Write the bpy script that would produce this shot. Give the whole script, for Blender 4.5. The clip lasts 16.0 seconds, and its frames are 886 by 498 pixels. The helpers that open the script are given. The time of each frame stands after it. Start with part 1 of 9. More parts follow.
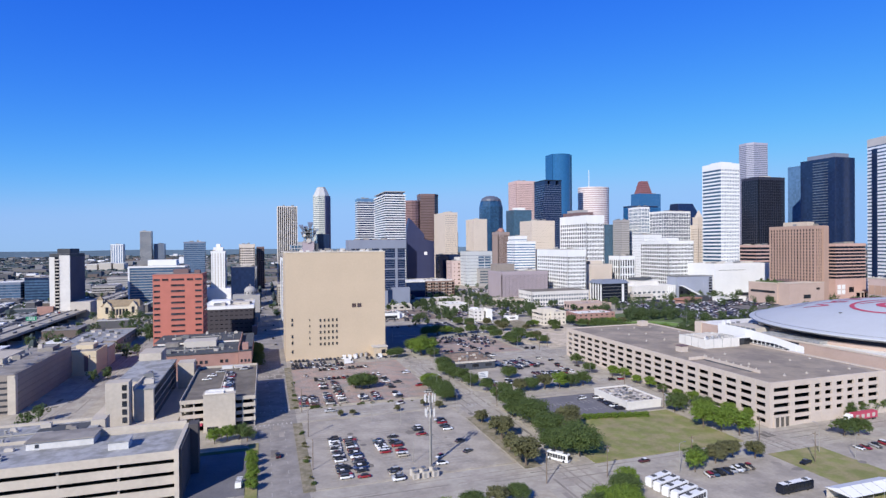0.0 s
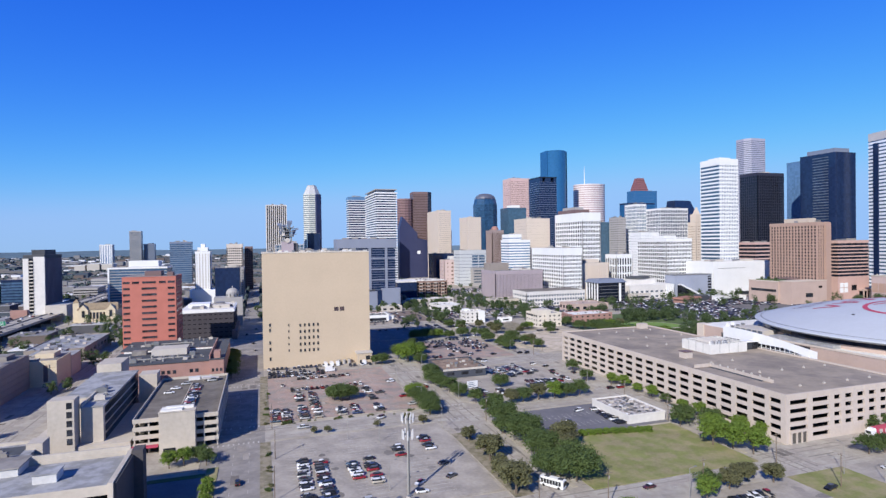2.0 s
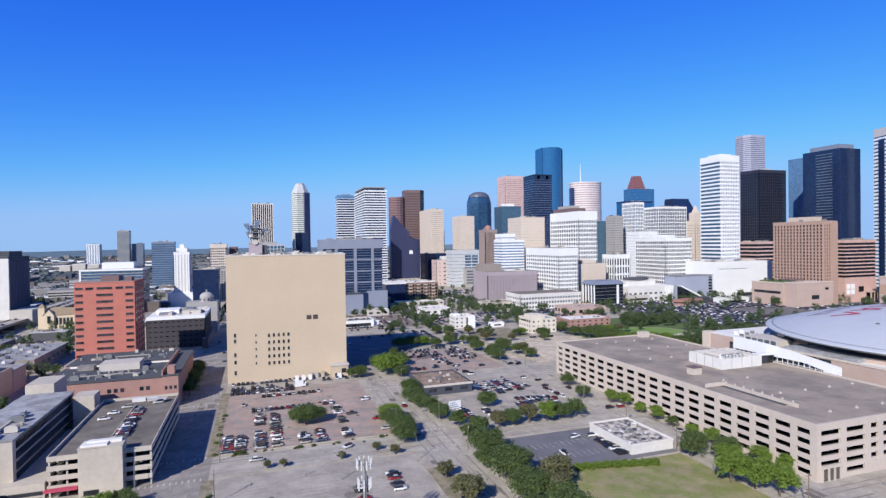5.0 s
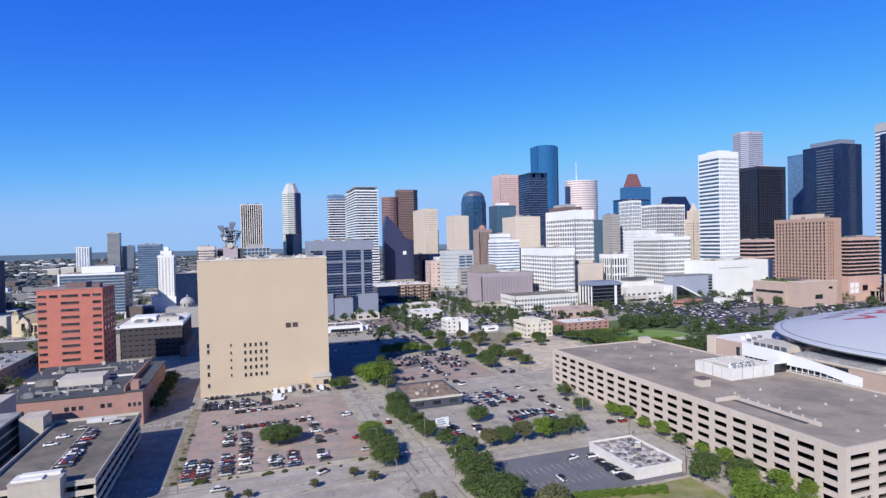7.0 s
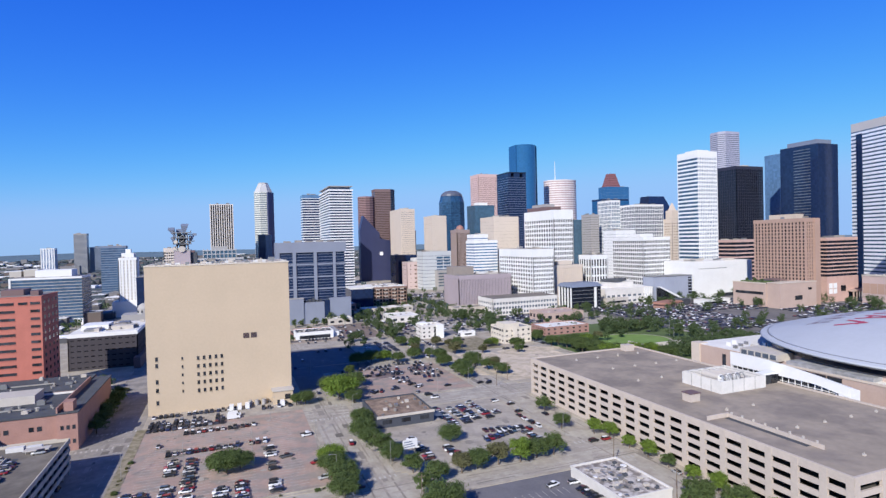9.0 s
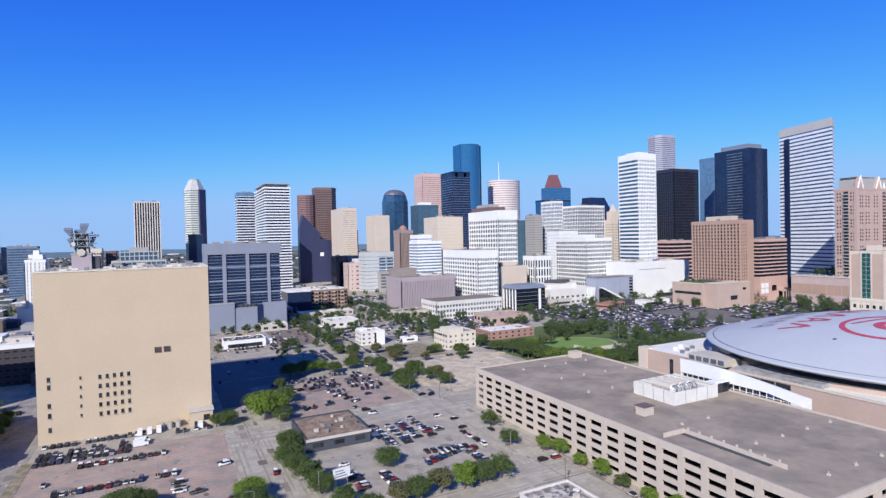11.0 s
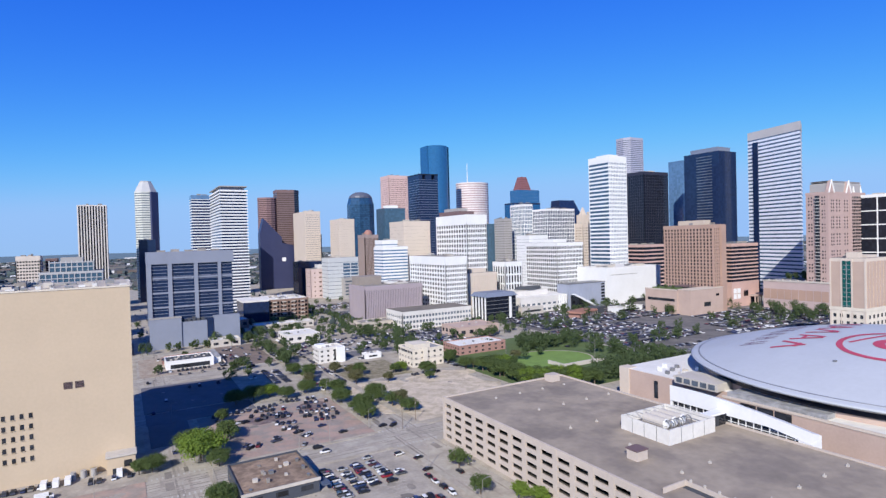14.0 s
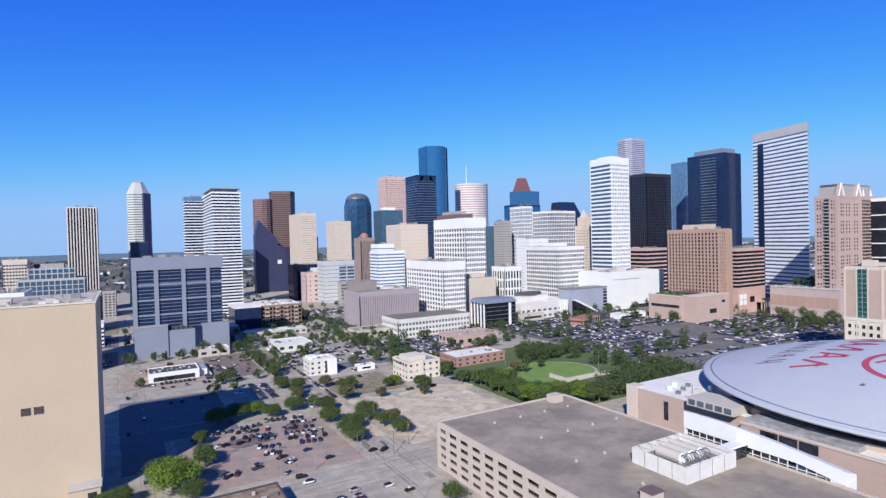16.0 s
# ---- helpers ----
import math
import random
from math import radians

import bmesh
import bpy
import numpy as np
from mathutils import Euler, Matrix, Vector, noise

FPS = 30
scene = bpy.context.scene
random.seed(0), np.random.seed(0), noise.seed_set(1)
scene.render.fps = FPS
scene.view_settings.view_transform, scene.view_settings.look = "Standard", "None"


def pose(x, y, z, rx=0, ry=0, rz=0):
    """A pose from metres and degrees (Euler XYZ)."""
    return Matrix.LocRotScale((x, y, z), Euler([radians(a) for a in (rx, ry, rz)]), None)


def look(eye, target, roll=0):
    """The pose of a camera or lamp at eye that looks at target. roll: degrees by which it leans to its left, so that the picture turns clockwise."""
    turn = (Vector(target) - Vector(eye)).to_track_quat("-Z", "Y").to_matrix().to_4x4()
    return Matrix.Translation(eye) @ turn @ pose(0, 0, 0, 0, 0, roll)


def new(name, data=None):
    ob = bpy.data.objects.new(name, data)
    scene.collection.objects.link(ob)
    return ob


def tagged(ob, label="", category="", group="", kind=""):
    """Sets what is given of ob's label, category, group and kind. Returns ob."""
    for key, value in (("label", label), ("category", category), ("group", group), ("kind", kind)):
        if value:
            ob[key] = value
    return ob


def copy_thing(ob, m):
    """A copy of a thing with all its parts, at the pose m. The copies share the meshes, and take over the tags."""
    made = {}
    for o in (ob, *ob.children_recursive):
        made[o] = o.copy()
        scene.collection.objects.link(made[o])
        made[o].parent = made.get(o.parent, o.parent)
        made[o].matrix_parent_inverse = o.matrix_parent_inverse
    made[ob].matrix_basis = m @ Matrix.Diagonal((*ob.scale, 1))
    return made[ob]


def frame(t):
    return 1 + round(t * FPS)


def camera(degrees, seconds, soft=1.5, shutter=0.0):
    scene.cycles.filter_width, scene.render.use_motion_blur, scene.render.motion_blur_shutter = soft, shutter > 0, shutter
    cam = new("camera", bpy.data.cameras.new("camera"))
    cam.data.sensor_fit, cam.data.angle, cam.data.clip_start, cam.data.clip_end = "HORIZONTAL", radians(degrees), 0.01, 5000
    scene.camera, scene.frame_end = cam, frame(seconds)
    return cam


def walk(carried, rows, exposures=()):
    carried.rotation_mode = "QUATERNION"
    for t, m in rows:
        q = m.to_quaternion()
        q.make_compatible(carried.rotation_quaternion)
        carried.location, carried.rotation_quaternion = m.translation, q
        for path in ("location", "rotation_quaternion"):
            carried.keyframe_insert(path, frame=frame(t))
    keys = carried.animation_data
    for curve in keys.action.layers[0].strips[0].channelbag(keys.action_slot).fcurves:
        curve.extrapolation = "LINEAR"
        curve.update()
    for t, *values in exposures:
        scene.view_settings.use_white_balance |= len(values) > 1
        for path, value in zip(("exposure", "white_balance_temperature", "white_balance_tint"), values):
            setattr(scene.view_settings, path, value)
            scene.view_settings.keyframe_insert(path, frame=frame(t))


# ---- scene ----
cam = camera(77.09, 16.0, soft=1.4)

PATH = [
    (0.0, pose(0.00, -0.00, 83.00, 89.556, 0.478, -17.739)),
    (0.5, pose(3.19, 5.56, 83.05, 89.500, 0.524, -17.823)),
    (1.0, pose(6.49, 10.99, 83.13, 89.467, 0.648, -17.914)),
    (1.5, pose(9.85, 16.26, 83.26, 89.462, 0.754, -18.095)),
    (2.0, pose(12.90, 21.34, 83.33, 89.408, 0.764, -18.166)),
    (2.5, pose(15.98, 26.29, 83.49, 89.396, 0.852, -18.266)),
    (3.0, pose(19.21, 31.19, 83.83, 89.369, 0.868, -18.356)),
    (3.5, pose(22.49, 36.11, 84.30, 89.395, 0.973, -18.404)),
    (4.0, pose(25.61, 41.03, 84.62, 89.343, 0.925, -18.434)),
    (6.5, pose(40.57, 65.58, 85.89, 89.197, 1.066, -18.871)),
    (7.0, pose(43.57, 70.49, 86.19, 89.236, 1.281, -18.922)),
    (7.5, pose(46.73, 75.33, 86.61, 89.176, 1.169, -19.020)),
    (8.0, pose(49.76, 80.16, 87.05, 89.179, 1.291, -19.257)),
    (8.5, pose(52.64, 84.93, 87.48, 89.141, 1.373, -20.770)),
    (9.0, pose(55.43, 89.73, 87.88, 89.154, 1.412, -21.009)),
    (11.5, pose(69.18, 114.54, 89.77, 89.016, 1.376, -28.177)),
    (12.0, pose(72.13, 119.47, 90.47, 89.078, 1.456, -29.025)),
    (12.5, pose(75.10, 124.26, 91.37, 89.040, 1.432, -29.318)),
    (13.0, pose(78.12, 128.91, 92.41, 89.030, 1.449, -29.489)),
    (13.5, pose(81.13, 133.41, 93.49, 89.051, 1.517, -29.676)),
    (14.0, pose(84.14, 137.76, 94.60, 89.043, 1.525, -29.937)),
    (14.5, pose(87.21, 142.07, 95.92, 88.998, 1.453, -30.003)),
    (15.0, pose(90.39, 146.21, 97.37, 89.071, 1.541, -30.033)),
    (15.5, pose(93.33, 150.11, 98.62, 89.086, 1.576, -30.025)),
    (16.0, pose(96.08, 153.83, 99.63, 89.036, 1.447, -29.990)),
]
walk(cam, PATH)

# ---- world, sun, exposure ----
SUN_FROM = Vector((-0.86, -0.90, 0.80)).normalized()   # towards the sun
world = bpy.data.worlds.new("sky")
scene.world = world
world.use_nodes = True
wn = world.node_tree.nodes
sky = wn.new("ShaderNodeTexSky")
sky.sky_type = 'NISHITA'
sky.sun_disc = False
sky.sun_elevation = math.asin(SUN_FROM.z)
sky.sun_rotation = math.atan2(SUN_FROM.x, SUN_FROM.y)
sky.air_density, sky.dust_density, sky.ozone_density = 1.0, 0.0, 2.0
wn["Background"].inputs["Strength"].default_value = 0.092
# deep, dry winter blue: each channel falls off towards the zenith at its own rate
split, join = wn.new("ShaderNodeSeparateXYZ"), wn.new("ShaderNodeCombineXYZ")
world.node_tree.links.new(sky.outputs["Color"], split.inputs[0])
way = wn.new("ShaderNodeTexCoord")
up = wn.new("ShaderNodeSeparateXYZ")
world.node_tree.links.new(way.outputs["Generated"], up.inputs[0])
for axis, gain, power, level, most, zenith, haze in (("X", 0.0495, 1.8, 25.8, 2.75, 0.9, 1.06), ("Y", 0.0851, 1.25, 11.0, 5.2, 0.75, 0.93), ("Z", 0.1535, 0.65, 11.1, 8.9, 0.45, 0.95)):
    a, b, c, d, e = (wn.new("ShaderNodeMath") for _ in range(5))
    a.operation, b.operation, c.operation, d.operation, e.operation = 'MULTIPLY', 'POWER', 'MULTIPLY', 'SMOOTH_MIN', 'MULTIPLY'
    d.inputs[1].default_value, d.inputs[2].default_value = most, most * 0.55
    a.inputs[1].default_value, b.inputs[1].default_value, c.inputs[1].default_value = gain, power, level
    dim = wn.new("ShaderNodeMapRange")
    dim.interpolation_type = 'SMOOTHSTEP'
    dim.inputs["From Min"].default_value, dim.inputs["From Max"].default_value = 0.42, 0.95
    dim.inputs["To Min"].default_value, dim.inputs["To Max"].default_value = 1.0, zenith
    world.node_tree.links.new(up.outputs["Z"], dim.inputs["Value"])
    world.node_tree.links.new(split.outputs[axis], a.inputs[0])
    world.node_tree.links.new(a.outputs[0], b.inputs[0])
    world.node_tree.links.new(b.outputs[0], c.inputs[0])
    world.node_tree.links.new(c.outputs[0], d.inputs[0])
    world.node_tree.links.new(d.outputs[0], e.inputs[0])
    world.node_tree.links.new(dim.outputs[0], e.inputs[1])
    low, veil = wn.new("ShaderNodeMapRange"), wn.new("ShaderNodeMath")
    low.interpolation_type, veil.operation = 'SMOOTHSTEP', 'MULTIPLY'
    low.inputs["From Min"].default_value, low.inputs["From Max"].default_value = -0.02, 0.15
    low.inputs["To Min"].default_value, low.inputs["To Max"].default_value = haze, 1.0
    world.node_tree.links.new(up.outputs["Z"], low.inputs["Value"])
    world.node_tree.links.new(e.outputs[0], veil.inputs[0])
    world.node_tree.links.new(low.outputs[0], veil.inputs[1])
    world.node_tree.links.new(veil.outputs[0], join.inputs[axis])
world.node_tree.links.new(join.outputs[0], wn["Background"].inputs["Color"])
sun = new("sun", bpy.data.lights.new("sun", 'SUN'))
sun.data.energy, sun.data.angle, sun.data.color = 5.0, radians(0.53), (0.99, 0.95, 0.895)
sun.matrix_world = look((0, 0, 300), Vector((0, 0, 300)) - SUN_FROM)
scene.view_settings.exposure = 0.25

# ---- materials ----
def material(name, color, rough=0.8, metal=0.0, vary=0.15, big=0.05, fine=2.0, bump=0.0, spec=0.4, islands=0.0, palette=None, tint=None):
    """A surface with broad stains (scale big) and fine grain (scale fine); islands: brightness by piece; palette: colours by object."""
    m = bpy.data.materials.new(name)
    m.use_nodes = True
    nt = m.node_tree
    n, l = nt.nodes, nt.links
    b = n["Principled BSDF"]
    b.inputs["Roughness"].default_value, b.inputs["Metallic"].default_value = rough, metal
    b.inputs["Specular IOR Level"].default_value = spec
    co = n.new("ShaderNodeTexCoord")
    n1, n2 = n.new("ShaderNodeTexNoise"), n.new("ShaderNodeTexNoise")
    n1.inputs["Scale"].default_value, n2.inputs["Scale"].default_value = big, fine
    n1.inputs["Detail"].default_value, n2.inputs["Detail"].default_value = 6, 3
    n1.inputs["Roughness"].default_value = 0.65
    for k in (n1, n2):
        l.new(co.outputs["Object"], k.inputs["Vector"])
    add = n.new("ShaderNodeMath"); add.operation = 'ADD'
    half = n.new("ShaderNodeMath"); half.operation = 'MULTIPLY'; half.inputs[1].default_value = 0.5
    l.new(n2.outputs["Fac"], half.inputs[0])
    l.new(n1.outputs["Fac"], add.inputs[0]); l.new(half.outputs[0], add.inputs[1])
    rng = n.new("ShaderNodeMapRange")
    rng.inputs["From Min"].default_value, rng.inputs["From Max"].default_value = 0.45, 1.05
    rng.inputs["To Min"].default_value, rng.inputs["To Max"].default_value = 1 - vary, 1 + vary
    l.new(add.outputs[0], rng.inputs["Value"])
    last = rng.outputs[0]
    if islands:
        geo = n.new("ShaderNodeNewGeometry")
        r2 = n.new("ShaderNodeMapRange")
        r2.inputs["To Min"].default_value, r2.inputs["To Max"].default_value = 1 - islands, 1 + islands
        l.new(geo.outputs["Random Per Island"], r2.inputs["Value"])
        mu = n.new("ShaderNodeMath"); mu.operation = 'MULTIPLY'
        l.new(last, mu.inputs[0]); l.new(r2.outputs[0], mu.inputs[1])
        last = mu.outputs[0]
    mix = n.new("ShaderNodeVectorMath"); mix.operation = 'SCALE'
    l.new(last, mix.inputs["Scale"])
    if palette:
        info = n.new("ShaderNodeObjectInfo") if islands == 0 else n.new("ShaderNodeNewGeometry")
        ramp = n.new("ShaderNodeValToRGB")
        ramp.color_ramp.interpolation = 'CONSTANT'
        while len(ramp.color_ramp.elements) < len(palette):
            ramp.color_ramp.elements.new(0.5)
        for i, (at, c) in enumerate(palette):
            ramp.color_ramp.elements[i].position = at
            ramp.color_ramp.elements[i].color = (*c, 1)
        l.new(info.outputs["Random" if islands == 0 else "Random Per Island"], ramp.inputs["Fac"])
        l.new(ramp.outputs["Color"], mix.inputs[0])
    elif tint:
        mx = n.new("ShaderNodeMix"); mx.data_type = 'RGBA'
        mx.inputs[6].default_value, mx.inputs[7].default_value = (*color, 1), (*tint, 1)
        n3 = n.new("ShaderNodeTexNoise")
        n3.inputs["Scale"].default_value, n3.inputs["Detail"].default_value = big * 2.3, 5
        l.new(co.outputs["Object"], n3.inputs["Vector"])
        r3 = n.new("ShaderNodeMapRange")
        r3.inputs["From Min"].default_value, r3.inputs["From Max"].default_value = 0.42, 0.6
        l.new(n3.outputs["Fac"], r3.inputs["Value"])
        l.new(r3.outputs[0], mx.inputs[0]); l.new(mx.outputs[2], mix.inputs[0])
    else:
        mix.inputs[0].default_value = color
    l.new(mix.outputs[0], b.inputs["Base Color"])
    if bump:
        bp = n.new("ShaderNodeBump")
        bp.inputs["Strength"].default_value, bp.inputs["Distance"].default_value = bump, 0.1
        l.new(add.outputs[0], bp.inputs["Height"]); l.new(bp.outputs[0], b.inputs["Normal"])
    return m


def glass(name, color, rough=0.12, metal=0.0, spec=0.8, vary=0.35, pane=0.3, blinds=0.16):
    """Reflective curtain-wall glass seen from outside; each pane differs a little by its blinds and its room."""
    m = material(name, color, rough, metal, vary, 0.02, pane, 0.0, spec)
    n, l = m.node_tree.nodes, m.node_tree.links
    b = n["Principled BSDF"]
    was = b.inputs["Base Color"].links[0].from_socket
    co, cell, flat, toss, rng = n.new("ShaderNodeTexCoord"), n.new("ShaderNodeVectorMath"), n.new("ShaderNodeVectorMath"), n.new("ShaderNodeTexWhiteNoise"), n.new("ShaderNodeMapRange")
    cell.operation, flat.operation = 'MULTIPLY_ADD', 'FLOOR'
    cell.inputs[1].default_value, cell.inputs[2].default_value = (0.29, 0.29, 0.256), (0.37, 0.41, 0.1)
    l.new(co.outputs["Object"], cell.inputs[0]); l.new(cell.outputs[0], flat.inputs[0]); l.new(flat.outputs[0], toss.inputs["Vector"])
    rng.inputs["To Min"].default_value, rng.inputs["To Max"].default_value = 1 - blinds, 1 + blinds * 1.6
    l.new(toss.outputs["Value"], rng.inputs["Value"])
    mul = n.new("ShaderNodeVectorMath"); mul.operation = 'SCALE'
    l.new(was, mul.inputs[0]); l.new(rng.outputs[0], mul.inputs["Scale"]); l.new(mul.outputs[0], b.inputs["Base Color"])
    return m


def leaf(name, color, through_light):
    """Leaves: matt on top, with some light coming through them."""
    m = material(name, color, 0.75, vary=0.3, big=0.4, fine=3, islands=0.22, spec=0.2)
    n, l = m.node_tree.nodes, m.node_tree.links
    b, out = n["Principled BSDF"], n["Material Output"]
    thin, mix = n.new("ShaderNodeBsdfTranslucent"), n.new("ShaderNodeMixShader")
    thin.inputs["Color"].default_value = (*through_light, 1)
    mix.inputs[0].default_value = 0.38
    l.new(b.outputs[0], mix.inputs[1]); l.new(thin.outputs[0], mix.inputs[2]); l.new(mix.outputs[0], out.inputs["Surface"])
    return m


CONCRETE = material("street_concrete", (0.39, 0.345, 0.28), 0.9, vary=0.28, big=0.05, fine=0.7, bump=0.2, tint=(0.325, 0.285, 0.23))
ROADWAY = material("roadway_concrete", (0.375, 0.342, 0.29), 0.9, vary=0.25, big=0.06, fine=0.5, tint=(0.32, 0.285, 0.245))
STREETDARK = material("worn_asphalt_street", (0.275, 0.25, 0.225), 0.9, vary=0.28, big=0.06, fine=0.5, tint=(0.225, 0.204, 0.185))
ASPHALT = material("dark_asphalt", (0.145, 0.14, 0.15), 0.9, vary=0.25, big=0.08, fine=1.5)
LOTGREY = material("worn_parking_asphalt", (0.365, 0.325, 0.275), 0.92, vary=0.25, big=0.05, fine=0.9, tint=(0.295, 0.262, 0.225))
LOTPINK = material("reddish_gravel", (0.36, 0.258, 0.212), 0.95, vary=0.22, big=0.06, fine=0.8, tint=(0.2768, 0.2339, 0.2034))
DIRT = material("pale_dirt", (0.5537, 0.4656, 0.3593), 0.95, vary=0.3, big=0.05, fine=0.7, tint=(0.4068, 0.3413, 0.2542))
LAWN = material("dry_lawn", (0.195, 0.205, 0.066), 0.95, vary=0.25, big=0.07, fine=1.2, bump=0.3, tint=(0.27, 0.235, 0.12))
GRASSY = material("park_lawn", (0.085, 0.125, 0.042), 0.95, vary=0.25, big=0.08, fine=1.0, bump=0.3)
WHITELINE = material("white_road_paint", (0.43, 0.405, 0.365), 0.8, vary=0.2, fine=3)
FARGROUND = material("outer_city_ground", (0.1695, 0.1695, 0.1638), 0.95, vary=0.4, big=0.004, fine=0.03, tint=(0.0904, 0.1017, 0.08475))
TAN = material("tan_painted_concrete", (0.488, 0.39, 0.282), 0.85, vary=0.06, big=0.05, fine=0.8)
TANTRIM = material("tan_coping", (0.411, 0.332, 0.23), 0.8, vary=0.1)
GARAGE = material("beige_precast", (0.48, 0.412, 0.36), 0.9, vary=0.13, big=0.08, fine=0.9)
GARROOF = material("weathered_roof_deck", (0.315, 0.262, 0.205), 0.95, vary=0.22, big=0.035, fine=0.35, tint=(0.232, 0.194, 0.16))
# concrete colour lowered so that the shade under decks is painted in
INSIDE = material("shade_painted_concrete", (0.085, 0.078, 0.07), 0.95, vary=0.15)
BRICK = material("orange_red_brick", (0.43, 0.15, 0.115), 0.9, vary=0.12, big=0.15, fine=1.5)
BRICKPINK = material("pale_brick", (0.33, 0.19, 0.16), 0.9, vary=0.15, big=0.15, fine=1.5)
PINKWALL = material("salmon_stone", (0.44, 0.33, 0.28), 0.85, vary=0.1, big=0.08, fine=1)
WHITE = material("white_panel", (0.7, 0.7, 0.7), 0.7, vary=0.07, big=0.05, fine=0.6)
OFFWHITE = material("off_white_concrete", (0.47, 0.43, 0.385), 0.85, vary=0.12, big=0.08, fine=0.6)
PALECONC = material("pale_concrete_wall", (0.45, 0.4, 0.34), 0.9, vary=0.16, big=0.1, fine=0.7)
GREYROOF = material("grey_membrane_roof", (0.2678, 0.2452, 0.2249), 0.9, vary=0.25, big=0.06, fine=0.4, tint=(0.1966, 0.1785, 0.165))
SCHOOLWALL = material("pale_stone_wall", (0.6, 0.575, 0.545), 0.85, vary=0.12, big=0.08, fine=0.6)
SCHOOLROOF = material("brown_grey_roofing", (0.17, 0.15, 0.13), 0.9, vary=0.3, big=0.08, fine=0.5)
DARKROOF = material("dark_roofing", (0.065, 0.07, 0.08), 0.9, vary=0.3, big=0.08, fine=0.5)
WHITEROOF = material("white_roofing", (0.6656, 0.6441, 0.6034), 0.8, vary=0.15, big=0.08, fine=0.5)
BEIGE = material("beige_stone", (0.555, 0.474, 0.4), 0.8, vary=0.06, big=0.05, fine=0.5)
BROWNSTONE = material("brown_granite", (0.155, 0.1, 0.1), 0.7, vary=0.08)
TANBROWN = material("brown_hotel_concrete", (0.37, 0.25, 0.2), 0.85, vary=0.1)
REDBROWN = material("red_brown_stone", (0.165, 0.112, 0.11), 0.8, vary=0.1)
GREYSTONE = material("grey_granite", (0.332, 0.316, 0.307), 0.7, vary=0.06)
MAUVE = material("mauve_precast", (0.34, 0.288, 0.312), 0.85, vary=0.1)
BLUEGREY = material("blue_grey_panel", (0.16, 0.188, 0.255), 0.6, vary=0.08)
STEEL = material("grey_steel", (0.276, 0.276, 0.276), 0.5, 0.6, vary=0.15)
GALV = material("pale_pole_metal", (0.332, 0.316, 0.291), 0.6, 0.3, vary=0.15)
WOODPOLE = material("weathered_pole_wood", (0.158, 0.118, 0.0843), 0.9, vary=0.2, fine=6)
DOMEROOF = material("pale_dome_membrane", (0.44, 0.46, 0.495), 0.6, vary=0.06, big=0.05, fine=0.5)
REDPAINT = material("red_roof_paint", (0.43, 0.06, 0.105), 0.7, vary=0.08)
DARKWIN = glass("dark_window_glass", (0.025, 0.028, 0.035), 0.15, spec=0.5, blinds=0.5)
NAVYGLASS = glass("navy_glass", (0.013, 0.025, 0.066), 0.14, spec=0.42, vary=0.12, blinds=0.1)
BLACKGLASS = glass("black_glass", (0.014, 0.017, 0.027), 0.12, spec=0.35)
BLUEGLASS = glass("blue_glass", (0.02, 0.10, 0.24), 0.1, spec=0.7, vary=0.06, blinds=0.05)
TEALGLASS = glass("teal_glass", (0.05, 0.1, 0.15), 0.12, spec=0.6, vary=0.12, blinds=0.1)
SKYGLASS = glass("light_blue_glass", (0.09, 0.17, 0.29), 0.12, spec=0.8, vary=0.1, blinds=0.1)
GREENGLASS = glass("green_glass", (0.01, 0.085, 0.08), 0.12, spec=0.7)
BROWNGLASS = glass("bronze_glass", (0.07, 0.045, 0.035), 0.15, spec=0.5)
GREYGLASS = glass("grey_glass", (0.10, 0.12, 0.15), 0.12, spec=0.7)
OFFICEBLUE = glass("office_blue_glass", (0.05, 0.095, 0.16), 0.15, spec=0.5)
MAUVEGLASS = glass("mauve_tinted_glass", (0.14, 0.12, 0.135), 0.3, spec=0.4)
DOMEBLUE = glass("deep_blue_glass", (0.022, 0.062, 0.125), 0.15, spec=0.5)
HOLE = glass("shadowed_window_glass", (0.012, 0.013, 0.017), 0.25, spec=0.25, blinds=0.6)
PALEROOF = material("pale_grey_membrane", (0.3277, 0.3277, 0.339), 0.85, vary=0.25, big=0.1, fine=0.6, tint=(0.226, 0.226, 0.226))
PLANTHOUSE = material("stained_white_render", (0.55, 0.54, 0.53), 0.85, vary=0.16, big=0.15, fine=0.8)
CLINIC = material("brown_grey_concrete", (0.26, 0.225, 0.2), 0.9, vary=0.14, big=0.06, fine=0.6)
SALMON = material("pale_salmon_stone", (0.43, 0.335, 0.325), 0.8, vary=0.1)
YELLOWSTONE = material("yellow_cream_stone", (0.56, 0.47, 0.335), 0.85, vary=0.1, big=0.08, fine=0.8)
# near-black colour that paints the shade of the garage's east end
SHADECLAD = material("shade_toned_cladding", (0.075, 0.068, 0.07), 0.9, vary=0.2, big=0.15, fine=0.8)
PATCH = material("asphalt_repair", (0.25, 0.222, 0.195), 0.95, vary=0.3, big=0.1, fine=1.2, islands=0.45)
WORN = material("tyre_worn_concrete", (0.2768, 0.2429, 0.209), 0.9, vary=0.35, big=0.12, fine=0.8, islands=0.2)
DECKROOF = material("oil_dark_deck", (0.1695, 0.1492, 0.1243), 0.95, vary=0.3, big=0.06, fine=0.5, tint=(0.1299, 0.113, 0.09605))
PINKTOWER = material("dusty_pink_precast", (0.42, 0.305, 0.275), 0.85, vary=0.1)
CREAM = material("cream_stucco", (0.6, 0.54, 0.455), 0.85, vary=0.12, big=0.1, fine=0.6)
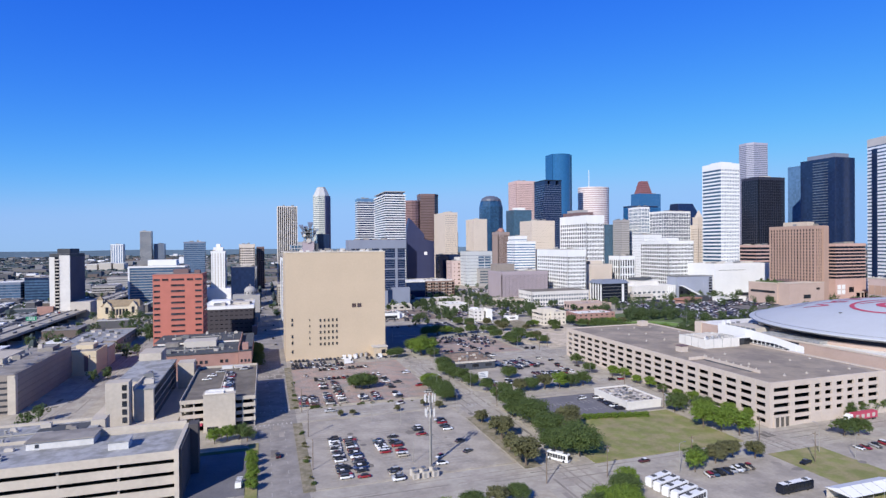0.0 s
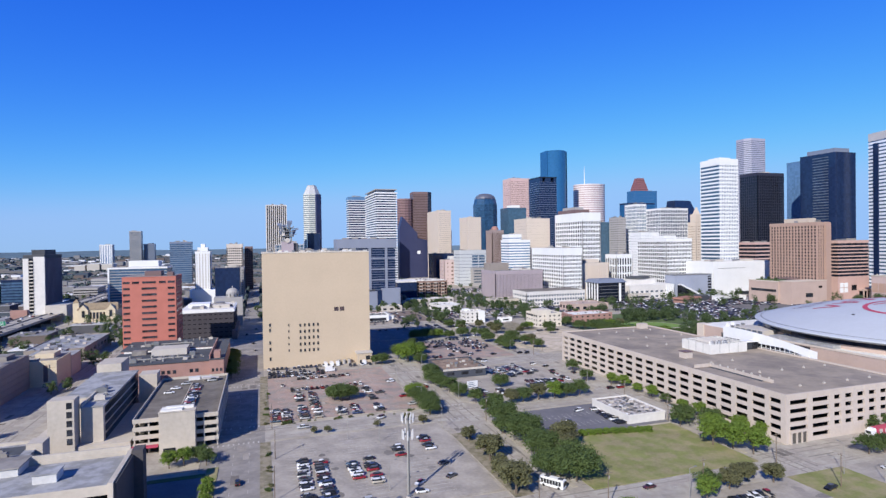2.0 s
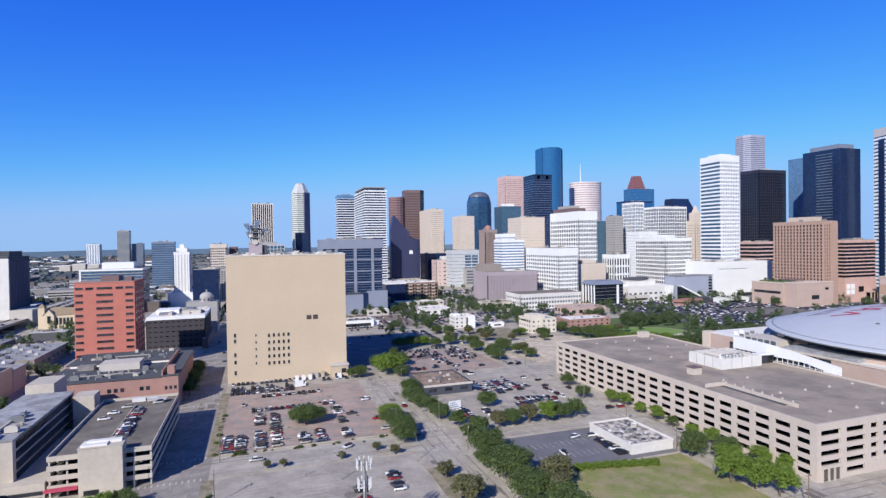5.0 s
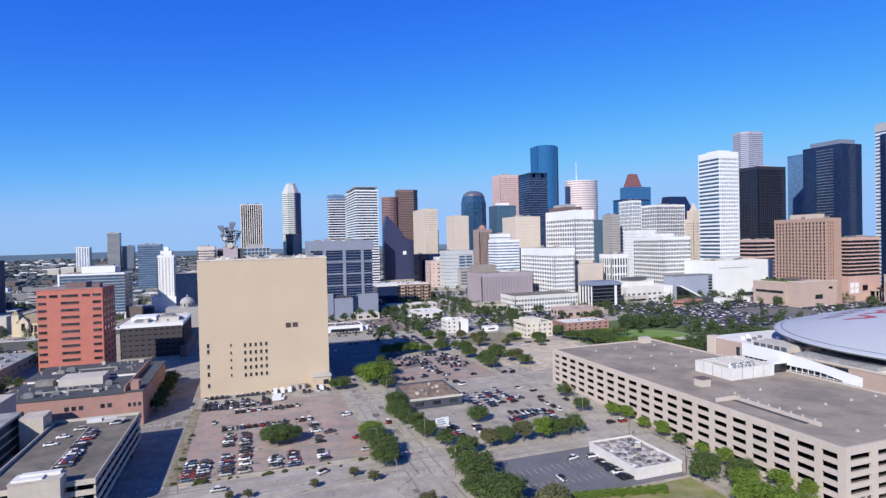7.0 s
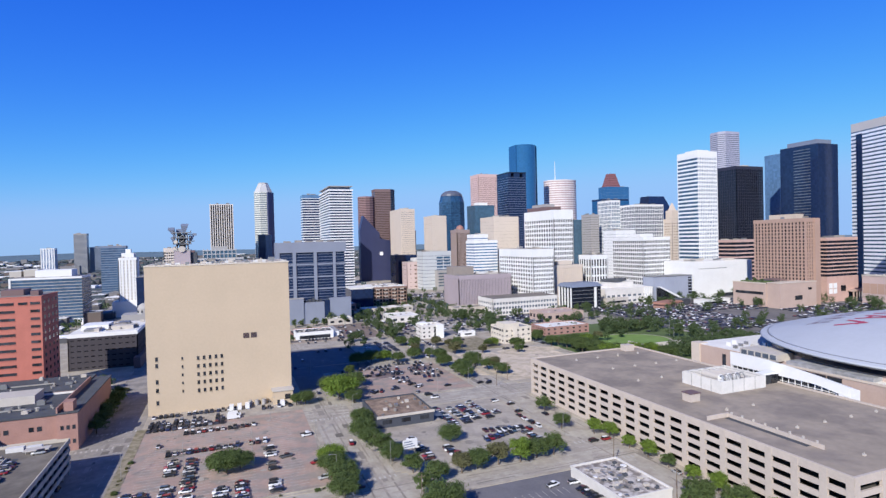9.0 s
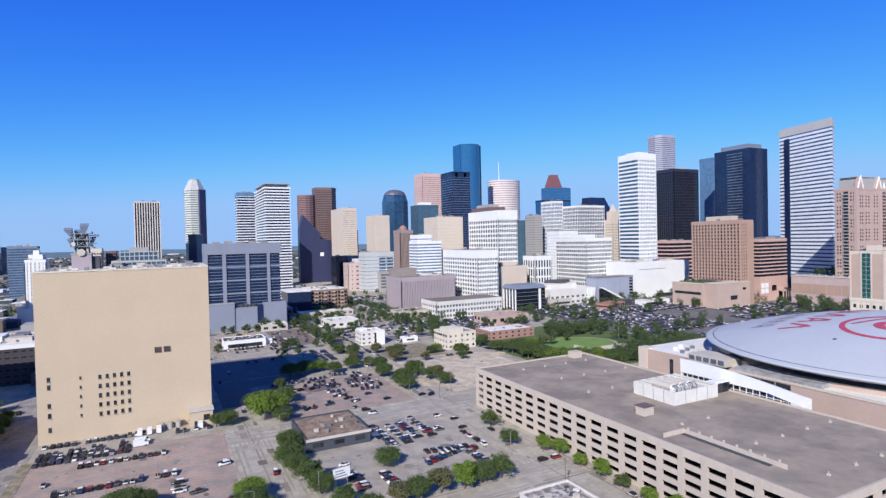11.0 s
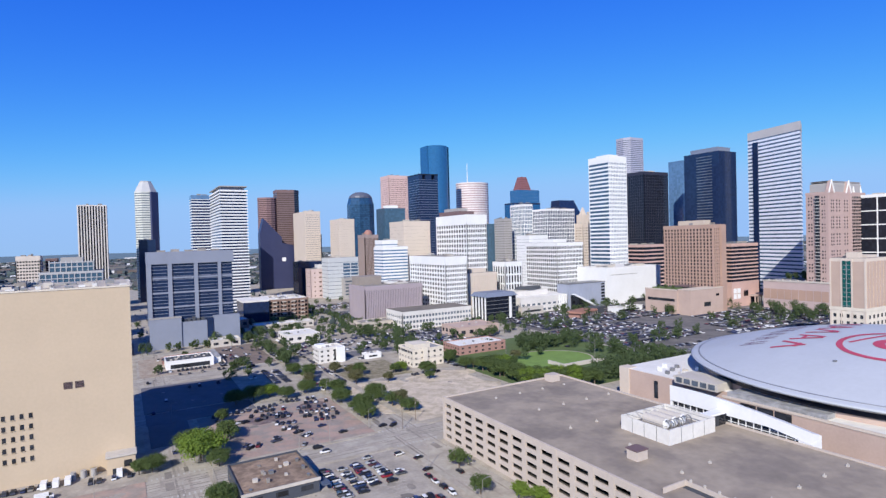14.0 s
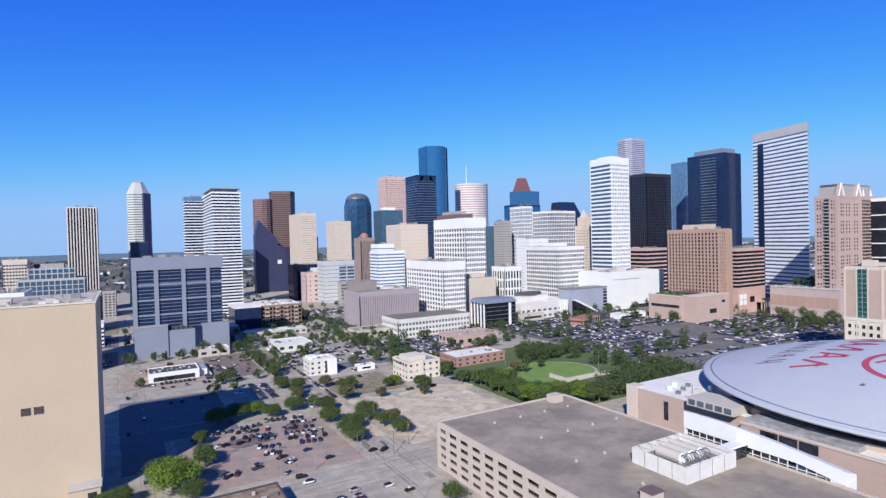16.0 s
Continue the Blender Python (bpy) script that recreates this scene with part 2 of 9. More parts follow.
BARK = material("bark", (0.13, 0.10, 0.075), 0.95, vary=0.25, fine=8)
LEAVES = [leaf("leaves", (0.1, 0.14, 0.05), (0.165, 0.235, 0.055)),
          leaf("bright_leaves", (0.16, 0.235, 0.045), (0.26, 0.36, 0.045)),
          leaf("dry_leaves", (0.15, 0.15, 0.075), (0.17, 0.17, 0.07))]
CARPAINT = material("car_paint", (0.5, 0.5, 0.5), 0.3, 0.0, vary=0.03, spec=0.6, palette=[
    (0.0, (0.68, 0.68, 0.68)), (0.22, (0.36, 0.365, 0.37)), (0.34, (0.015, 0.015, 0.018)), (0.62, (0.075, 0.078, 0.085)),
    (0.74, (0.24, 0.015, 0.02)), (0.82, (0.025, 0.045, 0.12)), (0.88, (0.08, 0.025, 0.025)), (0.93, (0.38, 0.34, 0.28)), (0.97, (0.05, 0.09, 0.14))])
FARPAINT = material("distant_car_paint", (0.5, 0.5, 0.5), 0.5, 0.0, vary=0.03, islands=0.05, palette=[
    (0.0, (0.66, 0.66, 0.68)), (0.11, (0.24, 0.25, 0.28)), (0.21, (0.014, 0.014, 0.02)), (0.52, (0.045, 0.05, 0.075)),
    (0.8, (0.13, 0.02, 0.024)), (0.83, (0.018, 0.028, 0.085)), (0.95, (0.22, 0.2, 0.18))])
# greys kept slightly cool: some distance haze is put in these colours
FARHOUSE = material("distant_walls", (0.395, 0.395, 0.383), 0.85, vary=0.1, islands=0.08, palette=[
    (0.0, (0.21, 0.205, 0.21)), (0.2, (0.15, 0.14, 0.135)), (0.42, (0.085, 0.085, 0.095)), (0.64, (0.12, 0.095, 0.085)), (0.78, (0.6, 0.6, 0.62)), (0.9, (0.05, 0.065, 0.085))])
CARGLASS = glass("car_glass", (0.015, 0.017, 0.02), 0.38, spec=0.3)
RUBBER = material("tyre_rubber", (0.02, 0.02, 0.02), 0.85, vary=0.1)


# ---- mesh helpers ----
class Shape:
    """Gathers boxes, prisms and tubes into one mesh."""
    def __init__(self):
        self.v, self.f = [], []

    def add(self, verts, faces):
        k = len(self.v)
        self.v.extend(verts)
        self.f.extend([tuple(i + k for i in q) for q in faces])
        return self

    def box(self, x0, x1, y0, y1, z0, z1):
        return self.add([(x0, y0, z0), (x1, y0, z0), (x1, y1, z0), (x0, y1, z0), (x0, y0, z1), (x1, y0, z1), (x1, y1, z1), (x0, y1, z1)],
                        [(3, 2, 1, 0), (4, 5, 6, 7), (0, 1, 5, 4), (1, 2, 6, 5), (2, 3, 7, 6), (3, 0, 4, 7)])

    def prism(self, poly, z0, z1, top=1.0, shift=(0, 0)):
        """A closed outline (counter-clockwise) from z0 to z1; top scales the upper outline about its middle."""
        n = len(poly)
        cx, cy = sum(p[0] for p in poly) / n, sum(p[1] for p in poly) / n
        v = [(x, y, z0) for x, y in poly] + [(cx + (x - cx) * top + shift[0], cy + (y - cy) * top + shift[1], z1) for x, y in poly]
        f = [tuple(reversed(range(n))), tuple(range(n, 2 * n))] + [(i, (i + 1) % n, n + (i + 1) % n, n + i) for i in range(n)]
        return self.add(v, f)

    def cyl(self, x, y, r, z0, z1, n=16, r2=None):
        r2 = r if r2 is None else r2
        a = [2 * math.pi * i / n for i in range(n)]
        v = [(x + r * math.cos(t), y + r * math.sin(t), z0) for t in a] + [(x + r2 * math.cos(t), y + r2 * math.sin(t), z1) for t in a]
        return self.add(v, [tuple(reversed(range(n))), tuple(range(n, 2 * n))] + [(i, (i + 1) % n, n + (i + 1) % n, n + i) for i in range(n)])

    def tube(self, p, q, r, r2=None, n=6):
        """A round bar from p to q."""
        p, q = Vector(p), Vector(q)
        d = (q - p).normalized()
        a = d.orthogonal().normalized()
        b = d.cross(a)
        r2 = r if r2 is None else r2
        ring = lambda c, k: [tuple(c + a * (k * math.cos(2 * math.pi * i / n)) + b * (k * math.sin(2 * math.pi * i / n))) for i in range(n)]
        return self.add(ring(p, r) + ring(q, r2), [tuple(reversed(range(n))), tuple(range(n, 2 * n))] + [(i, (i + 1) % n, n + (i + 1) % n, n + i) for i in range(n)])

    def mesh(self, name, mat, smooth=False):
        me = bpy.data.meshes.new(name)
        me.from_pydata(self.v, [], self.f)
        me.materials.append(mat)
        if smooth:
            for p in me.polygons:
                p.use_smooth = True
        me.update()
        return me


def part(name, shape, mat, parent, label="", smooth=False, at=None, kind=""):
    me = shape if isinstance(shape, bpy.types.Mesh) else shape.mesh(name, mat, smooth)
    ob = new(name, me)
    ob.parent = parent
    if at is not None:
        ob.location = at
    return tagged(ob, label=label, kind=kind)


def thing(name, label, category, x, y, z=0.0, turn=0.0, group="", kind=""):
    ob = new(name)
    ob.empty_display_size = 1
    ob.matrix_world = pose(x, y, z, 0, 0, turn)
    return tagged(ob, label, category, group, kind)


def structure(name, shape, mat, label, category, at=(0, 0, 0)):
    ob = new(name, shape.mesh(name, mat))
    ob.location = at
    return tagged(ob, label, category, kind="structure")


# ---- ground, roads, blocks ----
BX, BY, PITCH, BLOCK = 13.5, 191.5, 100.6, 76.6     # block grid: first corner, spacing, side
def bx(i): return BX + PITCH * i
def by(j): return BY + PITCH * j

g = Shape()
rings = [0, 700, 1500, 2500, 3400, 4000, 4400, 4700]
lift = [0, 0, 0, 0, 2, 6, 12, 16]
seg = 96
verts = [(60, 100, 0)]
for r, h in zip(rings[1:], lift[1:]):
    verts += [(60 + r * math.cos(2 * math.pi * i / seg), 100 + r * math.sin(2 * math.pi * i / seg), h) for i in range(seg)]
faces = [(0, 1 + i, 1 + (i + 1) % seg) for i in range(seg)]
for k in range(len(rings) - 2):
    a, b = 1 + k * seg, 1 + (k + 1) * seg
    faces += [(a + i, b + i, b + (i + 1) % seg, a + (i + 1) % seg) for i in range(seg)]
g.add(verts, faces)
structure("ground", g, FARGROUND, "mixed grey and green city ground reaching the horizon", "ground")

# roads: one strip for each street of the grid
for i in range(-4, 13):
    x = bx(i) - (PITCH - BLOCK)
    structure("road", Shape().box(0, PITCH - BLOCK, 0, 1900, -0.5, 0.041 if i == 0 else 0.03), STREETDARK if i == 0 else ROADWAY, "worn grey asphalt city street" if i == 0 else "worn pale concrete city street", "road", (x, -60, 0))
for j in range(-3, 15):
    y = by(j) - (PITCH - BLOCK)
    structure("road", Shape().box(0, 1650, 0, PITCH - BLOCK, -0.5, 0.036), ROADWAY, "worn pale concrete cross street", "road", (-420, y, 0))
for i in range(-4, 12):
    for j in range(-2, 14):
        if i in (2,) and j in (0, 1):
            continue
        structure("pavement", Shape().box(0, BLOCK, 0, BLOCK, -0.3, 0.16), CONCRETE, "raised concrete city block with kerb", "pavement", (bx(i), by(j), 0))

def slab(name, x0, x1, y0, y1, mat, label, category, z=0.2):
    return structure(name, Shape().box(0, x1 - x0, 0, y1 - y0, -0.05, z), mat, label, category, (x0, y0, 0))

# ---- towers ----
def facade(sh_sp, sh_pi, w, d, z0, z1, floors, nx, ny, sp, pf, proud):
    """Spandrel slabs and piers round a core of w by d."""
    fh = (z1 - z0) / floors
    if sp:
        for k in range(floors + 1):
            t = sp * fh
            a, b = max(z0, z0 + k * fh - t / 2), min(z1, z0 + k * fh + t / 2)
            sh_sp.box(-proud, w + proud, -proud, d + proud, a, b)
    q = proud + 0.07
    if pf:
        for n, span, flip in ((nx, w, False), (ny, d, True)):
            if not n:
                continue
            s = span / n
            pw = pf * s
            for k in range(n + 1):
                c = min(max(k * s, pw / 2 - q), span - pw / 2 + q)
                if flip:
                    sh_pi.box(-q, 0.3, c - pw / 2, c + pw / 2, z0, z1)
                    sh_pi.box(w - 0.3, w + q, c - pw / 2, c + pw / 2, z0, z1)
                else:
                    sh_pi.box(c - pw / 2, c + pw / 2, -q, 0.3, z0, z1)
                    sh_pi.box(c - pw / 2, c + pw / 2, d - 0.3, d + q, z0, z1)


def tower(name, label, x, y, w, d, h, frame_m, glass_m, floors, nx=0, ny=0, sp=0.4, pf=0.3, proud=0.5, base=0.0, cap=3.0, cap_m=None,
          pent=None, pent_m=None, category="office tower", roof_m=None, pier_m=None):
    """A straight office block: glazed core, floor bands, piers, roof and plant room."""
    t = thing(name, label, category, x, y)
    part("glazing", Shape().box(0, w, 0, d, 0, h - 0.2), glass_m, t)
    a, b = Shape(), Shape()
    facade(a, b, w, d, base, h - cap, floors, nx, ny, sp, pf, proud)
    if a.v:
        part("banding", a, frame_m, t, kind="stuff")
    if b.v:
        part("ribbing", b, pier_m or frame_m, t, kind="stuff")
    if base > 0.5:
        part("plinth", Shape().box(-proud - 0.1, w + proud + 0.1, -proud - 0.1, d + proud + 0.1, 0, base), cap_m or frame_m, t)
    if cap:
        o = proud + 0.12
        part("parapet", Shape().box(-o, w + o, -o, d + o, h - cap, h), cap_m or frame_m, t)
    part("roof", Shape().box(0.5, w - 0.5, 0.5, d - 0.5, h - 0.1, h + 0.15), roof_m or GREYROOF, t)
    if pent:
        fx, fy, ph = pent
        part("plant_room", Shape().box(w * (1 - fx) / 2, w * (1 + fx) / 2, d * (1 - fy) / 2, d * (1 + fy) / 2, h, h + ph), pent_m or cap_m or frame_m, t)
    elif h > 24 and w > 14:
        q = random.Random(int(x * 3 + y))
        for _ in range(5):
            a, b = q.uniform(0.1, 0.75) * w, q.uniform(0.1, 0.75) * d
            part("roof_unit", Shape().box(a, a + w * q.uniform(0.05, 0.2), b, b + d * q.uniform(0.05, 0.2), h, h + q.uniform(1.0, 3.2)), q.choice((GREYROOF, STEEL, OFFWHITE)), t)
    return t


def ngon(cx, cy, rx, ry, n, a0=0.0):
    return [(cx + rx * math.cos(a0 + 2 * math.pi * i / n), cy + ry * math.sin(a0 + 2 * math.pi * i / n)) for i in range(n)]


def round_tower(name, label, x, y, poly, h, frame_m, glass_m, floors, sp, proud=1.012, cap=3.0, cap_m=None, category="office tower"):
    """A tower on any outline, with a slab at every floor."""
    t = thing(name, label, category, x, y)
    part("glazing", Shape().prism(poly, 0, h - 0.2), glass_m, t, smooth=False)
    n = len(poly)
    cx, cy = sum(p[0] for p in poly) / n, sum(p[1] for p in poly) / n
    big = [(cx + (px - cx) * proud, cy + (py - cy) * proud) for px, py in poly]
    if sp:
        s = Shape()
        fh = (h - cap) / floors
        for k in range(1, floors):
            s.prism(big, k * fh, k * fh + sp * fh)
        part("banding", s, frame_m, t, kind="stuff")
    if cap:
        part("parapet", Shape().prism(big, h - cap, h), cap_m or frame_m, t)
    return t


# far left skyline
PALECROWN = material("pale_grey_crown", (0.4, 0.4, 0.41), 0.7, vary=0.1)
tower("office_tower", "slim tower of pale stone ribs over dark bronze glass", 24.7, 1175, 37.9, 33.8, 164, material("pale_rib_stone", (0.56, 0.52, 0.49), 0.8), HOLE, 40, 10, 10, 0, 0.42, 0.9, cap=1.6)
t = round_tower("office_tower", "pale octagonal tower with a stepped pyramid crown", 103.5, 1278, ngon(20, 20, 19.5, 19.5, 8, math.pi / 8), 196, material("pale_green_stone", (0.5, 0.51, 0.465), 0.75, vary=0.06), GREYGLASS, 44, 0.62, cap=2)
part("glass_facet", Shape().prism([(25.6, 0.2), (28.0, 0.4), (40.0, 12.2), (37, 28), (27, 16)], 0, 196), material("slate_cladding", (0.075, 0.085, 0.16), 0.6, vary=0.1), t, "dark slate corner")
part("crown", Shape().prism(ngon(20, 20, 19.5, 19.5, 8, math.pi / 8), 196.1, 214, 0.56), PALECROWN, t)
part("crown_cap", Shape().prism(ngon(20, 20, 10.4, 10.4, 8, math.pi / 8), 214, 216.5, 0.9), GREYSTONE, t)
tower("office_tower", "dark glass block with a low gable", 108, 1235, 26, 20, 108, NAVYGLASS, NAVYGLASS, 26, sp=0.2, pf=0, proud=0.1)
tower("office_tower", "glass tower with pale floor bands", 190, 1197, 40, 30, 184, WHITE, NAVYGLASS, 36, 0, 0, 0.36, 0, 0.3, cap=7, cap_m=SKYGLASS)
t = tower("office_tower", "tall block with deep white sunshade bands", 207, 985, 35.5, 100, 173, WHITE, NAVYGLASS, 40, sp=0.45, pf=0, proud=1.6, cap=0.0)
part("upper_deck", Shape().box(-2, 37.5, -2, 102, 172.2, 174.5), WHITE, t)
part("plant_room", Shape().box(2, 33.5, 4, 94, 174.5, 179), BLUEGREY, t)
part("roof_edge", Shape().box(-1.5, 37, -1.5, 101.5, 179, 180.2), GREYSTONE, t)
t = round_tower("office_tower", "brown granite tower with a rounded and an angular lobe", 343, 1366, ngon(17, 18, 20, 18, 14), 196, material("dusty_red_granite", (0.22, 0.13, 0.135), 0.7, vary=0.1), BROWNGLASS, 48, 0.6, cap=4)
part("link", Shape().box(14, 62, 10, 30, 0, 195), BROWNSTONE, t)
lobe = [(36, 6), (72, 0), (86, 15), (86, 38), (36, 38)]
part("second_lobe", Shape().prism(lobe, 0, 213), BROWNGLASS, t)
s = Shape()
for k in range(1, 52):
    s.prism([(60 + (a - 60) * 1.012, 20 + (b - 20) * 1.012) for a, b in lobe], k * 4.05, k * 4.05 + 2.3)
part("second_banding", s, BROWNSTONE, t, kind="stuff")
part("second_parapet", Shape().prism([(60 + (a - 60) * 1.02, 20 + (b - 20) * 1.02) for a, b in lobe], 207.3, 213.5), BROWNSTONE, t)
t = thing("office_block", "dark glass block stepping down from a pointed edge", "office tower", 332, 1330)
prof = [(0, 0), (0, 118), (8, 149), (27, 128), (45, 109), (45, 97), (72, 91), (76, 60), (82, 58), (82, 30), (102, 28), (102, 0)]
n = len(prof)
part("glazing", Shape().add([(a, 0, z) for a, z in prof] + [(a, 20, z) for a, z in prof], [tuple(range(n - 1, -1, -1)), tuple(range(n, 2 * n))] + [(i, (i + 1) % n, n + (i + 1) % n, n + i) for i in range(n)]), material("ink_blue_glazing", (0.036, 0.042, 0.095), 0.4, vary=0.1, spec=0.3), t)
part("sign", Shape().box(44, 52, -0.6, 0.9, 58, 66), WHITE, t, "small white sign panel")
t = tower("office_tower", "cream slab tower with a blank flank and a window grid", 398, 1228, 30.3, 84, 158, BEIGE, GREYGLASS, 34, 12, 0, 0.72, 0.5, 0.3, cap=5)
part("end_wall", Shape().box(-0.6, -0.3, -0.3, 84.3, 0, 157), BEIGE, t)
tower("office_tower", "plain beige stone tower with faint joints", 439.4, 1149, 31, 50, 139, BEIGE, BROWNGLASS, 30, 0, 0, 0.97, 0, 0.2, cap=4)
tower("office_block", "dark navy glass office block", 352, 1120, 46, 34, 62, NAVYGLASS, NAVYGLASS, 15, 10, 6, 0.15, 0.06, 0.1)
tower("office_tower", "narrow dark slab tower", 425, 1260, 16, 30, 112, NAVYGLASS, NAVYGLASS, 24, 0, 0, 0.2, 0, 0.1)
t = tower("hotel_tower", "brown ribbed tower under a small orange dome", 406.9, 939.6, 22, 27, 105.3, material("taupe_rib", (0.29, 0.225, 0.21), 0.8, vary=0.1), BROWNGLASS, 24, 10, 11, 0, 0.55, 0.5, cap=5)
s = Shape()
for k in range(5):
    a, b = math.pi / 2 * k / 5, math.pi / 2 * (k + 1) / 5
    s.cyl(11, 13, 7 * math.cos(a), 105.3 + 8 * math.sin(a), 105.3 + 8 * math.sin(b), 16, max(7 * math.cos(b), 0.2))
part("dome", s, material("orange_dome", (0.3, 0.155, 0.125), 0.6), t, "orange dome")
t = round_tower("office_tower", "dark blue glass tower with a rounded crown", 524, 1306, ngon(33, 26, 31, 26, 8, math.pi / 8), 180, NAVYGLASS, DOMEBLUE, 44, 0.12, 1.004, cap=0)
part("shoulder", Shape().prism(ngon(33, 26, 30.5, 25.5, 8, math.pi / 8), 179.8, 194, 0.88), DOMEBLUE, t)
s = Shape()
for k in range(5):
    a, b = 1.5 * k / 5, 1.5 * (k + 1) / 5
    s.prism(ngon(33, 26, 26.5 * math.cos(a), 22.5 * math.cos(a), 16), 194 + 14 * math.sin(a), 194 + 14 * math.sin(b), math.cos(b) / math.cos(a))
part("crown", s, material("slate_crown_panel", (0.09, 0.1, 0.14), 0.5, vary=0.1), t, "rounded slate crown")
for k in range(8):
    a = math.pi / 8 + k * math.pi / 4
    part("crown_rib", Shape().tube((33 + 27 * math.cos(a), 26 + 23 * math.sin(a), 193), (33 + 14 * math.cos(a), 26 + 12 * math.sin(a), 206.5), 0.8, 0.5), REDBROWN, t)
tower("office_tower", "rose granite tower with a square window grid", 640.4, 1356, 56, 49, 252.4, material("light_rose_granite", (0.56, 0.40, 0.38), 0.7, vary=0.08), BROWNGLASS, 50, 16, 12, 0.55, 0.55, 0.3, cap=7)
tower("office_tower", "teal glass block with a white plant room", 513.7, 1101, 42.8, 40, 157, TEALGLASS, TEALGLASS, 36, 0, 0, 0.25, 0, 0.1, cap=2, pent=(0.5, 0.5, 6), pent_m=WHITE)
t = tower("office_tower", "dark glass tower with notched crown", 582, 1088, 41, 50, 212, BLUEGREY, NAVYGLASS, 44, 0, 0, 0.12, 0, 0.2, cap=0)
for a, b in ((0, 7), (14, 27), (34, 41)):
    part("crown_block", Shape().box(a, b, 0, 50, 211.7, 221), NAVYGLASS, t)
part("crown_rail", Shape().box(-0.3, 41.3, -0.3, 50.3, 220.8, 223), BLACKGLASS, t)
round_tower("office_tower", "very tall rounded blue glass tower", 676.6, 1214, [(0, 12)] + ngon(27.5, 24, 27.5, 26, 28, math.pi)[2:14] + [(55, 12), (54, 48), (1, 48)], 305, BLUEGLASS, BLUEGLASS, 70, 0.16, 1.002, cap=0)
tower("office_block", "blank beige stone block", 426, 841, 42, 47, 122, BEIGE, BROWNGLASS, 24, 0, 0, 0.98, 0, 0.1, cap=5)
tower("office_block", "white stepped block with ribbon windows", 382.8, 817, 36.4, 30, 87, WHITE, SKYGLASS, 20, 0, 0, 0.58, 0, 0.3, cap=3)
tower("office_block", "white stepped block with a plain crown", 384, 821, 22, 24, 96, WHITE, SKYGLASS, 21, 0, 0, 0.7, 0, 0.25, cap=4)
t = tower("office_block", "white block with rows of square windows", 412.8, 705, 29.7, 92, 74.4, WHITE, HOLE, 11, 12, 14, 0.42, 0.34, 0.5, base=6, cap=9)
t = tower("office_block", "bright white gridded office block", 472.4, 750, 31.1, 79, 126.7, WHITE, HOLE, 17, 11, 12, 0.36, 0.32, 0.5, base=5, cap=12, roof_m=GREYROOF)
part("plant_room", Shape().box(3, 28, 24, 76, 126.7, 132.6), BROWNSTONE, t, "dark louvred plant room")
part("plant_room", Shape().box(8, 24, 34, 70, 132.6, 137), GREYSTONE, t)
t = tower("government_building", "mauve precast block with vertical ribs", 318.9, 724.6, 72.4, 49.6, 44, MAUVE, MAUVEGLASS, 1, 34, 20, 0.05, 0.66, 0.5, cap=4, category="office block")
part("plant_room", Shape().box(2, 30, 22, 46, 44, 54), CLINIC, t)
part("roof_unit", Shape().box(36, 60, 18, 30, 44, 46.4), PLANTHOUSE, t)
round_tower("office_tower", "cylinder tower of pink and white bands", 837, 1304, ngon(26, 30, 43, 36, 32), 236, material("pale_pink_band", (0.62, 0.57, 0.57), 0.7), material("rose_glazing", (0.36, 0.25, 0.25), 0.4), 40, 0.6, 1.012)
m = thing("rooftop_mast", "thin white mast on a round tower", "antenna", 849, 1334, 236)
part("mast", Shape().tube((0, 0, 0), (0, 0, 50), 1.1, 0.5), WHITE, m)
t = tower("office_tower", "glass block under a red slanted cap", 1100, 1450, 80, 40, 236, SKYGLASS, BLUEGLASS, 54, 0, 0, 0.15, 0, 0.1, cap=0)
part("red_cap", Shape().prism([(10, 4), (52, 4), (52, 38), (10, 38)], 236, 276, 0.5), material("red_cap_granite", (0.2, 0.082, 0.088), 0.7, vary=0.12), t, "red slanted granite cap")
for k in range(5):
    z = 240 + k * 7
    g_ = 20.9 - 10.6 * (z - 236) / 40
    part("cap_seam", Shape().box(31 - g_, 31 + g_, 21 - g_ * 0.815, 21 + g_ * 0.815, z, z + 1.2), BROWNGLASS, t)
tower("office_block", "dark glass shoulder block", 748, 1010, 66, 30, 163, NAVYGLASS, BLUEGLASS, 34, 0, 0, 0.1, 0, 0.1)
tower("hotel_building", "broad hotel with a white window grid", 735, 962, 19, 41, 157, WHITE, OFFICEBLUE, 22, 5, 10, 0.24, 0.26, 0.5, cap=3, category="hotel")
tower("hotel_building", "broad hotel wing with a white window grid", 754.5, 920, 65, 41, 146, WHITE, NAVYGLASS, 21, 16, 9, 0.2, 0.22, 0.5, cap=3, category="hotel")
tower("office_tower", "grey stone block with a plain front", 692, 967.7, 18, 30, 130.5, GREYSTONE, BROWNGLASS, 28, 0, 0, 0.9, 0, 0.1)
tower("office_tower", "blue glass block beside a grey one", 672, 1000, 22, 30, 122, TEALGLASS, TEALGLASS, 28, 0, 0, 0.2, 0, 0.1)
tower("office_block", "plain white slab building", 641.7, 832, 37.3, 33, 97.7, WHITE, GREYGLASS, 20, 0, 0, 0.94, 0, 0.12, cap=4)
tower("office_block", "white block with dense square windows", 613, 736, 49, 68, 86, WHITE, HOLE, 13, 17, 15, 0.34, 0.28, 0.4, base=4, cap=4, pent=(0.5, 0.4, 5))
t = thing("office_tower", "dark glass block with sloping roof", "office tower", 932, 1079)
part("glazing", Shape().prism([(0, 0), (70, 0), (70, 42), (0, 42)], 0, 128), NAVYGLASS, t)
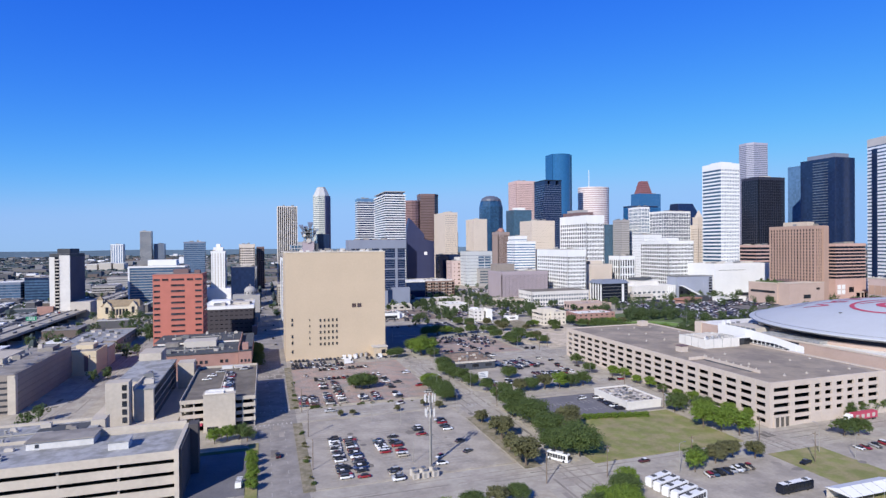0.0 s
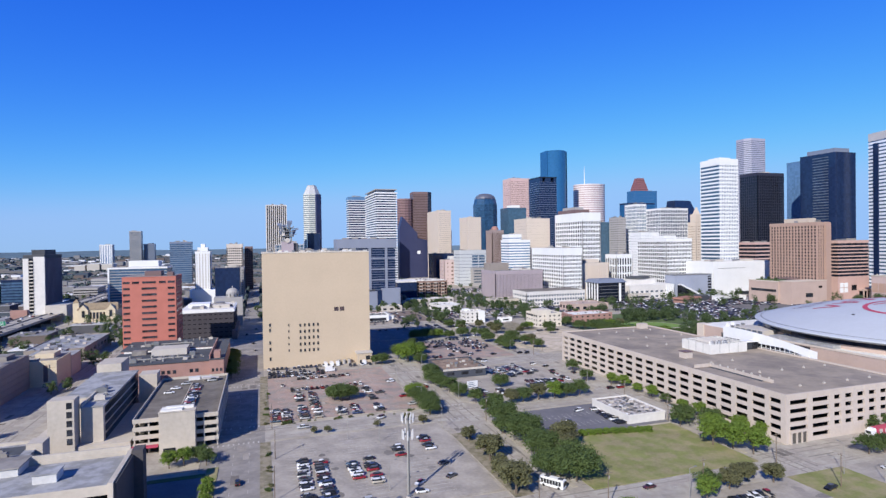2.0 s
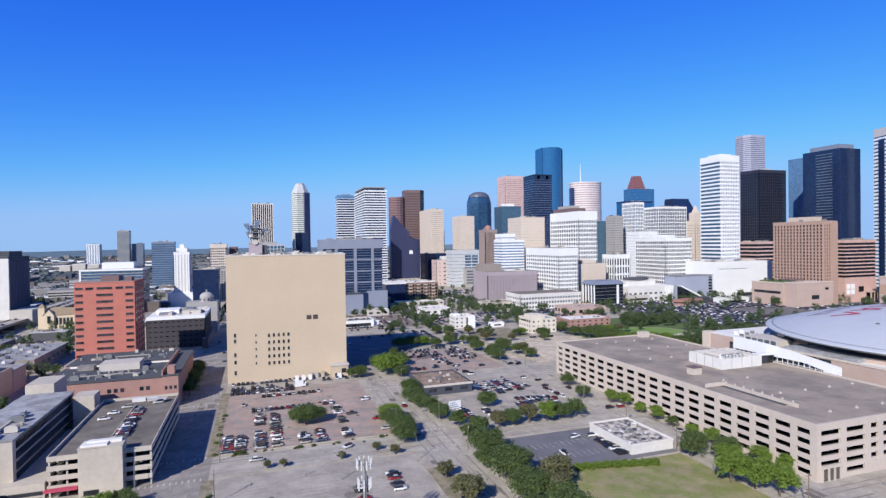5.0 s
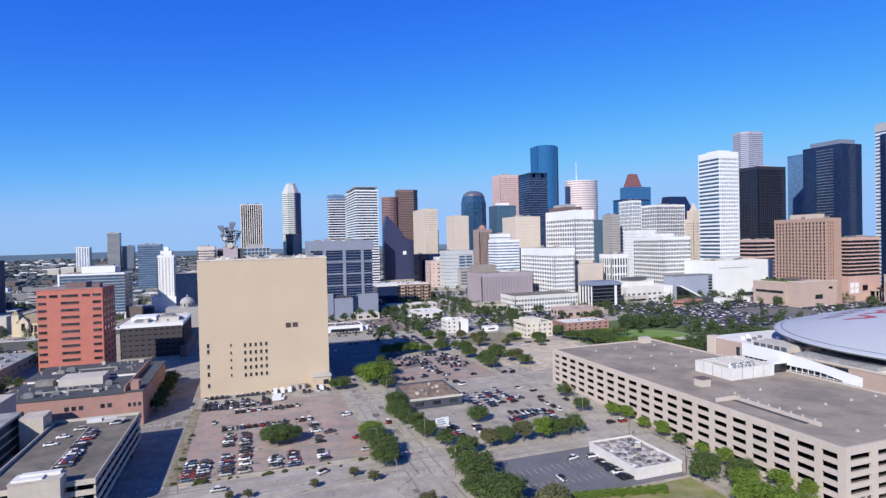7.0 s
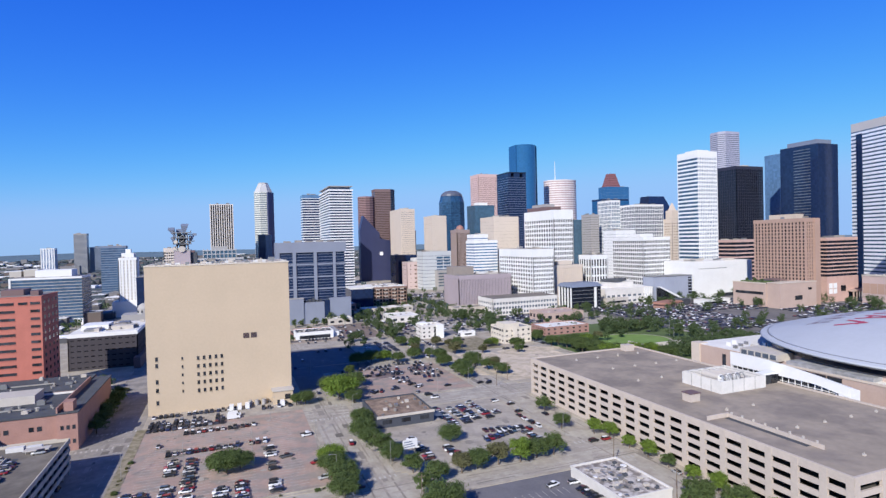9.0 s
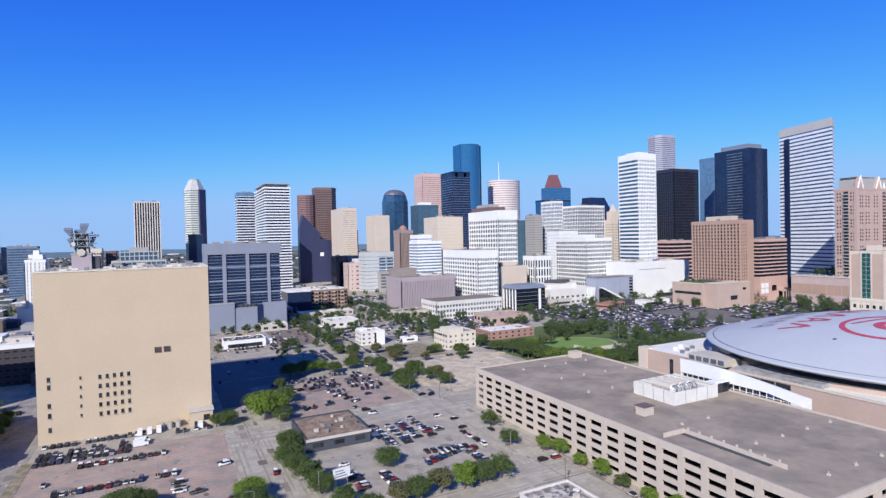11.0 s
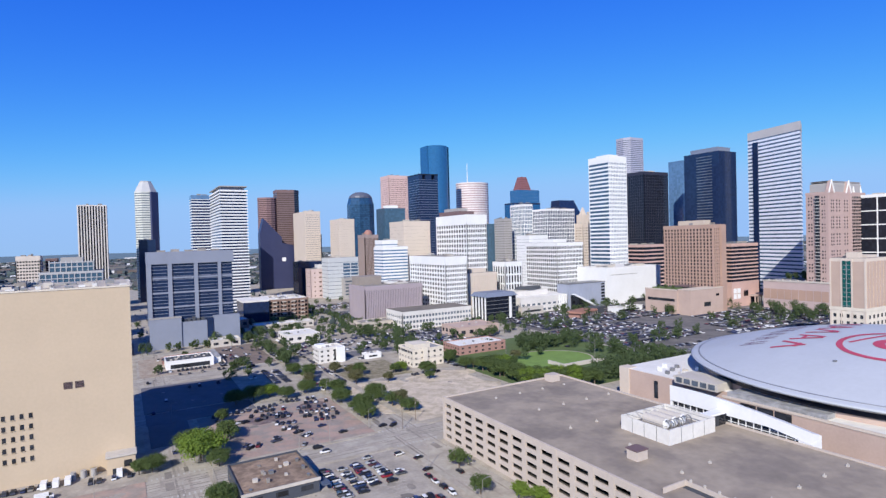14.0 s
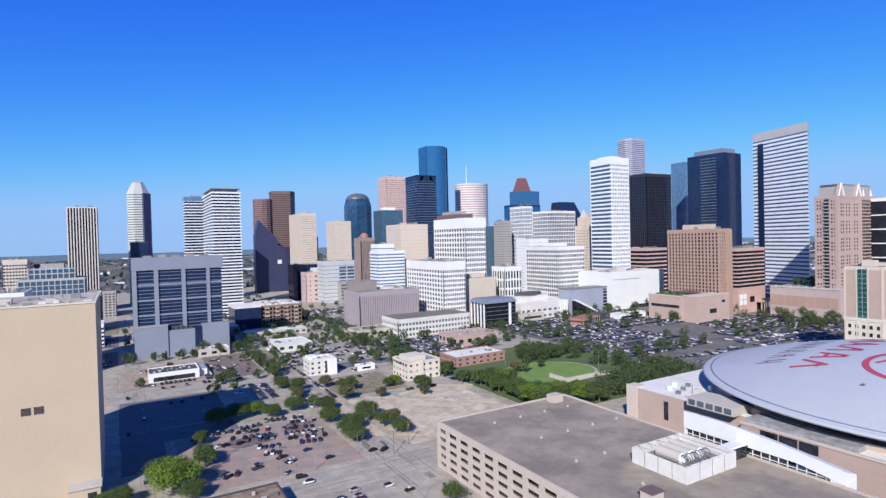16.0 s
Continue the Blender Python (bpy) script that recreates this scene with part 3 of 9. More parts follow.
part("sloped_top", Shape().prism([(0, 0), (70, 0), (70, 42), (0, 42)], 128, 176, 0.62, (-12, 0)), NAVYGLASS, t)
t = tower("office_tower", "old limestone tower with a stepped peak", 822, 900, 22, 22, 118, BEIGE, BROWNGLASS, 22, 6, 6, 0.6, 0.6, 0.2, cap=6)
part("setback", Shape().box(3, 19, 3, 19, 118, 134), BEIGE, t)
part("spire", Shape().prism([(6, 6), (16, 6), (16, 16), (6, 16)], 134, 148, 0.15), BEIGE, t)
t = tower("office_tower", "white tower with a dense grid of windows", 733.3, 750, 37.8, 41.8, 217, WHITE, OFFICEBLUE, 34, 11, 0, 0.44, 0.42, 0.4, cap=9, pent=(0.6, 0.6, 3))
round_tower("office_tower", "tall grey granite tower with a chamfered corner", 1127, 1060, [(0, 14), (9, 0), (52, 0), (52, 36), (0, 36)], 326, material("lavender_granite", (0.34, 0.335, 0.415), 0.7, vary=0.06), GREYGLASS, 70, 0.65, 1.006, cap=6)
tower("office_block", "plain square black glass box", 841.7, 776, 61, 37, 200, material("black_mullion", (0.03, 0.031, 0.05), 0.5), BLACKGLASS, 40, 14, 8, 0.1, 0.12, 0.15, cap=5)
tower("office_tower", "cream tower far behind", 1010, 1050, 30, 30, 150, BEIGE, BROWNGLASS, 30, 5, 4, 0.3, 0.6, 0.3)
t = tower("office_tower", "dark blue glass tower with a striped bay", 895, 676, 45, 62, 222.5, NAVYGLASS, NAVYGLASS, 46, 0, 0, 0.08, 0, 0.06, cap=0, category="office tower")
part("plant_room", Shape().box(6, 39, 6, 54, 222.5, 230), BLUEGREY, t)
s = Shape()
for k in range(46):
    s.box(-0.5, 0.2, 12, 39, 8 + k * 4.6, 9.4 + k * 4.6)
part("bay_banding", s, GREYGLASS, t, kind="stuff")
tower("office_tower", "light blue glass slab tower", 974, 800, 9, 30, 228, SKYGLASS, SKYGLASS, 50, 0, 0, 0.1, 0, 0.06)
lean = [(0, 0), (36, 17), (59, 111), (26, 92)]
t = round_tower("office_tower", "silver banded tower with a dark glass slot and pale crown", 922, 569, lean, 238, material("silver_panel", (0.78, 0.79, 0.83), 0.45, vary=0.1), OFFICEBLUE, 42, 0.6, 1.012, cap=0)
part("crown", Shape().prism([(30 + (a - 30) * 1.015, 55 + (b - 55) * 1.015) for a, b in lean], 237.6, 250), material("pale_crown_stone", (0.52, 0.49, 0.47), 0.8, vary=0.1), t)
for a, b in ((0.79, 0.89),):
    part("recess", Shape().prism([(26 * a - 1.4, 92 * a + 0.4), (26 * a + 1, 92 * a - 0.3), (26 * b + 1, 92 * b - 0.3), (26 * b - 1.4, 92 * b + 0.4)], 0, 233), NAVYGLASS, t, "dark glass slot")
# brown hotel with wings
t = tower("hotel_building", "tall brown concrete hotel with recessed windows", 694.5, 552, 20, 68, 104.3, TANBROWN, BLACKGLASS, 24, 5, 15, 0.34, 0.4, 1.2, cap=4, category="hotel")
part("plant_room", Shape().box(3, 16, 14, 50, 104.3, 110), material("plant_beige", (0.474, 0.395, 0.322), 0.8), t)
part("side_tower", Shape().box(12, 20.8, -3, 6, 0, 103.5), TANBROWN, t)
# flat strips; the shade of upright recesses is put in their colour
for y in (24, 46, 60):
    part("recess", Shape().box(-1.15, 0.3, y, y + 1.6, 6, 99), HOLE, t, "flat dark strip for a recess's shade")
tower("hotel_wing", "striped dark red hotel wing", 806, 748, 46, 60, 78, material("pink_stripe", (0.5, 0.34, 0.31), 0.8), BLACKGLASS, 12, 0, 0, 0.38, 0, 0.6, cap=3, category="hotel")
t = tower("office_block", "striped red-brown block with rounded corner", 742, 560, 56, 50, 80, material("salmon_stripe", (0.5, 0.33, 0.285), 0.8), BLACKGLASS, 10, 0, 0, 0.36, 0, 0.6, base=31, cap=3)
for k in range(2):
    part("lobby_window", Shape().box(2.4 + k * 8, 8.8 + k * 8, -1.0, 0.2, 10.5, 23.5), WHITE, t, "pale curtained lobby window")
    part("window_bar", Shape().box(2.4 + k * 8, 8.8 + k * 8, -1.1, 0.2, 16.6, 17.4), PINKWALL, t)
part("entrance", Shape().box(24, 33, -1.0, 0.2, 13, 20), HOLE, t)
part("porch", Shape().box(36, 58, -8, -0.9, 12, 14), PINKWALL, t)
for k in range(4):
    part("porch_post", Shape().box(37 + k * 6.6, 38.4 + k * 6.6, -7.6, -6.4, 0, 12), PINKWALL, t)
part("porch_glass", Shape().box(38, 57, -1.2, -0.9, 2, 12), HOLE, t)
t = thing("hotel_podium", "broad tan podium with a planted terrace below the hotel", "podium building", 641, 546)
part("base", Shape().box(0, 52, 17, 62, 0, 28), PINKWALL, t)
part("south_block", Shape().box(2, 62, 0, 16.8, 0, 29), PINKWALL, t)
part("south_coping", Shape().box(1.6, 62.4, -0.4, 17, 29, 29.8), BEIGE, t)
part("parapet", Shape().box(-0.4, 0.8, 17, 62.4, 28, 29.2), BEIGE, t)
part("terrace_roof", Shape().box(1, 51, 18, 61, 28, 28.3), DARKROOF, t)
part("planter", Shape().box(6, 20, 24, 56, 28.3, 30), GRASSY, t, "green planted bed")
part("pergola", Shape().box(22, 40, 22, 40, 31, 31.8), BROWNSTONE, t)
for a, b in ((22.4, 22.4), (39, 22.4), (22.4, 39), (39, 39)):
    part("pergola_post", Shape().box(a, a + 0.6, b, b + 0.6, 28.3, 31), BROWNSTONE, t)
part("slot_window", Shape().box(-0.3, 1, 20, 58, 15, 18.2), DARKWIN, t)
part("slot_window", Shape().box(26, 38, -0.3, 1, 9, 14), DARKWIN, t)
part("wall_niche", Shape().box(48, 54, -0.2, 1, 20, 22.6), HOLE, t)
t = tower("mall_building", "long bright white windowless hall", 650.7, 680, 108, 63, 50, WHITE, WHITE, 8, 0, 0, 0.97, 0, 0.1, cap=6, category="hall", roof_m=WHITEROOF)
part("wall_line", Shape().box(8, 60, -0.4, 0.1, 40, 40.5), STEEL, t)
for k in range(6):
    part("roof_unit", Shape().box(12 + k * 15, 17 + k * 15, 14 + (k * 9) % 24, 18 + (k * 9) % 24, 50.1, 52.4), STEEL, t)
part("base_glass", Shape().box(40, 100, -0.5, 0.1, 0, 5), DARKWIN, t)
t = tower("apartment_tower", "pink apartment tower with vaulted crown", 783.9, 469, 86.7, 24, 138, PINKTOWER, PINKTOWER, 34, 0, 5, 0.3, 0, 0.2, cap=3, category="apartment tower", pier_m=PINKTOWER)
grid, slabs = Shape(), Shape().box(-2.0, 0.3, 9, 14, -0.6, 0.5).mesh("balcony", GREYSTONE)
for k in range(33):
    z = 6 + k * 3.9
    for x in (55, 58.8, 62.6, 66.4, 70.2, 74, 77.8, 81.6):
        grid.box(x, x + 2.3, -0.36, 0.3, z, z + 2.5)
    if k % 5 != 2:
        for x in (6, 10.5, 18, 24, 36, 42):
            grid.box(x, x + 1.5, -0.36, 0.3, z, z + 1.9)
    for y in (2.5, 5.5, 17, 20):
        if k % 4 != 1:
            grid.box(-0.36, 0.3, y, y + 1.3, z, z + 1.9)
    part("balcony", slabs, None, t, at=(0, 0, z))
part("window_grid", grid, DARKWIN, t, kind="stuff")
part("balcony_recess", Shape().box(-0.4, 0.3, 9, 14, 4, 134), DARKWIN, t)
part("corner_pier", Shape().box(-0.6, 3.0, -0.6, 3.0, 0, 140), PINKTOWER, t)
part("corner_pier", Shape().box(48, 53, -0.7, 3.0, 0, 140), PINKTOWER, t)
s = Shape()
for k in range(6):
    a, b = math.pi * k / 12, math.pi * (k + 1) / 12
    s.prism([(5, 2), (82, 2), (82, 22), (5, 22)], 138 + 13 * math.sin(a), 138 + 13 * math.sin(b), 1.0 if k < 3 else 0.92)
part("crown", s, GREYSTONE, t, "rounded pale crown")
for x in (5, 44):
    part("gable", Shape().add([(x - 5, -0.8, 137), (x + 7, -0.8, 137), (x + 1, -0.8, 151), (x - 5, 3, 137), (x + 7, 3, 137), (x + 1, 3, 151)], [(0, 1, 2), (4, 3, 5), (0, 2, 5, 3), (1, 4, 5, 2), (0, 3, 4, 1)]), PINKTOWER, t)
    for d in (-6, 6):
        part("crown_rib", Shape().tube((x + 1 + d, -1, 137), (x + 1, -1, 151.6), 0.7), WHITE, t)
for k in range(2):
    part("crown_rib", Shape().tube((62 + 18 * k, 1, 137), (63.5 + 17 * k, 4, 151), 1.0), WHITE, t)
t = thing("podium_garage", "long pink garage podium with brown panels and a roof garden", "garage", 772, 462)
part("wall", Shape().box(0, 11, 0, 76, 0, 33), SALMON, t)
part("wall", Shape().box(11.2, 88, 34, 76, 0, 33), SALMON, t)
part("coping", Shape().box(-0.6, 11, -0.4, 76.4, 33, 34.2), OFFWHITE, t)
part("roof", Shape().box(11.2, 88, 34, 76, 33, 33.4), PALEROOF, t)
for k in range(9):
    part("wall_panel", Shape().box(-0.3, 0.2, 2 + k * 8.2, 9.4 + k * 8.2, 12, 24), TANBROWN, t, "brown brick panel")
    part("gate_post", Shape().box(-0.5, 0.7, 1 + k * 8.4, 2 + k * 8.4, 34.2, 36.0), OFFWHITE, t)
t = tower("hotel_building", "cream and pink hotel with a green glass strip", 568.7, 342, 33, 24, 72, BEIGE, DARKWIN, 18, 0, 0, 0.8, 0, 0.2, base=0, cap=3, category="hotel")
TANPANEL = material("tan_panel", (0.43, 0.32, 0.26), 0.8, vary=0.1)
part("green_strip", Shape().box(-0.9, 0.5, 9.6, 15.6, 34, 70), GREENGLASS, t, "green glass strip")
for k in range(10):
    part("strip_transom", Shape().box(-1.0, 0.2, 9.6, 15.6, 35 + k * 3.5, 35.25 + k * 3.5), GREYSTONE, t)
part("strip_mullion", Shape().box(-1.02, 0.2, 12.5, 12.8, 34, 70), GREYSTONE, t)
for a, b in ((0.6, 8.4), (17, 23.6)):
    part("pier", Shape().box(-0.8, 0.4, a, b, 34.1, 69.5), TANPANEL, t, "tan stone pier")
for a in (-0.3, 8.5, 15.8, 23.4):
    part("edge_frame", Shape().box(-1.1, 0.4, a, a + 1.0, 0, 71), BEIGE, t)
for a, b in ((1, 4), (5.6, 9.5), (11, 15), (16.6, 20.4), (22, 26), (27.6, 32.4)):
    part("pier", Shape().box(a, b, -0.7, 0.4, 34.1, 69.5), TANPANEL, t, "tan stone pier")
part("base_band", Shape().box(-1.2, 34, -1.0, 25, 31.5, 34), CREAM, t)
for k in range(5):
    for z in (5, 12, 20.5, 26):
        part("base_window", Shape().box(-1.0, 0.2, 1.6 + k * 4.6, 3.6 + k * 4.6, z, z + 2.8), DARKWIN, t)
        part("base_window", Shape().box(2.4 + k * 6.4, 5.0 + k * 6.4, -0.9, 0.2, z, z + 2.8), DARKWIN, t)
part("base_pier", Shape().box(-0.86, 33.4, -0.78, 24.6, 0, 31.4), CREAM, t)
part("roof_house", Shape().box(2, 9, 6, 14, 72, 76.5).box(12, 28, 4, 20, 72, 74), BEIGE, t)
tower("office_block", "black glass block with a white frame", 860, 432, 50, 40, 135, WHITE, BLACKGLASS, 8, 3, 2, 0.08, 0.06, 0.6, cap=3)

# dark glass office with grey frame
t = tower("office_building", "dark banded glass office with a grey concrete frame", 104, 722, 73.5, 24, 86, BLUEGREY, NAVYGLASS, 27, 0, 0, 0.14, 0, 0.3, base=0, cap=0, category="office building")
FRAMEGREY = material("pale_blue_grey_frame", (0.21, 0.232, 0.295), 0.7, vary=0.1)
for a, b in ((-0.6, 2.2), (16.0, 19.6), (38.8, 42.2), (60.2, 63.2)):
    part("fin", Shape().box(a, b, -1.6, 0.5, 20, 79), FRAMEGREY, t)
part("fin", Shape().box(-1.3, 0.6, -1.2, 25, 20, 79), FRAMEGREY, t)
part("crown_beam", Shape().box(-1.5, 75, -1.8, 25.5, 78.6, 90), FRAMEGREY, t)
for z in (37, 50.5, 64.5):
    part("cross_beam", Shape().box(2.8, 74.2, -0.7, 0.4, z, z + 1.6), FRAMEGREY, t)
for k in range(5):
    part("roof_unit", Shape().box(8 + k * 12, 15 + k * 12, 6, 14, 90, 91.6 + 0.8 * (k % 2)), GREYROOF, t)
t = thing("podium_building", "stepped blue-grey podium below the glass office", "podium building", 103, 712)
part("body", Shape().box(0, 26.6, 0, 9, 0, 28), FRAMEGREY, t)
part("coping", Shape().box(-0.3, 26.9, -0.3, 9, 28, 28.6), GREYSTONE, t)
part("centre_block", Shape().box(26.8, 49, 1.2, 9, 0, 23.6), FRAMEGREY, t)
part("lower_wing", Shape().box(55.2, 79, 2, 9, 0, 27), FRAMEGREY, t)
part("dark_slot", Shape().box(49.2, 55, 1.5, 6, 0, 25), NAVYGLASS, t)
for k in range(5):
    part("roof_unit", Shape().box(28.4 + k * 4, 31 + k * 4, 3.4, 7, 23.6, 25.6 + (k * 7 % 3)), DARKROOF, t)
# four-storey apartments
t = tower("apartment_block", "four-storey brick apartments with pale balconies", 238, 838, 48, 60, 26, material("brown_apartment_brick", (0.25, 0.165, 0.13), 0.9, vary=0.15), HOLE, 5, 11, 10, 0.3, 0.3, 0.6, cap=2, roof_m=WHITEROOF, category="apartment block")
for k in range(5):
    for c in range(4):
        part("balcony", Shape().box(4 + c * 11.5, 9 + c * 11.5, -2.0, -0.5, 3 + k * 4.8, 4.1 + k * 4.8), OFFWHITE, t)
for k in range(12):
    part("roof_unit", Shape().box(3 + (k * 17) % 41, 6 + (k * 17) % 41, 4 + k * 4.4, 7 + k * 4.4, 26.1, 27.2 + 0.5 * (k % 3)), (OFFWHITE, STEEL, GREYROOF)[k % 3], t)
for k in range(6):
    part("roof_step", Shape().box(k * 8, 4 + k * 8, -0.6, 3, 26.1, 27.6 + 0.4 * (k % 2)), WHITEROOF, t)
part("dark_wing", Shape().box(-31, -0.8, -3, 40, 0, 25), NAVYGLASS, t)
part("dark_wing_roof", Shape().box(-31.5, -0.8, -3.5, 40.5, 25, 27), WHITEROOF, t)
t = tower("school_building", "long pale three-storey building with a dark roof", 337, 667, 86, 40, 19.3, SCHOOLWALL, GREYGLASS, 3, 22, 8, 0.5, 0.3, 0.4, cap=3, roof_m=SCHOOLROOF, category="building")
part("rear_wing", Shape().box(10, 70, 40.4, 60, 0, 14), OFFWHITE, t)
tower("office_block", "tan ribbed windowless block", 450.7, 719, 45.6, 30, 52, BEIGE, BEIGE, 10, 14, 8, 0.1, 0.5, 0.5, cap=4, pent=(0.5, 0.5, 5))
tower("office_block", "white block with staggered tall windows", 513, 723, 27, 27, 63.5, WHITE, HOLE, 5, 6, 5, 0.2, 0.4, 0.4, cap=5)
t = tower("church_hall", "dark glass hall with pale columns", 443, 665, 42, 30, 27, STEEL, BLACKGLASS, 6, 0, 0, 0.1, 0, 0.1, cap=0, category="hall")
for k in range(5):
    part("column", Shape().box(-0.8, 0.6, 1 + k * 6.4, 3 + k * 6.4, 0, 26.5), WHITE, t)
part("roof", Shape().prism([(-2, -2), (44, -2), (44, 32), (-2, 32)], 27, 31.5, 0.8), BLUEGREY, t)
part("end_frame", Shape().box(32, 35, -1, 0.6, 0, 26), WHITE, t)
t = tower("pale_building", "low white convention building with glass slots and a round dark roof", 506, 684, 76, 36, 20, SCHOOLWALL, GREYGLASS, 2, 9, 5, 0.62, 0.4, 0.4, cap=6, category="building", roof_m=WHITEROOF)
part("upper_hall", Shape().box(6, 58, 16, 35, 20.2, 27), SCHOOLWALL, t)
part("upper_roof", Shape().box(5.4, 58.6, 15.4, 35.6, 27, 27.7), WHITEROOF, t)
part("round_roof", Shape().prism(ngon(30, 22, 21, 9, 24), 28.6, 31.4, 0.9), DARKROOF, t, "dark lens-shaped roof")
part("round_drum", Shape().prism(ngon(30, 22, 15, 6.5, 20), 27.7, 28.6), OFFWHITE, t)
part("front_terrace", Shape().box(-4, 30, -8, -0.8, 0, 9), OFFWHITE, t)
part("terrace_slot", Shape().box(0, 26, -8.2, -7.8, 3, 5.4), DARKWIN, t)
for k in range(4):
    part("end_fin", Shape().box(62 + k * 3.6, 63.6 + k * 3.6, -2.0, -0.5, 0, 19.6), WHITE, t)
part("slanted_screen", Shape().add([(80, -9, 19), (84, -9, 19.6), (122, -9, 2), (118, -9, 1.4), (80, -3, 19), (84, -3, 19.6), (122, -3, 2), (118, -3, 1.4)],
                                   [(0, 3, 2, 1), (4, 5, 6, 7), (0, 1, 5, 4), (1, 2, 6, 5), (2, 3, 7, 6), (3, 0, 4, 7)]), WHITE, t, "white slanted canopy")
part("screen_glass", Shape().add([(79.5, -6, 18), (79.5, -6, 0), (117, -6, 0), (117, -6, 1.2), (79.5, -4, 18), (79.5, -4, 0), (117, -4, 0), (117, -4, 1.2)],
                                 [(0, 1, 2, 3), (7, 6, 5, 4), (0, 3, 7, 4), (1, 0, 4, 5), (3, 2, 6, 7), (2, 1, 5, 6)]), HOLE, t)
box_m = material("lavender_metal_cladding", (0.3, 0.325, 0.4), 0.6, vary=0.1)
part("grey_box", Shape().box(78, 143, -2, 20, 0, 32), box_m, t, "lavender-grey metal clad box")
part("box_coping", Shape().box(77.6, 143.4, -2.4, 20.4, 32, 32.8), STEEL, t)
for k in range(9):
    part("cladding_rib", Shape().box(84 + k * 6, 84.5 + k * 6, -2.3, -1.9, 0, 32), box_m, t)
part("window_strip", Shape().box(136, 142, -2.5, -1.8, 4, 30), HOLE, t)
for k in range(6):
    part("strip_transom", Shape().box(135.6, 142.4, -2.7, -2.4, 6 + k * 4.2, 7.4 + k * 4.2), box_m, t)

# west side, along the first street and beyond the freeway
t = tower("apartment_tower", "white end-walled tower with a dark side", -243, 770, 19.5, 58, 76, material("purple_grey_rib", (0.12, 0.11, 0.15), 0.7), HOLE, 18, 0, 15, 0, 0.5, 0.5, cap=4, cap_m=DARKROOF, category="tower")
part("end_wall", Shape().box(-0.8, 4.6, -0.9, 1, 0, 72), SCHOOLWALL, t)
part("end_wall", Shape().box(9.4, 20.3, -0.9, 1, 0, 74), SCHOOLWALL, t)
for k in range(17):
    part("balcony", Shape().box(4.6, 9.4, -2, 0.3, 4 + 4 * k, 5.4 + 4 * k), OFFWHITE, t)
part("base", Shape().box(21, 42, -4, 40, 0, 18), OFFWHITE, t)
part("base", Shape().box(-12, 4, -6, -1, 0, 14), BRICKPINK, t, "pinkish base wing")
part("plant_room", Shape().box(5, 18, 8, 44, 76, 82), DARKROOF, t)
tower("office_building", "low blue glass office", -395, 950, 58, 50, 34, BLUEGREY, OFFICEBLUE, 8, 0, 0, 0.3, 0, 0.2, category="office building", roof_m=WHITEROOF)
tower("office_building", "blue glass office with dark bands", -332, 950, 36, 40, 40, NAVYGLASS, OFFICEBLUE, 9, 0, 0, 0.3, 0, 0.2, category="office building")
t = tower("office_building", "blue glass office with a white roof deck", -177, 848, 70, 46, 57, GREYSTONE, OFFICEBLUE, 13, 0, 0, 0.24, 0, 0.15, base=8, cap=2, cap_m=WHITE, category="office building")
part("plant_room", Shape().box(22, 58, 10, 36, 57, 65), WHITE, t)
part("edge_panel", Shape().box(-0.6, 1.4, -0.6, 1.4, 0, 57), WHITE, t)
tower("office_tower", "teal glass mid-rise tower", -153, 1200, 38.5, 20, 93, BLUEGREY, OFFICEBLUE, 22, 0, 0, 0.3, 0, 0.1)
for x, w, h in ((-566, 30, 26), (-530, 36, 30), (-488, 32, 28)):
    w_ = thing("warehouse", "white windowless warehouse beyond the freeway", "warehouse", x, 2120, group="white warehouses")
    part("wall", Shape().box(0, w, 0, 60, 0, h), OFFWHITE, w_)
    part("roof", Shape().box(-0.5, w + 0.5, -0.5, 60.5, h, h + 1.2), WHITEROOF, w_)
tower("office_block", "low grey banded car deck beyond the freeway", -276, 1062, 34, 50, 18, GREYSTONE, HOLE, 4, 0, 0, 0.55, 0, 0.4, cap=2, category="garage")
tower("office_block", "low pale banded block beyond the freeway", -296, 1240, 60, 40, 24, GREYSTONE, GREYGLASS, 5, 0, 0, 0.6, 0, 0.3, cap=3, category="office block")
t = tower("old_tower", "white stepped art deco tower", -78, 905, 20, 22, 76, WHITE, OFFWHITE, 18, 5, 5, 0.2, 0.6, 0.4, cap=3, category="tower")
part("setback", Shape().box(3, 17, 3, 19, 76, 82), WHITE, t)
part("setback", Shape().box(7, 13, 7, 15, 82, 87), WHITE, t)
part("base", Shape().box(-8, 28, -4, 30, 0, 20), WHITE, t)
tower("office_block", "dark glass block along the street", -44, 800, 30, 30, 55, NAVYGLASS, NAVYGLASS, 13, 0, 0, 0.1, 0, 0.1)
tower("office_tower", "cream tower with rows of square windows at the street's end", -46, 1110, 27, 30, 87, material("cream_banding", (0.56, 0.49, 0.43), 0.8), HOLE, 18, 8, 8, 0.5, 0.3, 0.4, cap=6)
tower("office_block", "dark brown block behind the cream tower", -16, 1150, 14, 24, 82, BROWNSTONE, HOLE, 18, 4, 6, 0.3, 0.3, 0.3)
tower("office_block", "tall glass block beside the street", 17, 640, 18, 40, 70, WHITE, SKYGLASS, 17, 4, 8, 0.3, 0.3, 0.3)
t = tower("office_building", "pale green glass mid-rise with white frames", 24, 700, 44, 30, 76, PALECROWN, TEALGLASS, 19, 11, 7, 0.16, 0.16, 0.5, category="office building", cap=1.5)
part("upper_tier", Shape().box(6, 38, 4, 26, 76, 84), TEALGLASS, t)
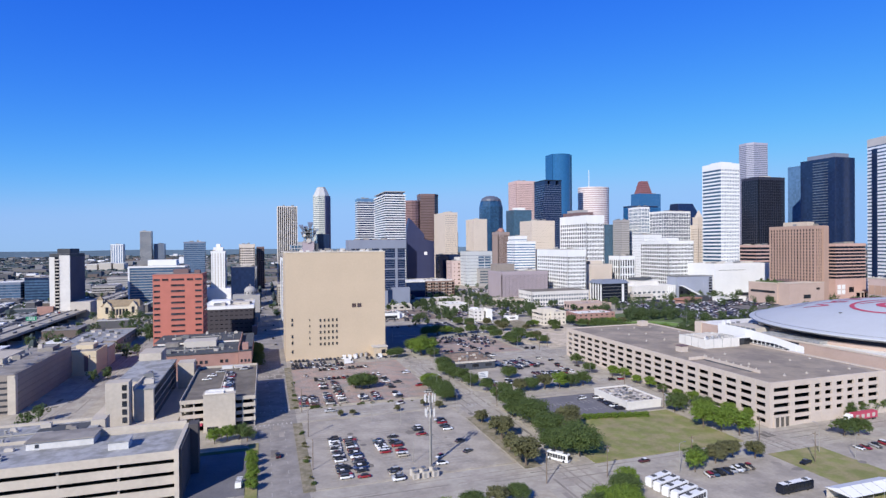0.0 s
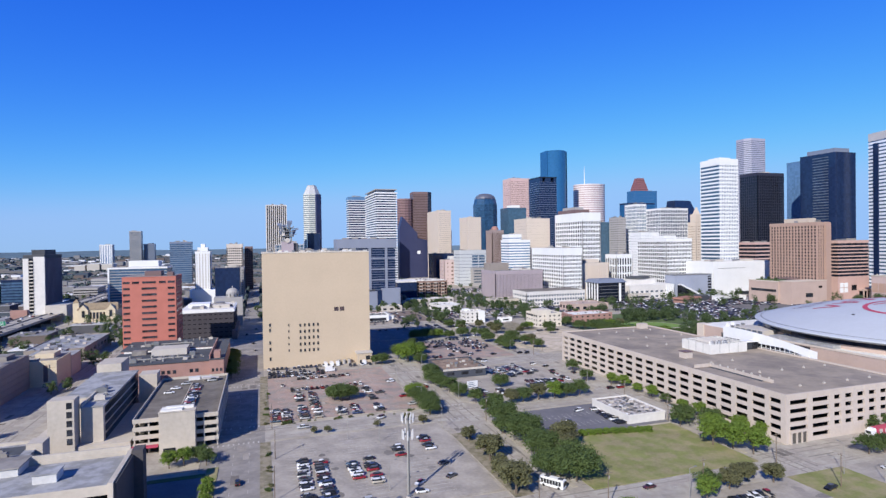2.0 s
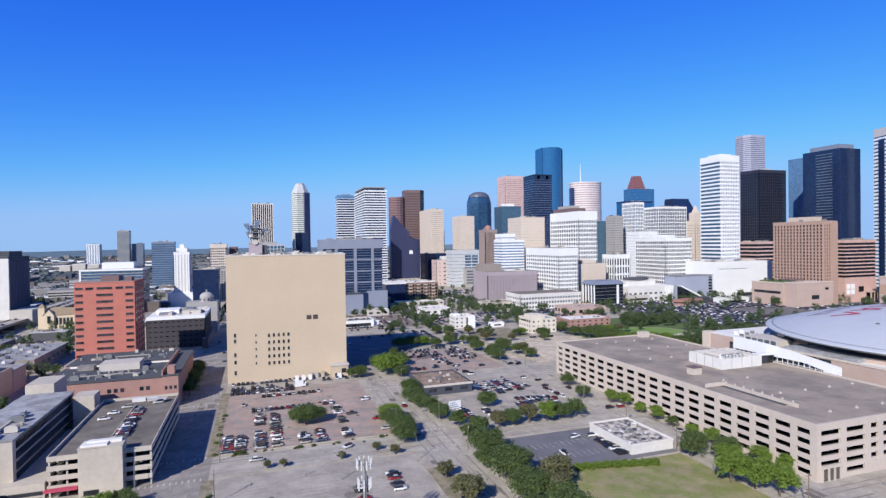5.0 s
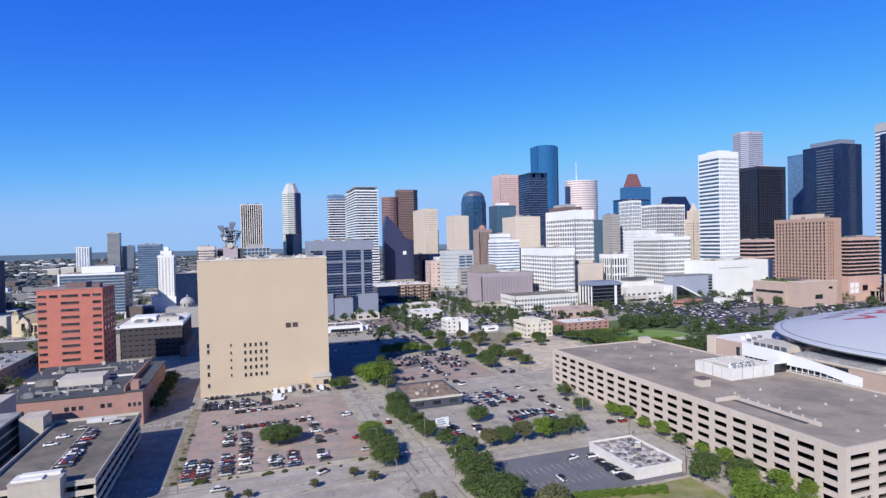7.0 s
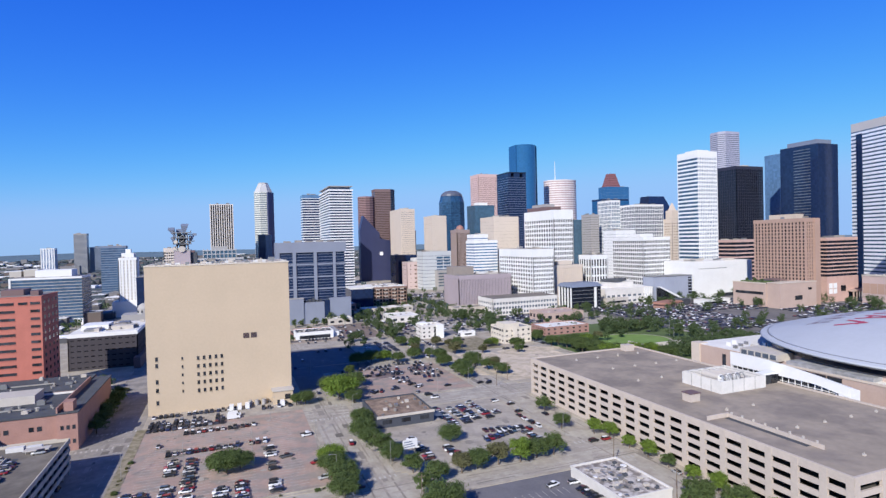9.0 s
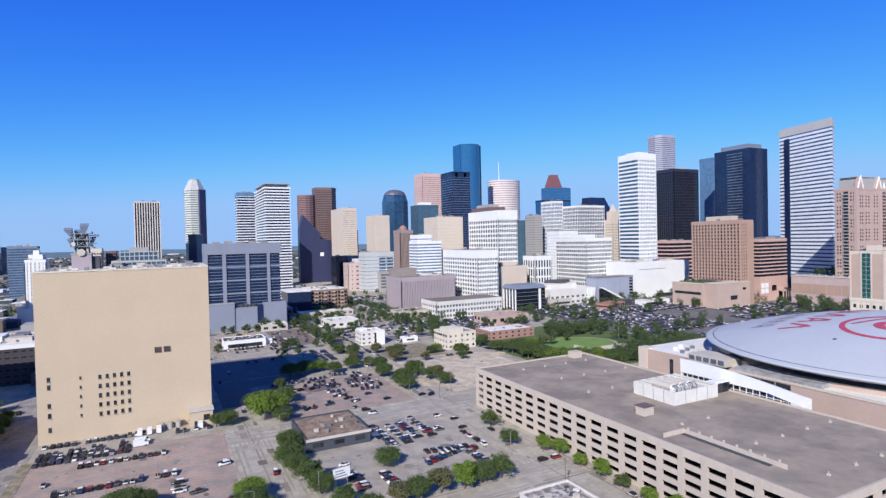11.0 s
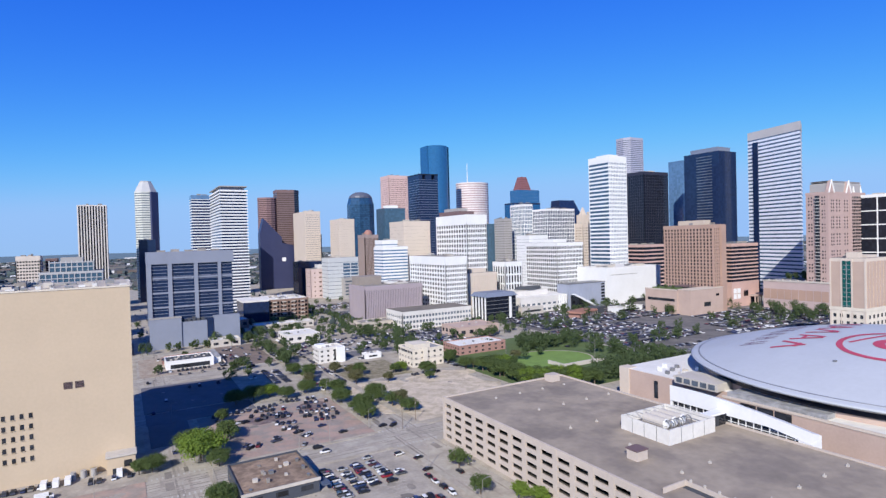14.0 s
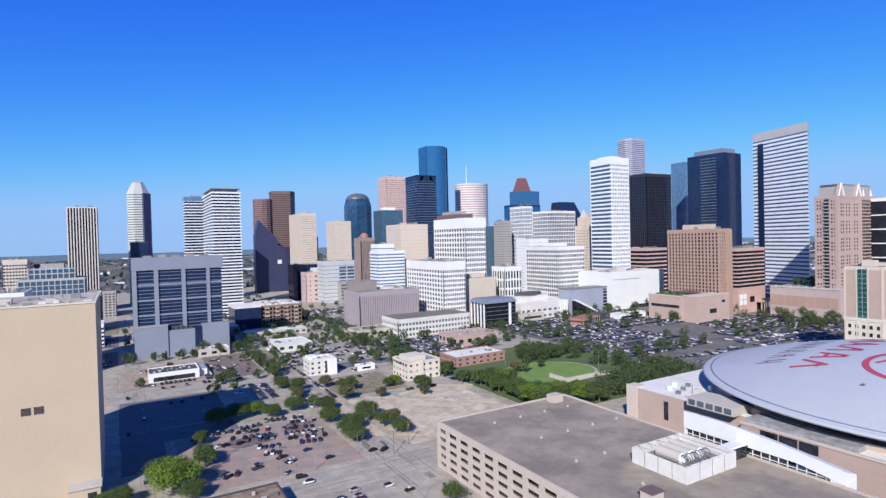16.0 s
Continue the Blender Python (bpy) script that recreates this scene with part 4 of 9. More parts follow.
for k in range(9):
    part("upper_fin", Shape().box(6 + k * 3.9, 6.7 + k * 3.9, 3.5, 4.4, 76, 85.4), PALECROWN, t)
for z in (79.6, 83.4):
    part("upper_beam", Shape().box(5.8, 38.2, 3.6, 4.3, z, z + 0.8), PALECROWN, t)
part("roof_house", Shape().box(14, 30, 8, 20, 84, 88), GREYSTONE, t)
tower("far_tower", "slim grey tower far away", -460, 2400, 40, 30, 145, GREYSTONE, GREYGLASS, 34, 0, 0, 0.4, 0, 0.4, category="tower")
tower("far_tower", "twin white apartment tower far away", -560, 2400, 42, 30, 95, WHITE, BLUEGLASS, 24, 5, 3, 0.3, 0.4, 0.4, category="tower")
tower("far_tower", "squat grey tower far away", -416, 2420, 38, 30, 96, BLUEGREY, GREYGLASS, 24, 0, 0, 0.4, 0, 0.4, category="tower")
t = thing("low_store", "small white low store at the car park", "shop", 601, 618)
part("wall", Shape().box(0, 46, 0, 14, 0, 6), WHITE, t)
part("roof", Shape().box(-0.4, 46.4, -0.4, 14.4, 6, 6.6), WHITEROOF, t)
part("window", Shape().box(4, 40, -0.15, 0.2, 1, 3.4), DARKWIN, t)
tower("office_block", "grey mid-rise block along the street", -50, 985, 36, 60, 48, GREYSTONE, DARKWIN, 12, 9, 14, 0.5, 0.4, 0.3)
tower("office_block", "pale block on the sunny side of the street", 16, 800, 34, 60, 30, PALECONC, DARKWIN, 8, 9, 14, 0.5, 0.4, 0.3)

tower("office_block", "white and dark banded garage block by the street", 44, 815, 33, 36, 23, WHITE, HOLE, 5, 0, 0, 0.5, 0, 0.4, roof_m=WHITEROOF)
tower("office_block", "dark glass block under a white roof", 38, 930, 34, 50, 46, NAVYGLASS, NAVYGLASS, 11, 8, 8, 0.15, 0.1, 0.2, cap=3, cap_m=OFFWHITE, roof_m=WHITEROOF)
tower("office_block", "grey block far along the street", 46, 1090, 40, 40, 38, GREYSTONE, DARKWIN, 9, 8, 8, 0.5, 0.4, 0.3, roof_m=DARKROOF)
tower("office_block", "brown block far along the street", 120, 900, 44, 40, 30, MAUVE, DARKWIN, 7, 8, 8, 0.5, 0.4, 0.3, roof_m=DARKROOF)

# ---- tan windowless building ----
TX, TY, TW, TD, TH = 13.5, 414.6, 72.6, 54.0, 78.0
t = thing("exchange_building", "huge tan windowless concrete block with a flat front", "building", TX, TY)
part("wall", Shape().box(0, TW, 0, TD, 0, TH), TAN, t)
part("coping", Shape().box(-0.25, TW + 0.25, -0.25, TD + 0.25, TH, TH + 0.6), CREAM, t)
for k in range(14):
    part("edge_unit", Shape().box(5 + k * 4.9, 6.2 + k * 4.9 + (k * 3 % 4) * 0.6, 1.0, 2.4, TH + 0.6, TH + 1.1 + (k * 5 % 4) * 0.3), PLANTHOUSE if k % 3 else STEEL, t)
part("roof", Shape().box(1, TW - 1, 1, TD - 1, TH + 0.6, TH + 0.7), material("chalky_tan_roof", (0.5, 0.44, 0.37), 0.9, vary=0.25, big=0.12, fine=0.8, tint=(0.38, 0.33, 0.28)), t)
def wall_window(x, z, w, h):
    part("window", Shape().box(x - w / 2, x + w / 2, -0.12, 0.4, z - h / 2, z + h / 2), DARKWIN, t)
    part("window_sill", Shape().box(x - w / 2 - 0.15, x + w / 2 + 0.15, -0.28, 0.1, z - h / 2 - 0.25, z - h / 2), TANTRIM, t)
for r in range(5):
    for c in range(5):
        wall_window(24.5 + c * 2.95, 11.0 + r * 4.35, 1.25, 2.0)
    wall_window(16.8, 11.5 + r * 4.35, 0.8, 1.4)
for z in (6.5, 13.0, 17.5, 26.0, 29.5):
    wall_window(4.6, z, 1.3, 2.2)
for x in (49.1, 53.1):
    part("louvre", Shape().box(x - 1.5, x + 1.5, -0.15, 0.4, 37.0, 39.8), DARKWIN, t)
    for k in range(5):
        part("louvre_slat", Shape().box(x - 1.5, x + 1.5, -0.3, -0.1, 37.2 + k * 0.55, 37.4 + k * 0.55), BROWNSTONE, t)
part("stack", Shape().box(30, 34, 20, 24, TH, TH + 3), GREYROOF, t)
for k in range(9):
    part("roof_unit", Shape().box(4 + k * 7.4, 7.5 + k * 7.4, 6 + (k * 13) % 30, 9 + (k * 13) % 30, TH + 0.7, TH + 1.6 + (k % 3) * 0.6), OFFWHITE if k % 2 else STEEL, t)
# microwave mast on its roof
m = thing("relay_mast", "grey roof mast with microwave dishes and horns", "antenna", TX + 17.5, TY + 16, TH + 0.7)
m.scale = (0.85, 0.85, 0.8)
part("mast_base", Shape().box(-4.8, 4.8, -4.4, 4.4, 0, 9.0), MAUVE, m, "lilac grey concrete base")
part("base_wing", Shape().box(4.8, 8.6, -2.6, 5.0, 0, 7.6), DARKROOF, m)
part("base_cap", Shape().box(-5.1, 5.1, -4.7, 4.7, 9.0, 9.7), GREYSTONE, m)
for x in (-3.4, 3.4):
    for y in (-2.8, 2.8):
        part("leg", Shape().tube((x, y, 9.7), (x * 0.8, y * 0.8, 21.5), 0.42, 0.34), STEEL, m)
for k in range(3):
    z = 9.7 + k * 3.9
    for y in (-2.7, 2.7):
        part("brace", Shape().tube((-3.2, y, z), (3.0, y, z + 3.8), 0.2), STEEL, m)
        part("brace", Shape().tube((3.2, y, z), (-3.0, y, z + 3.8), 0.2), STEEL, m)
part("mast_core", Shape().box(-1.9, 1.9, -1.7, 1.7, 9.7, 20.5), DARKROOF, m, "dark cable core")
for z in (13.4, 17.6, 21.2):
    part("platform", Shape().box(-5.2, 5.2, -4.2, 4.2, z, z + 0.5), STEEL, m)
    for x in (-5.1, 5.1):
        part("railing", Shape().box(x - 0.08, x + 0.08, -4.2, 4.2, z + 0.5, z + 1.5), GALV, m)
def horn(x, y, z, lean_x, size):
    """A microwave horn: a tapered leg that widens to a slanted mouth."""
    s_ = Shape().add([(x - 0.3, y - 0.3, z), (x + 0.3, y - 0.3, z), (x + 0.3, y + 0.3, z), (x - 0.3, y + 0.3, z),
                      (x + lean_x - size, y - size * 0.8, z + size * 3.0), (x + lean_x + size, y - size * 0.8, z + size * 3.0), (x + lean_x + size, y + size * 0.8, z + size * 3.8), (x + lean_x - size, y + size * 0.8, z + size * 3.8)],
                     [(3, 2, 1, 0), (4, 5, 6, 7), (0, 1, 5, 4), (1, 2, 6, 5), (2, 3, 7, 6), (3, 0, 4, 7)])
    part("horn", s_, BLUEGREY, m, "slate grey microwave horn")
horn(-3.8, -2.4, 18.0, -2.4, 1.9)
horn(1.0, -2.6, 19.4, 0.8, 2.2)
horn(-1.4, 1.8, 17.8, -0.6, 1.7)
horn(4.4, -1.0, 13.8, 1.2, 1.5)
horn(-4.6, -1.6, 13.8, -0.8, 1.3)
part("arm", Shape().tube((2.0, -2.5, 20.2), (8.4, -2.9, 20.4), 0.3), STEEL, m)
part("arm_panel", Shape().box(6.4, 8.8, -3.4, -2.5, 19.4, 21.0), BLUEGREY, m)
part("arm", Shape().tube((2.0, -2.5, 15.4), (7.6, -2.9, 15.6), 0.3), STEEL, m)
part("dish", Shape().tube((0, -4.6, 10.2), (0, -5.4, 10.2), 0.5, 2.1, 16), OFFWHITE, m, "pale round dish")
part("dish", Shape().tube((-3.4, -4.4, 15.2), (-3.6, -5.0, 15.2), 0.3, 1.2, 14), OFFWHITE, m, "pale round dish")
# gatehouse and plant at its foot
s_ = thing("gatehouse", "small cream gatehouse with a white flat roof", "shed", TX + 62, TY - 7.0)
part("wall", Shape().box(0, 10.5, 0, 6.5, 0, 7.2), TAN, s_)
part("roof", Shape().box(-0.5, 11.0, -0.5, 6.9, 7.2, 8.0), OFFWHITE, s_)
part("window", Shape().box(6.2, 9.2, -0.1, 0.3, 2.6, 5.4), DARKWIN, s_)
part("door", Shape().box(2.0, 3.4, -0.1, 0.3, 0, 2.6), DARKWIN, s_)
for k in range(3):
    p_ = thing("plant_unit", "tan pipe and plant unit by the wall", "equipment", TX + 50 + k * 3.6, TY - 3.4)
    part("tank", Shape().cyl(0, 0, 1.1, 0, 3.2, 12), GREYSTONE, p_)
    part("duct", Shape().box(-1.5, 1.5, 0.6, 2.4, 0, 1.8 + k * 0.7), TANTRIM, p_)

# ---- big parking garage ----
GX, GY, GW, GD, GH = 213.5, 191.2, 74.0, 175.6, 20.2
ga = thing("parking_garage", "long five-level beige precast parking garage", "garage", GX, GY)
LEV = 3.55
for k in range(5):
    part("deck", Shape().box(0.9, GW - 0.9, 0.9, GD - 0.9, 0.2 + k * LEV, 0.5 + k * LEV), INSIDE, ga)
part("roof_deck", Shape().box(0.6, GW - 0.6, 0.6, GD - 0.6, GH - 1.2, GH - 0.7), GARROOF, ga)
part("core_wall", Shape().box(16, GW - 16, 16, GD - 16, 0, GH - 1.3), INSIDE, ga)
for k in range(6):
    z0 = -0.1 if k == 0 else k * LEV - 0.15
    z1 = 1.6 if k == 0 else (GH if k == 5 else k * LEV + 1.55)
    part("spandrel", Shape().box(0, 0.7, 0, GD, z0, z1), GARAGE, ga)
    part("spandrel", Shape().box(GW - 0.7, GW, 0, GD, z0, z1), GARAGE, ga)
    part("spandrel", Shape().box(0.7, GW - 0.7, 0, 0.7, z0, z1), GARAGE, ga)
    part("spandrel", Shape().box(0.7, GW - 0.7, GD - 0.7, GD, z0, z1), GARAGE, ga)
nb = 20
pier = Shape().box(-0.12, 0.78, -1.15, 1.15, 0, GH - 0.4).mesh("pier", GARAGE)
pierx = Shape().box(-0.75, 0.75, -0.12, 0.78, 0, GH - 0.4).mesh("pier", GARAGE)
for k in range(nb + 1):
    yy = min(max(k * GD / nb, 1.2), GD - 1.2)
    part("pier", pier, GARAGE, ga, at=(0, yy, 0))
    part("pier", pier, GARAGE, ga, at=(GW - 0.66, yy, 0))
for x0, x1 in ((0, 2.1), (11.6, 14.4), (23.8, 26.6), (30.5, 33.0), (37.3, 40.1), (44.4, 47.0), (51.3, 54.0), (58.3, 60.8), (67.4, 74.0)):
    part("pier", Shape().box(x0, x1, -0.12, 0.78, 0, GH - 0.4), GARAGE, ga)
    part("pier", Shape().box(x0, x1, GD - 0.78, GD + 0.12, 0, GH - 0.4), GARAGE, ga)
part("blind_panel", Shape().box(26.6, 67.4, -0.06, 0.7, 0, 3.4), GARAGE, ga)
# solid panel; the darkness inside the doorway is put in its colour
part("entrance", Shape().box(2.5, 10.6, -0.3, 0.6, 0.2, 4.6), INSIDE, ga, "vehicle entrance panel with its inner shade put in the colour")
part("entrance_frame", Shape().box(1.6, 11.6, -0.9, 0.2, 4.6, 5.5), GARAGE, ga)
for x in (2.2, 5.2, 8.0, 10.9):
    part("entrance_post", Shape().box(x - 0.25, x + 0.25, -0.8, 0.1, 0, 4.6), GARAGE, ga)
# ramp slot along the roof edge
part("ramp_wall", Shape().box(13.8, 14.2, 18, 54, GH - 0.7, GH + 0.7), GARAGE, ga)
part("ramp_wall", Shape().box(4, 14.2, 54, 54.4, GH - 0.7, GH + 0.9), GARAGE, ga)
# no hole in the deck: a dark sheet paints the ramp's shade
part("ramp_opening", Shape().box(11.6, 13.7, 22, 53.6, GH - 0.72, GH - 0.64), DARKROOF, ga)
for k in range(8):
    part("ramp_post", Shape().box(13.7, 14.3, 20 + k * 4.6, 20.5 + k * 4.6, GH + 0.7, GH + 1.5), OFFWHITE, ga)
part("stair_head", Shape().box(15.5, 20.5, 73.5, 78, GH - 0.7, GH + 2.6), GARAGE, ga)
part("stair_head_roof", Shape().box(15.2, 20.8, 73.2, 78.3, GH + 2.6, GH + 2.9), BROWNSTONE, ga)
part("far_stair_head", Shape().box(60, 66, GD - 8, GD - 3, GH - 0.7, GH + 2.8), GARAGE, ga)
# white plant enclosure
PLANTWALL = material("off_white_plant_wall", (0.62, 0.6, 0.57), 0.8, vary=0.12, big=0.12, fine=0.8)
pe = thing("plant_enclosure", "white walled plant enclosure with ducts on the garage roof", "plant room", GX + 36.0, GY + 77.0, GH - 0.7)
for a in ((0, 26, 0, 0.4), (0, 26, 21.6, 22), (0, 0.4, 0.4, 21.6), (25.6, 26, 0.4, 21.6)):
    part("wall", Shape().box(*a, 0, 5.4), PLANTWALL, pe)
part("inner_deck", Shape().box(0.4, 25.6, 0.4, 21.6, 0, 2.0), GREYROOF, pe)
for k in range(3):
    x = 8.5 + k * 4.6
    part("cooling_tank", Shape().tube((x, 8, 4.0), (x, 17.5, 4.0), 2.0, n=16), OFFWHITE, pe, smooth=False)
    part("tank_end", Shape().tube((x, 7.3, 4.0), (x, 8.02, 4.0), 1.3, 2.0, n=16), WHITE, pe)
    part("saddle", Shape().box(x - 1.6, x + 1.6, 9, 10, 2.0, 3.0).box(x - 1.6, x + 1.6, 15, 16, 2.0, 3.0), STEEL, pe)
    for j in range(2):
        c = x - 1.1 + j * 2.2
        hoop = Shape()
        for i in range(6):
            a, b = math.pi * i / 6, math.pi * (i + 1) / 6
            hoop.tube((c, 6.2 - 1.5 * math.cos(a), 4.2 + 1.9 * math.sin(a)), (c, 6.2 - 1.5 * math.cos(b), 4.2 + 1.9 * math.sin(b)), 0.2)
        part("pipe_hoop", hoop.tube((c, 4.7, 2.0), (c, 4.7, 4.2), 0.2), STEEL, pe)
for k in range(7):
    part("pipe", Shape().tube((3 + k * 3, 1.8, 2), (3 + k * 3, 1.8, 4.6), 0.14), WHITE, pe)
part("pipe_run", Shape().tube((2.5, 1.8, 4.6), (23, 1.8, 4.6), 0.2), WHITE, pe)
for k in range(1, 4):
    part("wall_seam", Shape().box(k * 6.5 - 0.1, k * 6.5 + 0.1, -0.05, 0.1, 0, 5.4), STEEL, pe)
    part("wall_seam", Shape().box(-0.05, 0.1, k * 5.5 - 0.1, k * 5.5 + 0.1, 0, 5.4), STEEL, pe)
for k in range(5):
    part("roof_frame", Shape().tube((5 * k + 2.5, 0.3, 5.5), (5 * k + 2.5, 21.7, 5.5), 0.09), STEEL, pe)
part("bridge_roof", Shape().box(26, 39.5, 3, 7, 4.2, 5.0), WHITE, pe)
part("bridge_wall", Shape().box(26, 39.5, 3.2, 6.8, 0, 4.2), DARKWIN, pe)
# arched skybridge lobby roof
ca = thing("arched_canopy", "long white arched canopy roof with a glazed side", "canopy", 287.5, 240.0, 0)
n_ = 22
CL = 57.5
def arch(u):
    return 24.6 + 4.6 * math.sin(math.pi * 0.56 * u)
top, bot = [], []
for k in range(n_ + 1):
    u = k / n_
    top.append((CL * u, arch(u)))
    bot.append((CL * u, 20.2 + 2.4 * min(1.0, u * 4)))
vs = [(0, y, z) for y, z in bot] + [(0, y, z) for y, z in top] + [(6, y, z + 0.6) for y, z in bot] + [(6, y, z - 1.9) for y, z in top]
m_ = n_ + 1
fs = [(0, 2 * m_, 3 * m_, m_), (n_, m_ + n_, 3 * m_ + n_, 2 * m_ + n_)]
for k in range(n_):
    fs += [(k, m_ + k, m_ + k + 1, k + 1), (2 * m_ + k, 2 * m_ + k + 1, 3 * m_ + k + 1, 3 * m_ + k), (m_ + k, 3 * m_ + k, 3 * m_ + k + 1, m_ + k + 1), (k, k + 1, 2 * m_ + k + 1, 2 * m_ + k)]
part("roof_shell", Shape().add(vs, fs), WHITE, ca)
part("glazing", Shape().box(1, 5.6, 5, CL - 1, 0, 21.2), DARKWIN, ca)
part("upper_glazing", Shape().box(1, 5.6, 18, CL - 1, 21.2, 23.6), DARKWIN, ca)
for k in range(17):
    part("mullion", Shape().box(0.7, 1.1, 6 + k * 3, 6.25 + k * 3, 19, 21.4 + min(k * 0.4, 2.4)), WHITE, ca)
part("sill_rail", Shape().box(0.72, 1.08, 5, CL - 1, 20.4, 20.6), WHITE, ca)
part("near_end", Shape().box(0.2, 5.8, -0.1, 4.8, 0, 21.4), WHITE, ca)
part("end_wall", Shape().box(0.4, 5.6, CL - 0.8, CL + 0.2, 0, 25), WHITE, ca)
lamp = Shape().box(-0.4, 0.4, -0.4, 0.4, 0, 0.6).tube((0, 0, 0.5), (0, 0, 1.2), 0.12, 0.1)
lampm = lamp.mesh("post", OFFWHITE)
for i in range(4):
    for j in range(7):
        if i > 1 and 60 < 12 + j * 25 < 115:
            continue
        l_ = thing("roof_lamp_base", "short white lamp base on the garage roof", "lamp post", GX + 20 + i * 14 + (j % 2) * 5, GY + 10 + j * 25, GH - 0.7, group="garage roof lamps")
        part("post", lampm, WHITE, l_)

# ---- arena ----
AX, AY, AR = 418.0, 258.5, 99.5
RIM, RISE = 27.6, 16.0
ar = thing("arena", "salmon stone arena under a broad pale dome", "arena", AX, AY)
part("drum", Shape().cyl(0, 0, AR - 5.5, 0, 23.4, 96), PINKWALL, ar)
part("clerestory", Shape().cyl(0, 0, AR - 4.5, 23.4, RIM - 1.6, 96), BLACKGLASS, ar, "dark glass band under the dome")
part("eave", Shape().cyl(0, 0, AR - 2.5, RIM - 1.6, RIM - 0.5, 96, AR + 0.2), PALEROOF, ar)
prof = [(AR, RIM - 0.5), (AR + 0.35, RIM - 0.1), (AR, RIM + 0.35), (AR - 1.6, RIM + 0.5)] + [(AR * math.cos(a), RIM + RISE * (1 - (math.cos(a)) ** 2)) for a in [math.pi / 2 * k / 12 for k in range(2, 12)]] + [(1.0, RIM + RISE)]
s = Shape()
n_ = 96
vv, ff = [], []
for r, z in prof:
    vv += [(r * math.cos(2 * math.pi * i / n_), r * math.sin(2 * math.pi * i / n_), z) for i in range(n_)]
for k in range(len(prof) - 1):
    ff += [(k * n_ + i, k * n_ + (i + 1) % n_, (k + 1) * n_ + (i + 1) % n_, (k + 1) * n_ + i) for i in range(n_)]
ff.append(tuple((len(prof) - 1) * n_ + i for i in range(n_)))
s.add(vv, ff)
part("dome", s, DOMEROOF, ar, smooth=True)
part("rim_seam", Shape().cyl(0, 0, AR - 3.0, RIM + 0.3, RIM + 1.25, 96, AR - 3.4), STEEL, ar, "thin grey seam round the dome")
def dome_z(x, y):
    return RIM + RISE * (1 - (x * x + y * y) / AR ** 2) if x * x + y * y < AR * AR else RIM
low = (-AX, -AY, 0)
part("podium", Shape().box(326, 454, 292, 360, 0, 20.0), PINKWALL, ar, at=low)
part("podium_roof", Shape().box(326.5, 453.5, 292.5, 359.5, 20.0, 20.2), WHITEROOF, ar, at=low)
part("corner_pier", Shape().box(325.4, 332, 354, 360.6, 0, 20.6), BEIGE, ar, "pale stone corner pier", at=low)
part("podium_side", Shape().box(316, 454, 186, 291.8, 0, 20.4), PINKWALL, ar, at=low)
part("side_coping", Shape().box(315.7, 317, 186, 292, 20.4, 21.2), BEIGE, ar, at=low)
part("side_roof", Shape().box(317.2, 453, 186.4, 291.4, 20.4, 20.7), WHITEROOF, ar, at=low)
part("ledge", Shape().box(318, 330, 250, 291, 20.7, 22.6), PALEROOF, ar, "pale ledge below the dome", at=low)
part("terrace_wall", Shape().box(321, 336, 298, 321, 20.2, 23.9), OFFWHITE, ar, at=low)
for k in range(5):
    part("terrace_window", Shape().box(320.7, 321.2, 299 + k * 4.4, 302.2 + k * 4.4, 21, 23.3), GREYGLASS, ar, at=low)
for k in range(3):
    part("slot_glazing", Shape().box(315.6, 316.3, 262 + k * 7.4, 268.6 + k * 7.4, 16.4, 20.0), DARKWIN, ar, at=low)
for k in range(9):
    part("roof_unit", Shape().box(329 + k * 2.6, 330.6 + k * 2.6, 326 + (k * 7) % 18, 328 + (k * 7) % 18, 20.2, 21.2 + (k % 3) * 0.7), (OFFWHITE, STEEL, WHITE)[k % 3], ar, at=low)
part("roof_pipe", Shape().tube((330, 324, 21), (352, 340, 21), 0.3), WHITE, ar, at=low)
part("wall_slot", Shape().box(325.7, 326.3, 335, 337.4, 8, 17), DARKWIN, ar, at=low)
part("dome_hatch", Shape().box(-66, -64.6, 4, 5.2, dome_z(-65, 4), dome_z(-65, 4) + 0.6), STEEL, ar)

# ---- lots and lawns ----
slab("parking_lot", 15, 89, 293, 392, LOTPINK, "worn reddish parking lot before the tan block", "parking lot", 0.17)
slab("parking_lot", 15, 89, 193, 267, LOTGREY, "worn grey parking lot full of stalls", "parking lot", 0.2)
slab("forecourt", 14, 89, 392.2, 414.4, LOTGREY, "paved forecourt with parked cars", "parking lot", 0.2)
slab("parking_lot", 116, 189, 294, 367, LOTGREY, "grey parking lot beside a low shop", "parking lot", 0.2)
slab("parking_lot", 122, 190, 231, 268, ASPHALT, "dark asphalt lot with white stall lines", "parking lot", 0.21)
slab("lawn", 118, 189, 182, 229, LAWN, "dry green lawn with worn brown edges", "lawn", 0.24)
slab("parking_lot", 116, 190, 394, 468, LOTPINK, "reddish gravel parking lot", "parking lot", 0.2)
# darker ground here deepens the tan block's cast shadow by colour
slab("parking_lot", 91.5, 148, 494, 562, ASPHALT, "asphalt lot behind the tan block, the block's shadow put in its colour", "parking lot", 0.18)
slab("parking_lot", 148, 190, 494, 569, LOTGREY, "grey lot beside the shadow-toned lot", "parking lot", 0.18)
# street pieces toned dark as part of the same painted shadow
slab("road", 92, 148, 470, 492, ASPHALT, "street with the tan block's shadow put in its colour", "road", 0.19)
slab("road", 92.6, 111.4, 432, 469.8, ASPHALT, "street with the tan block's shadow put in its colour", "road", 0.19)
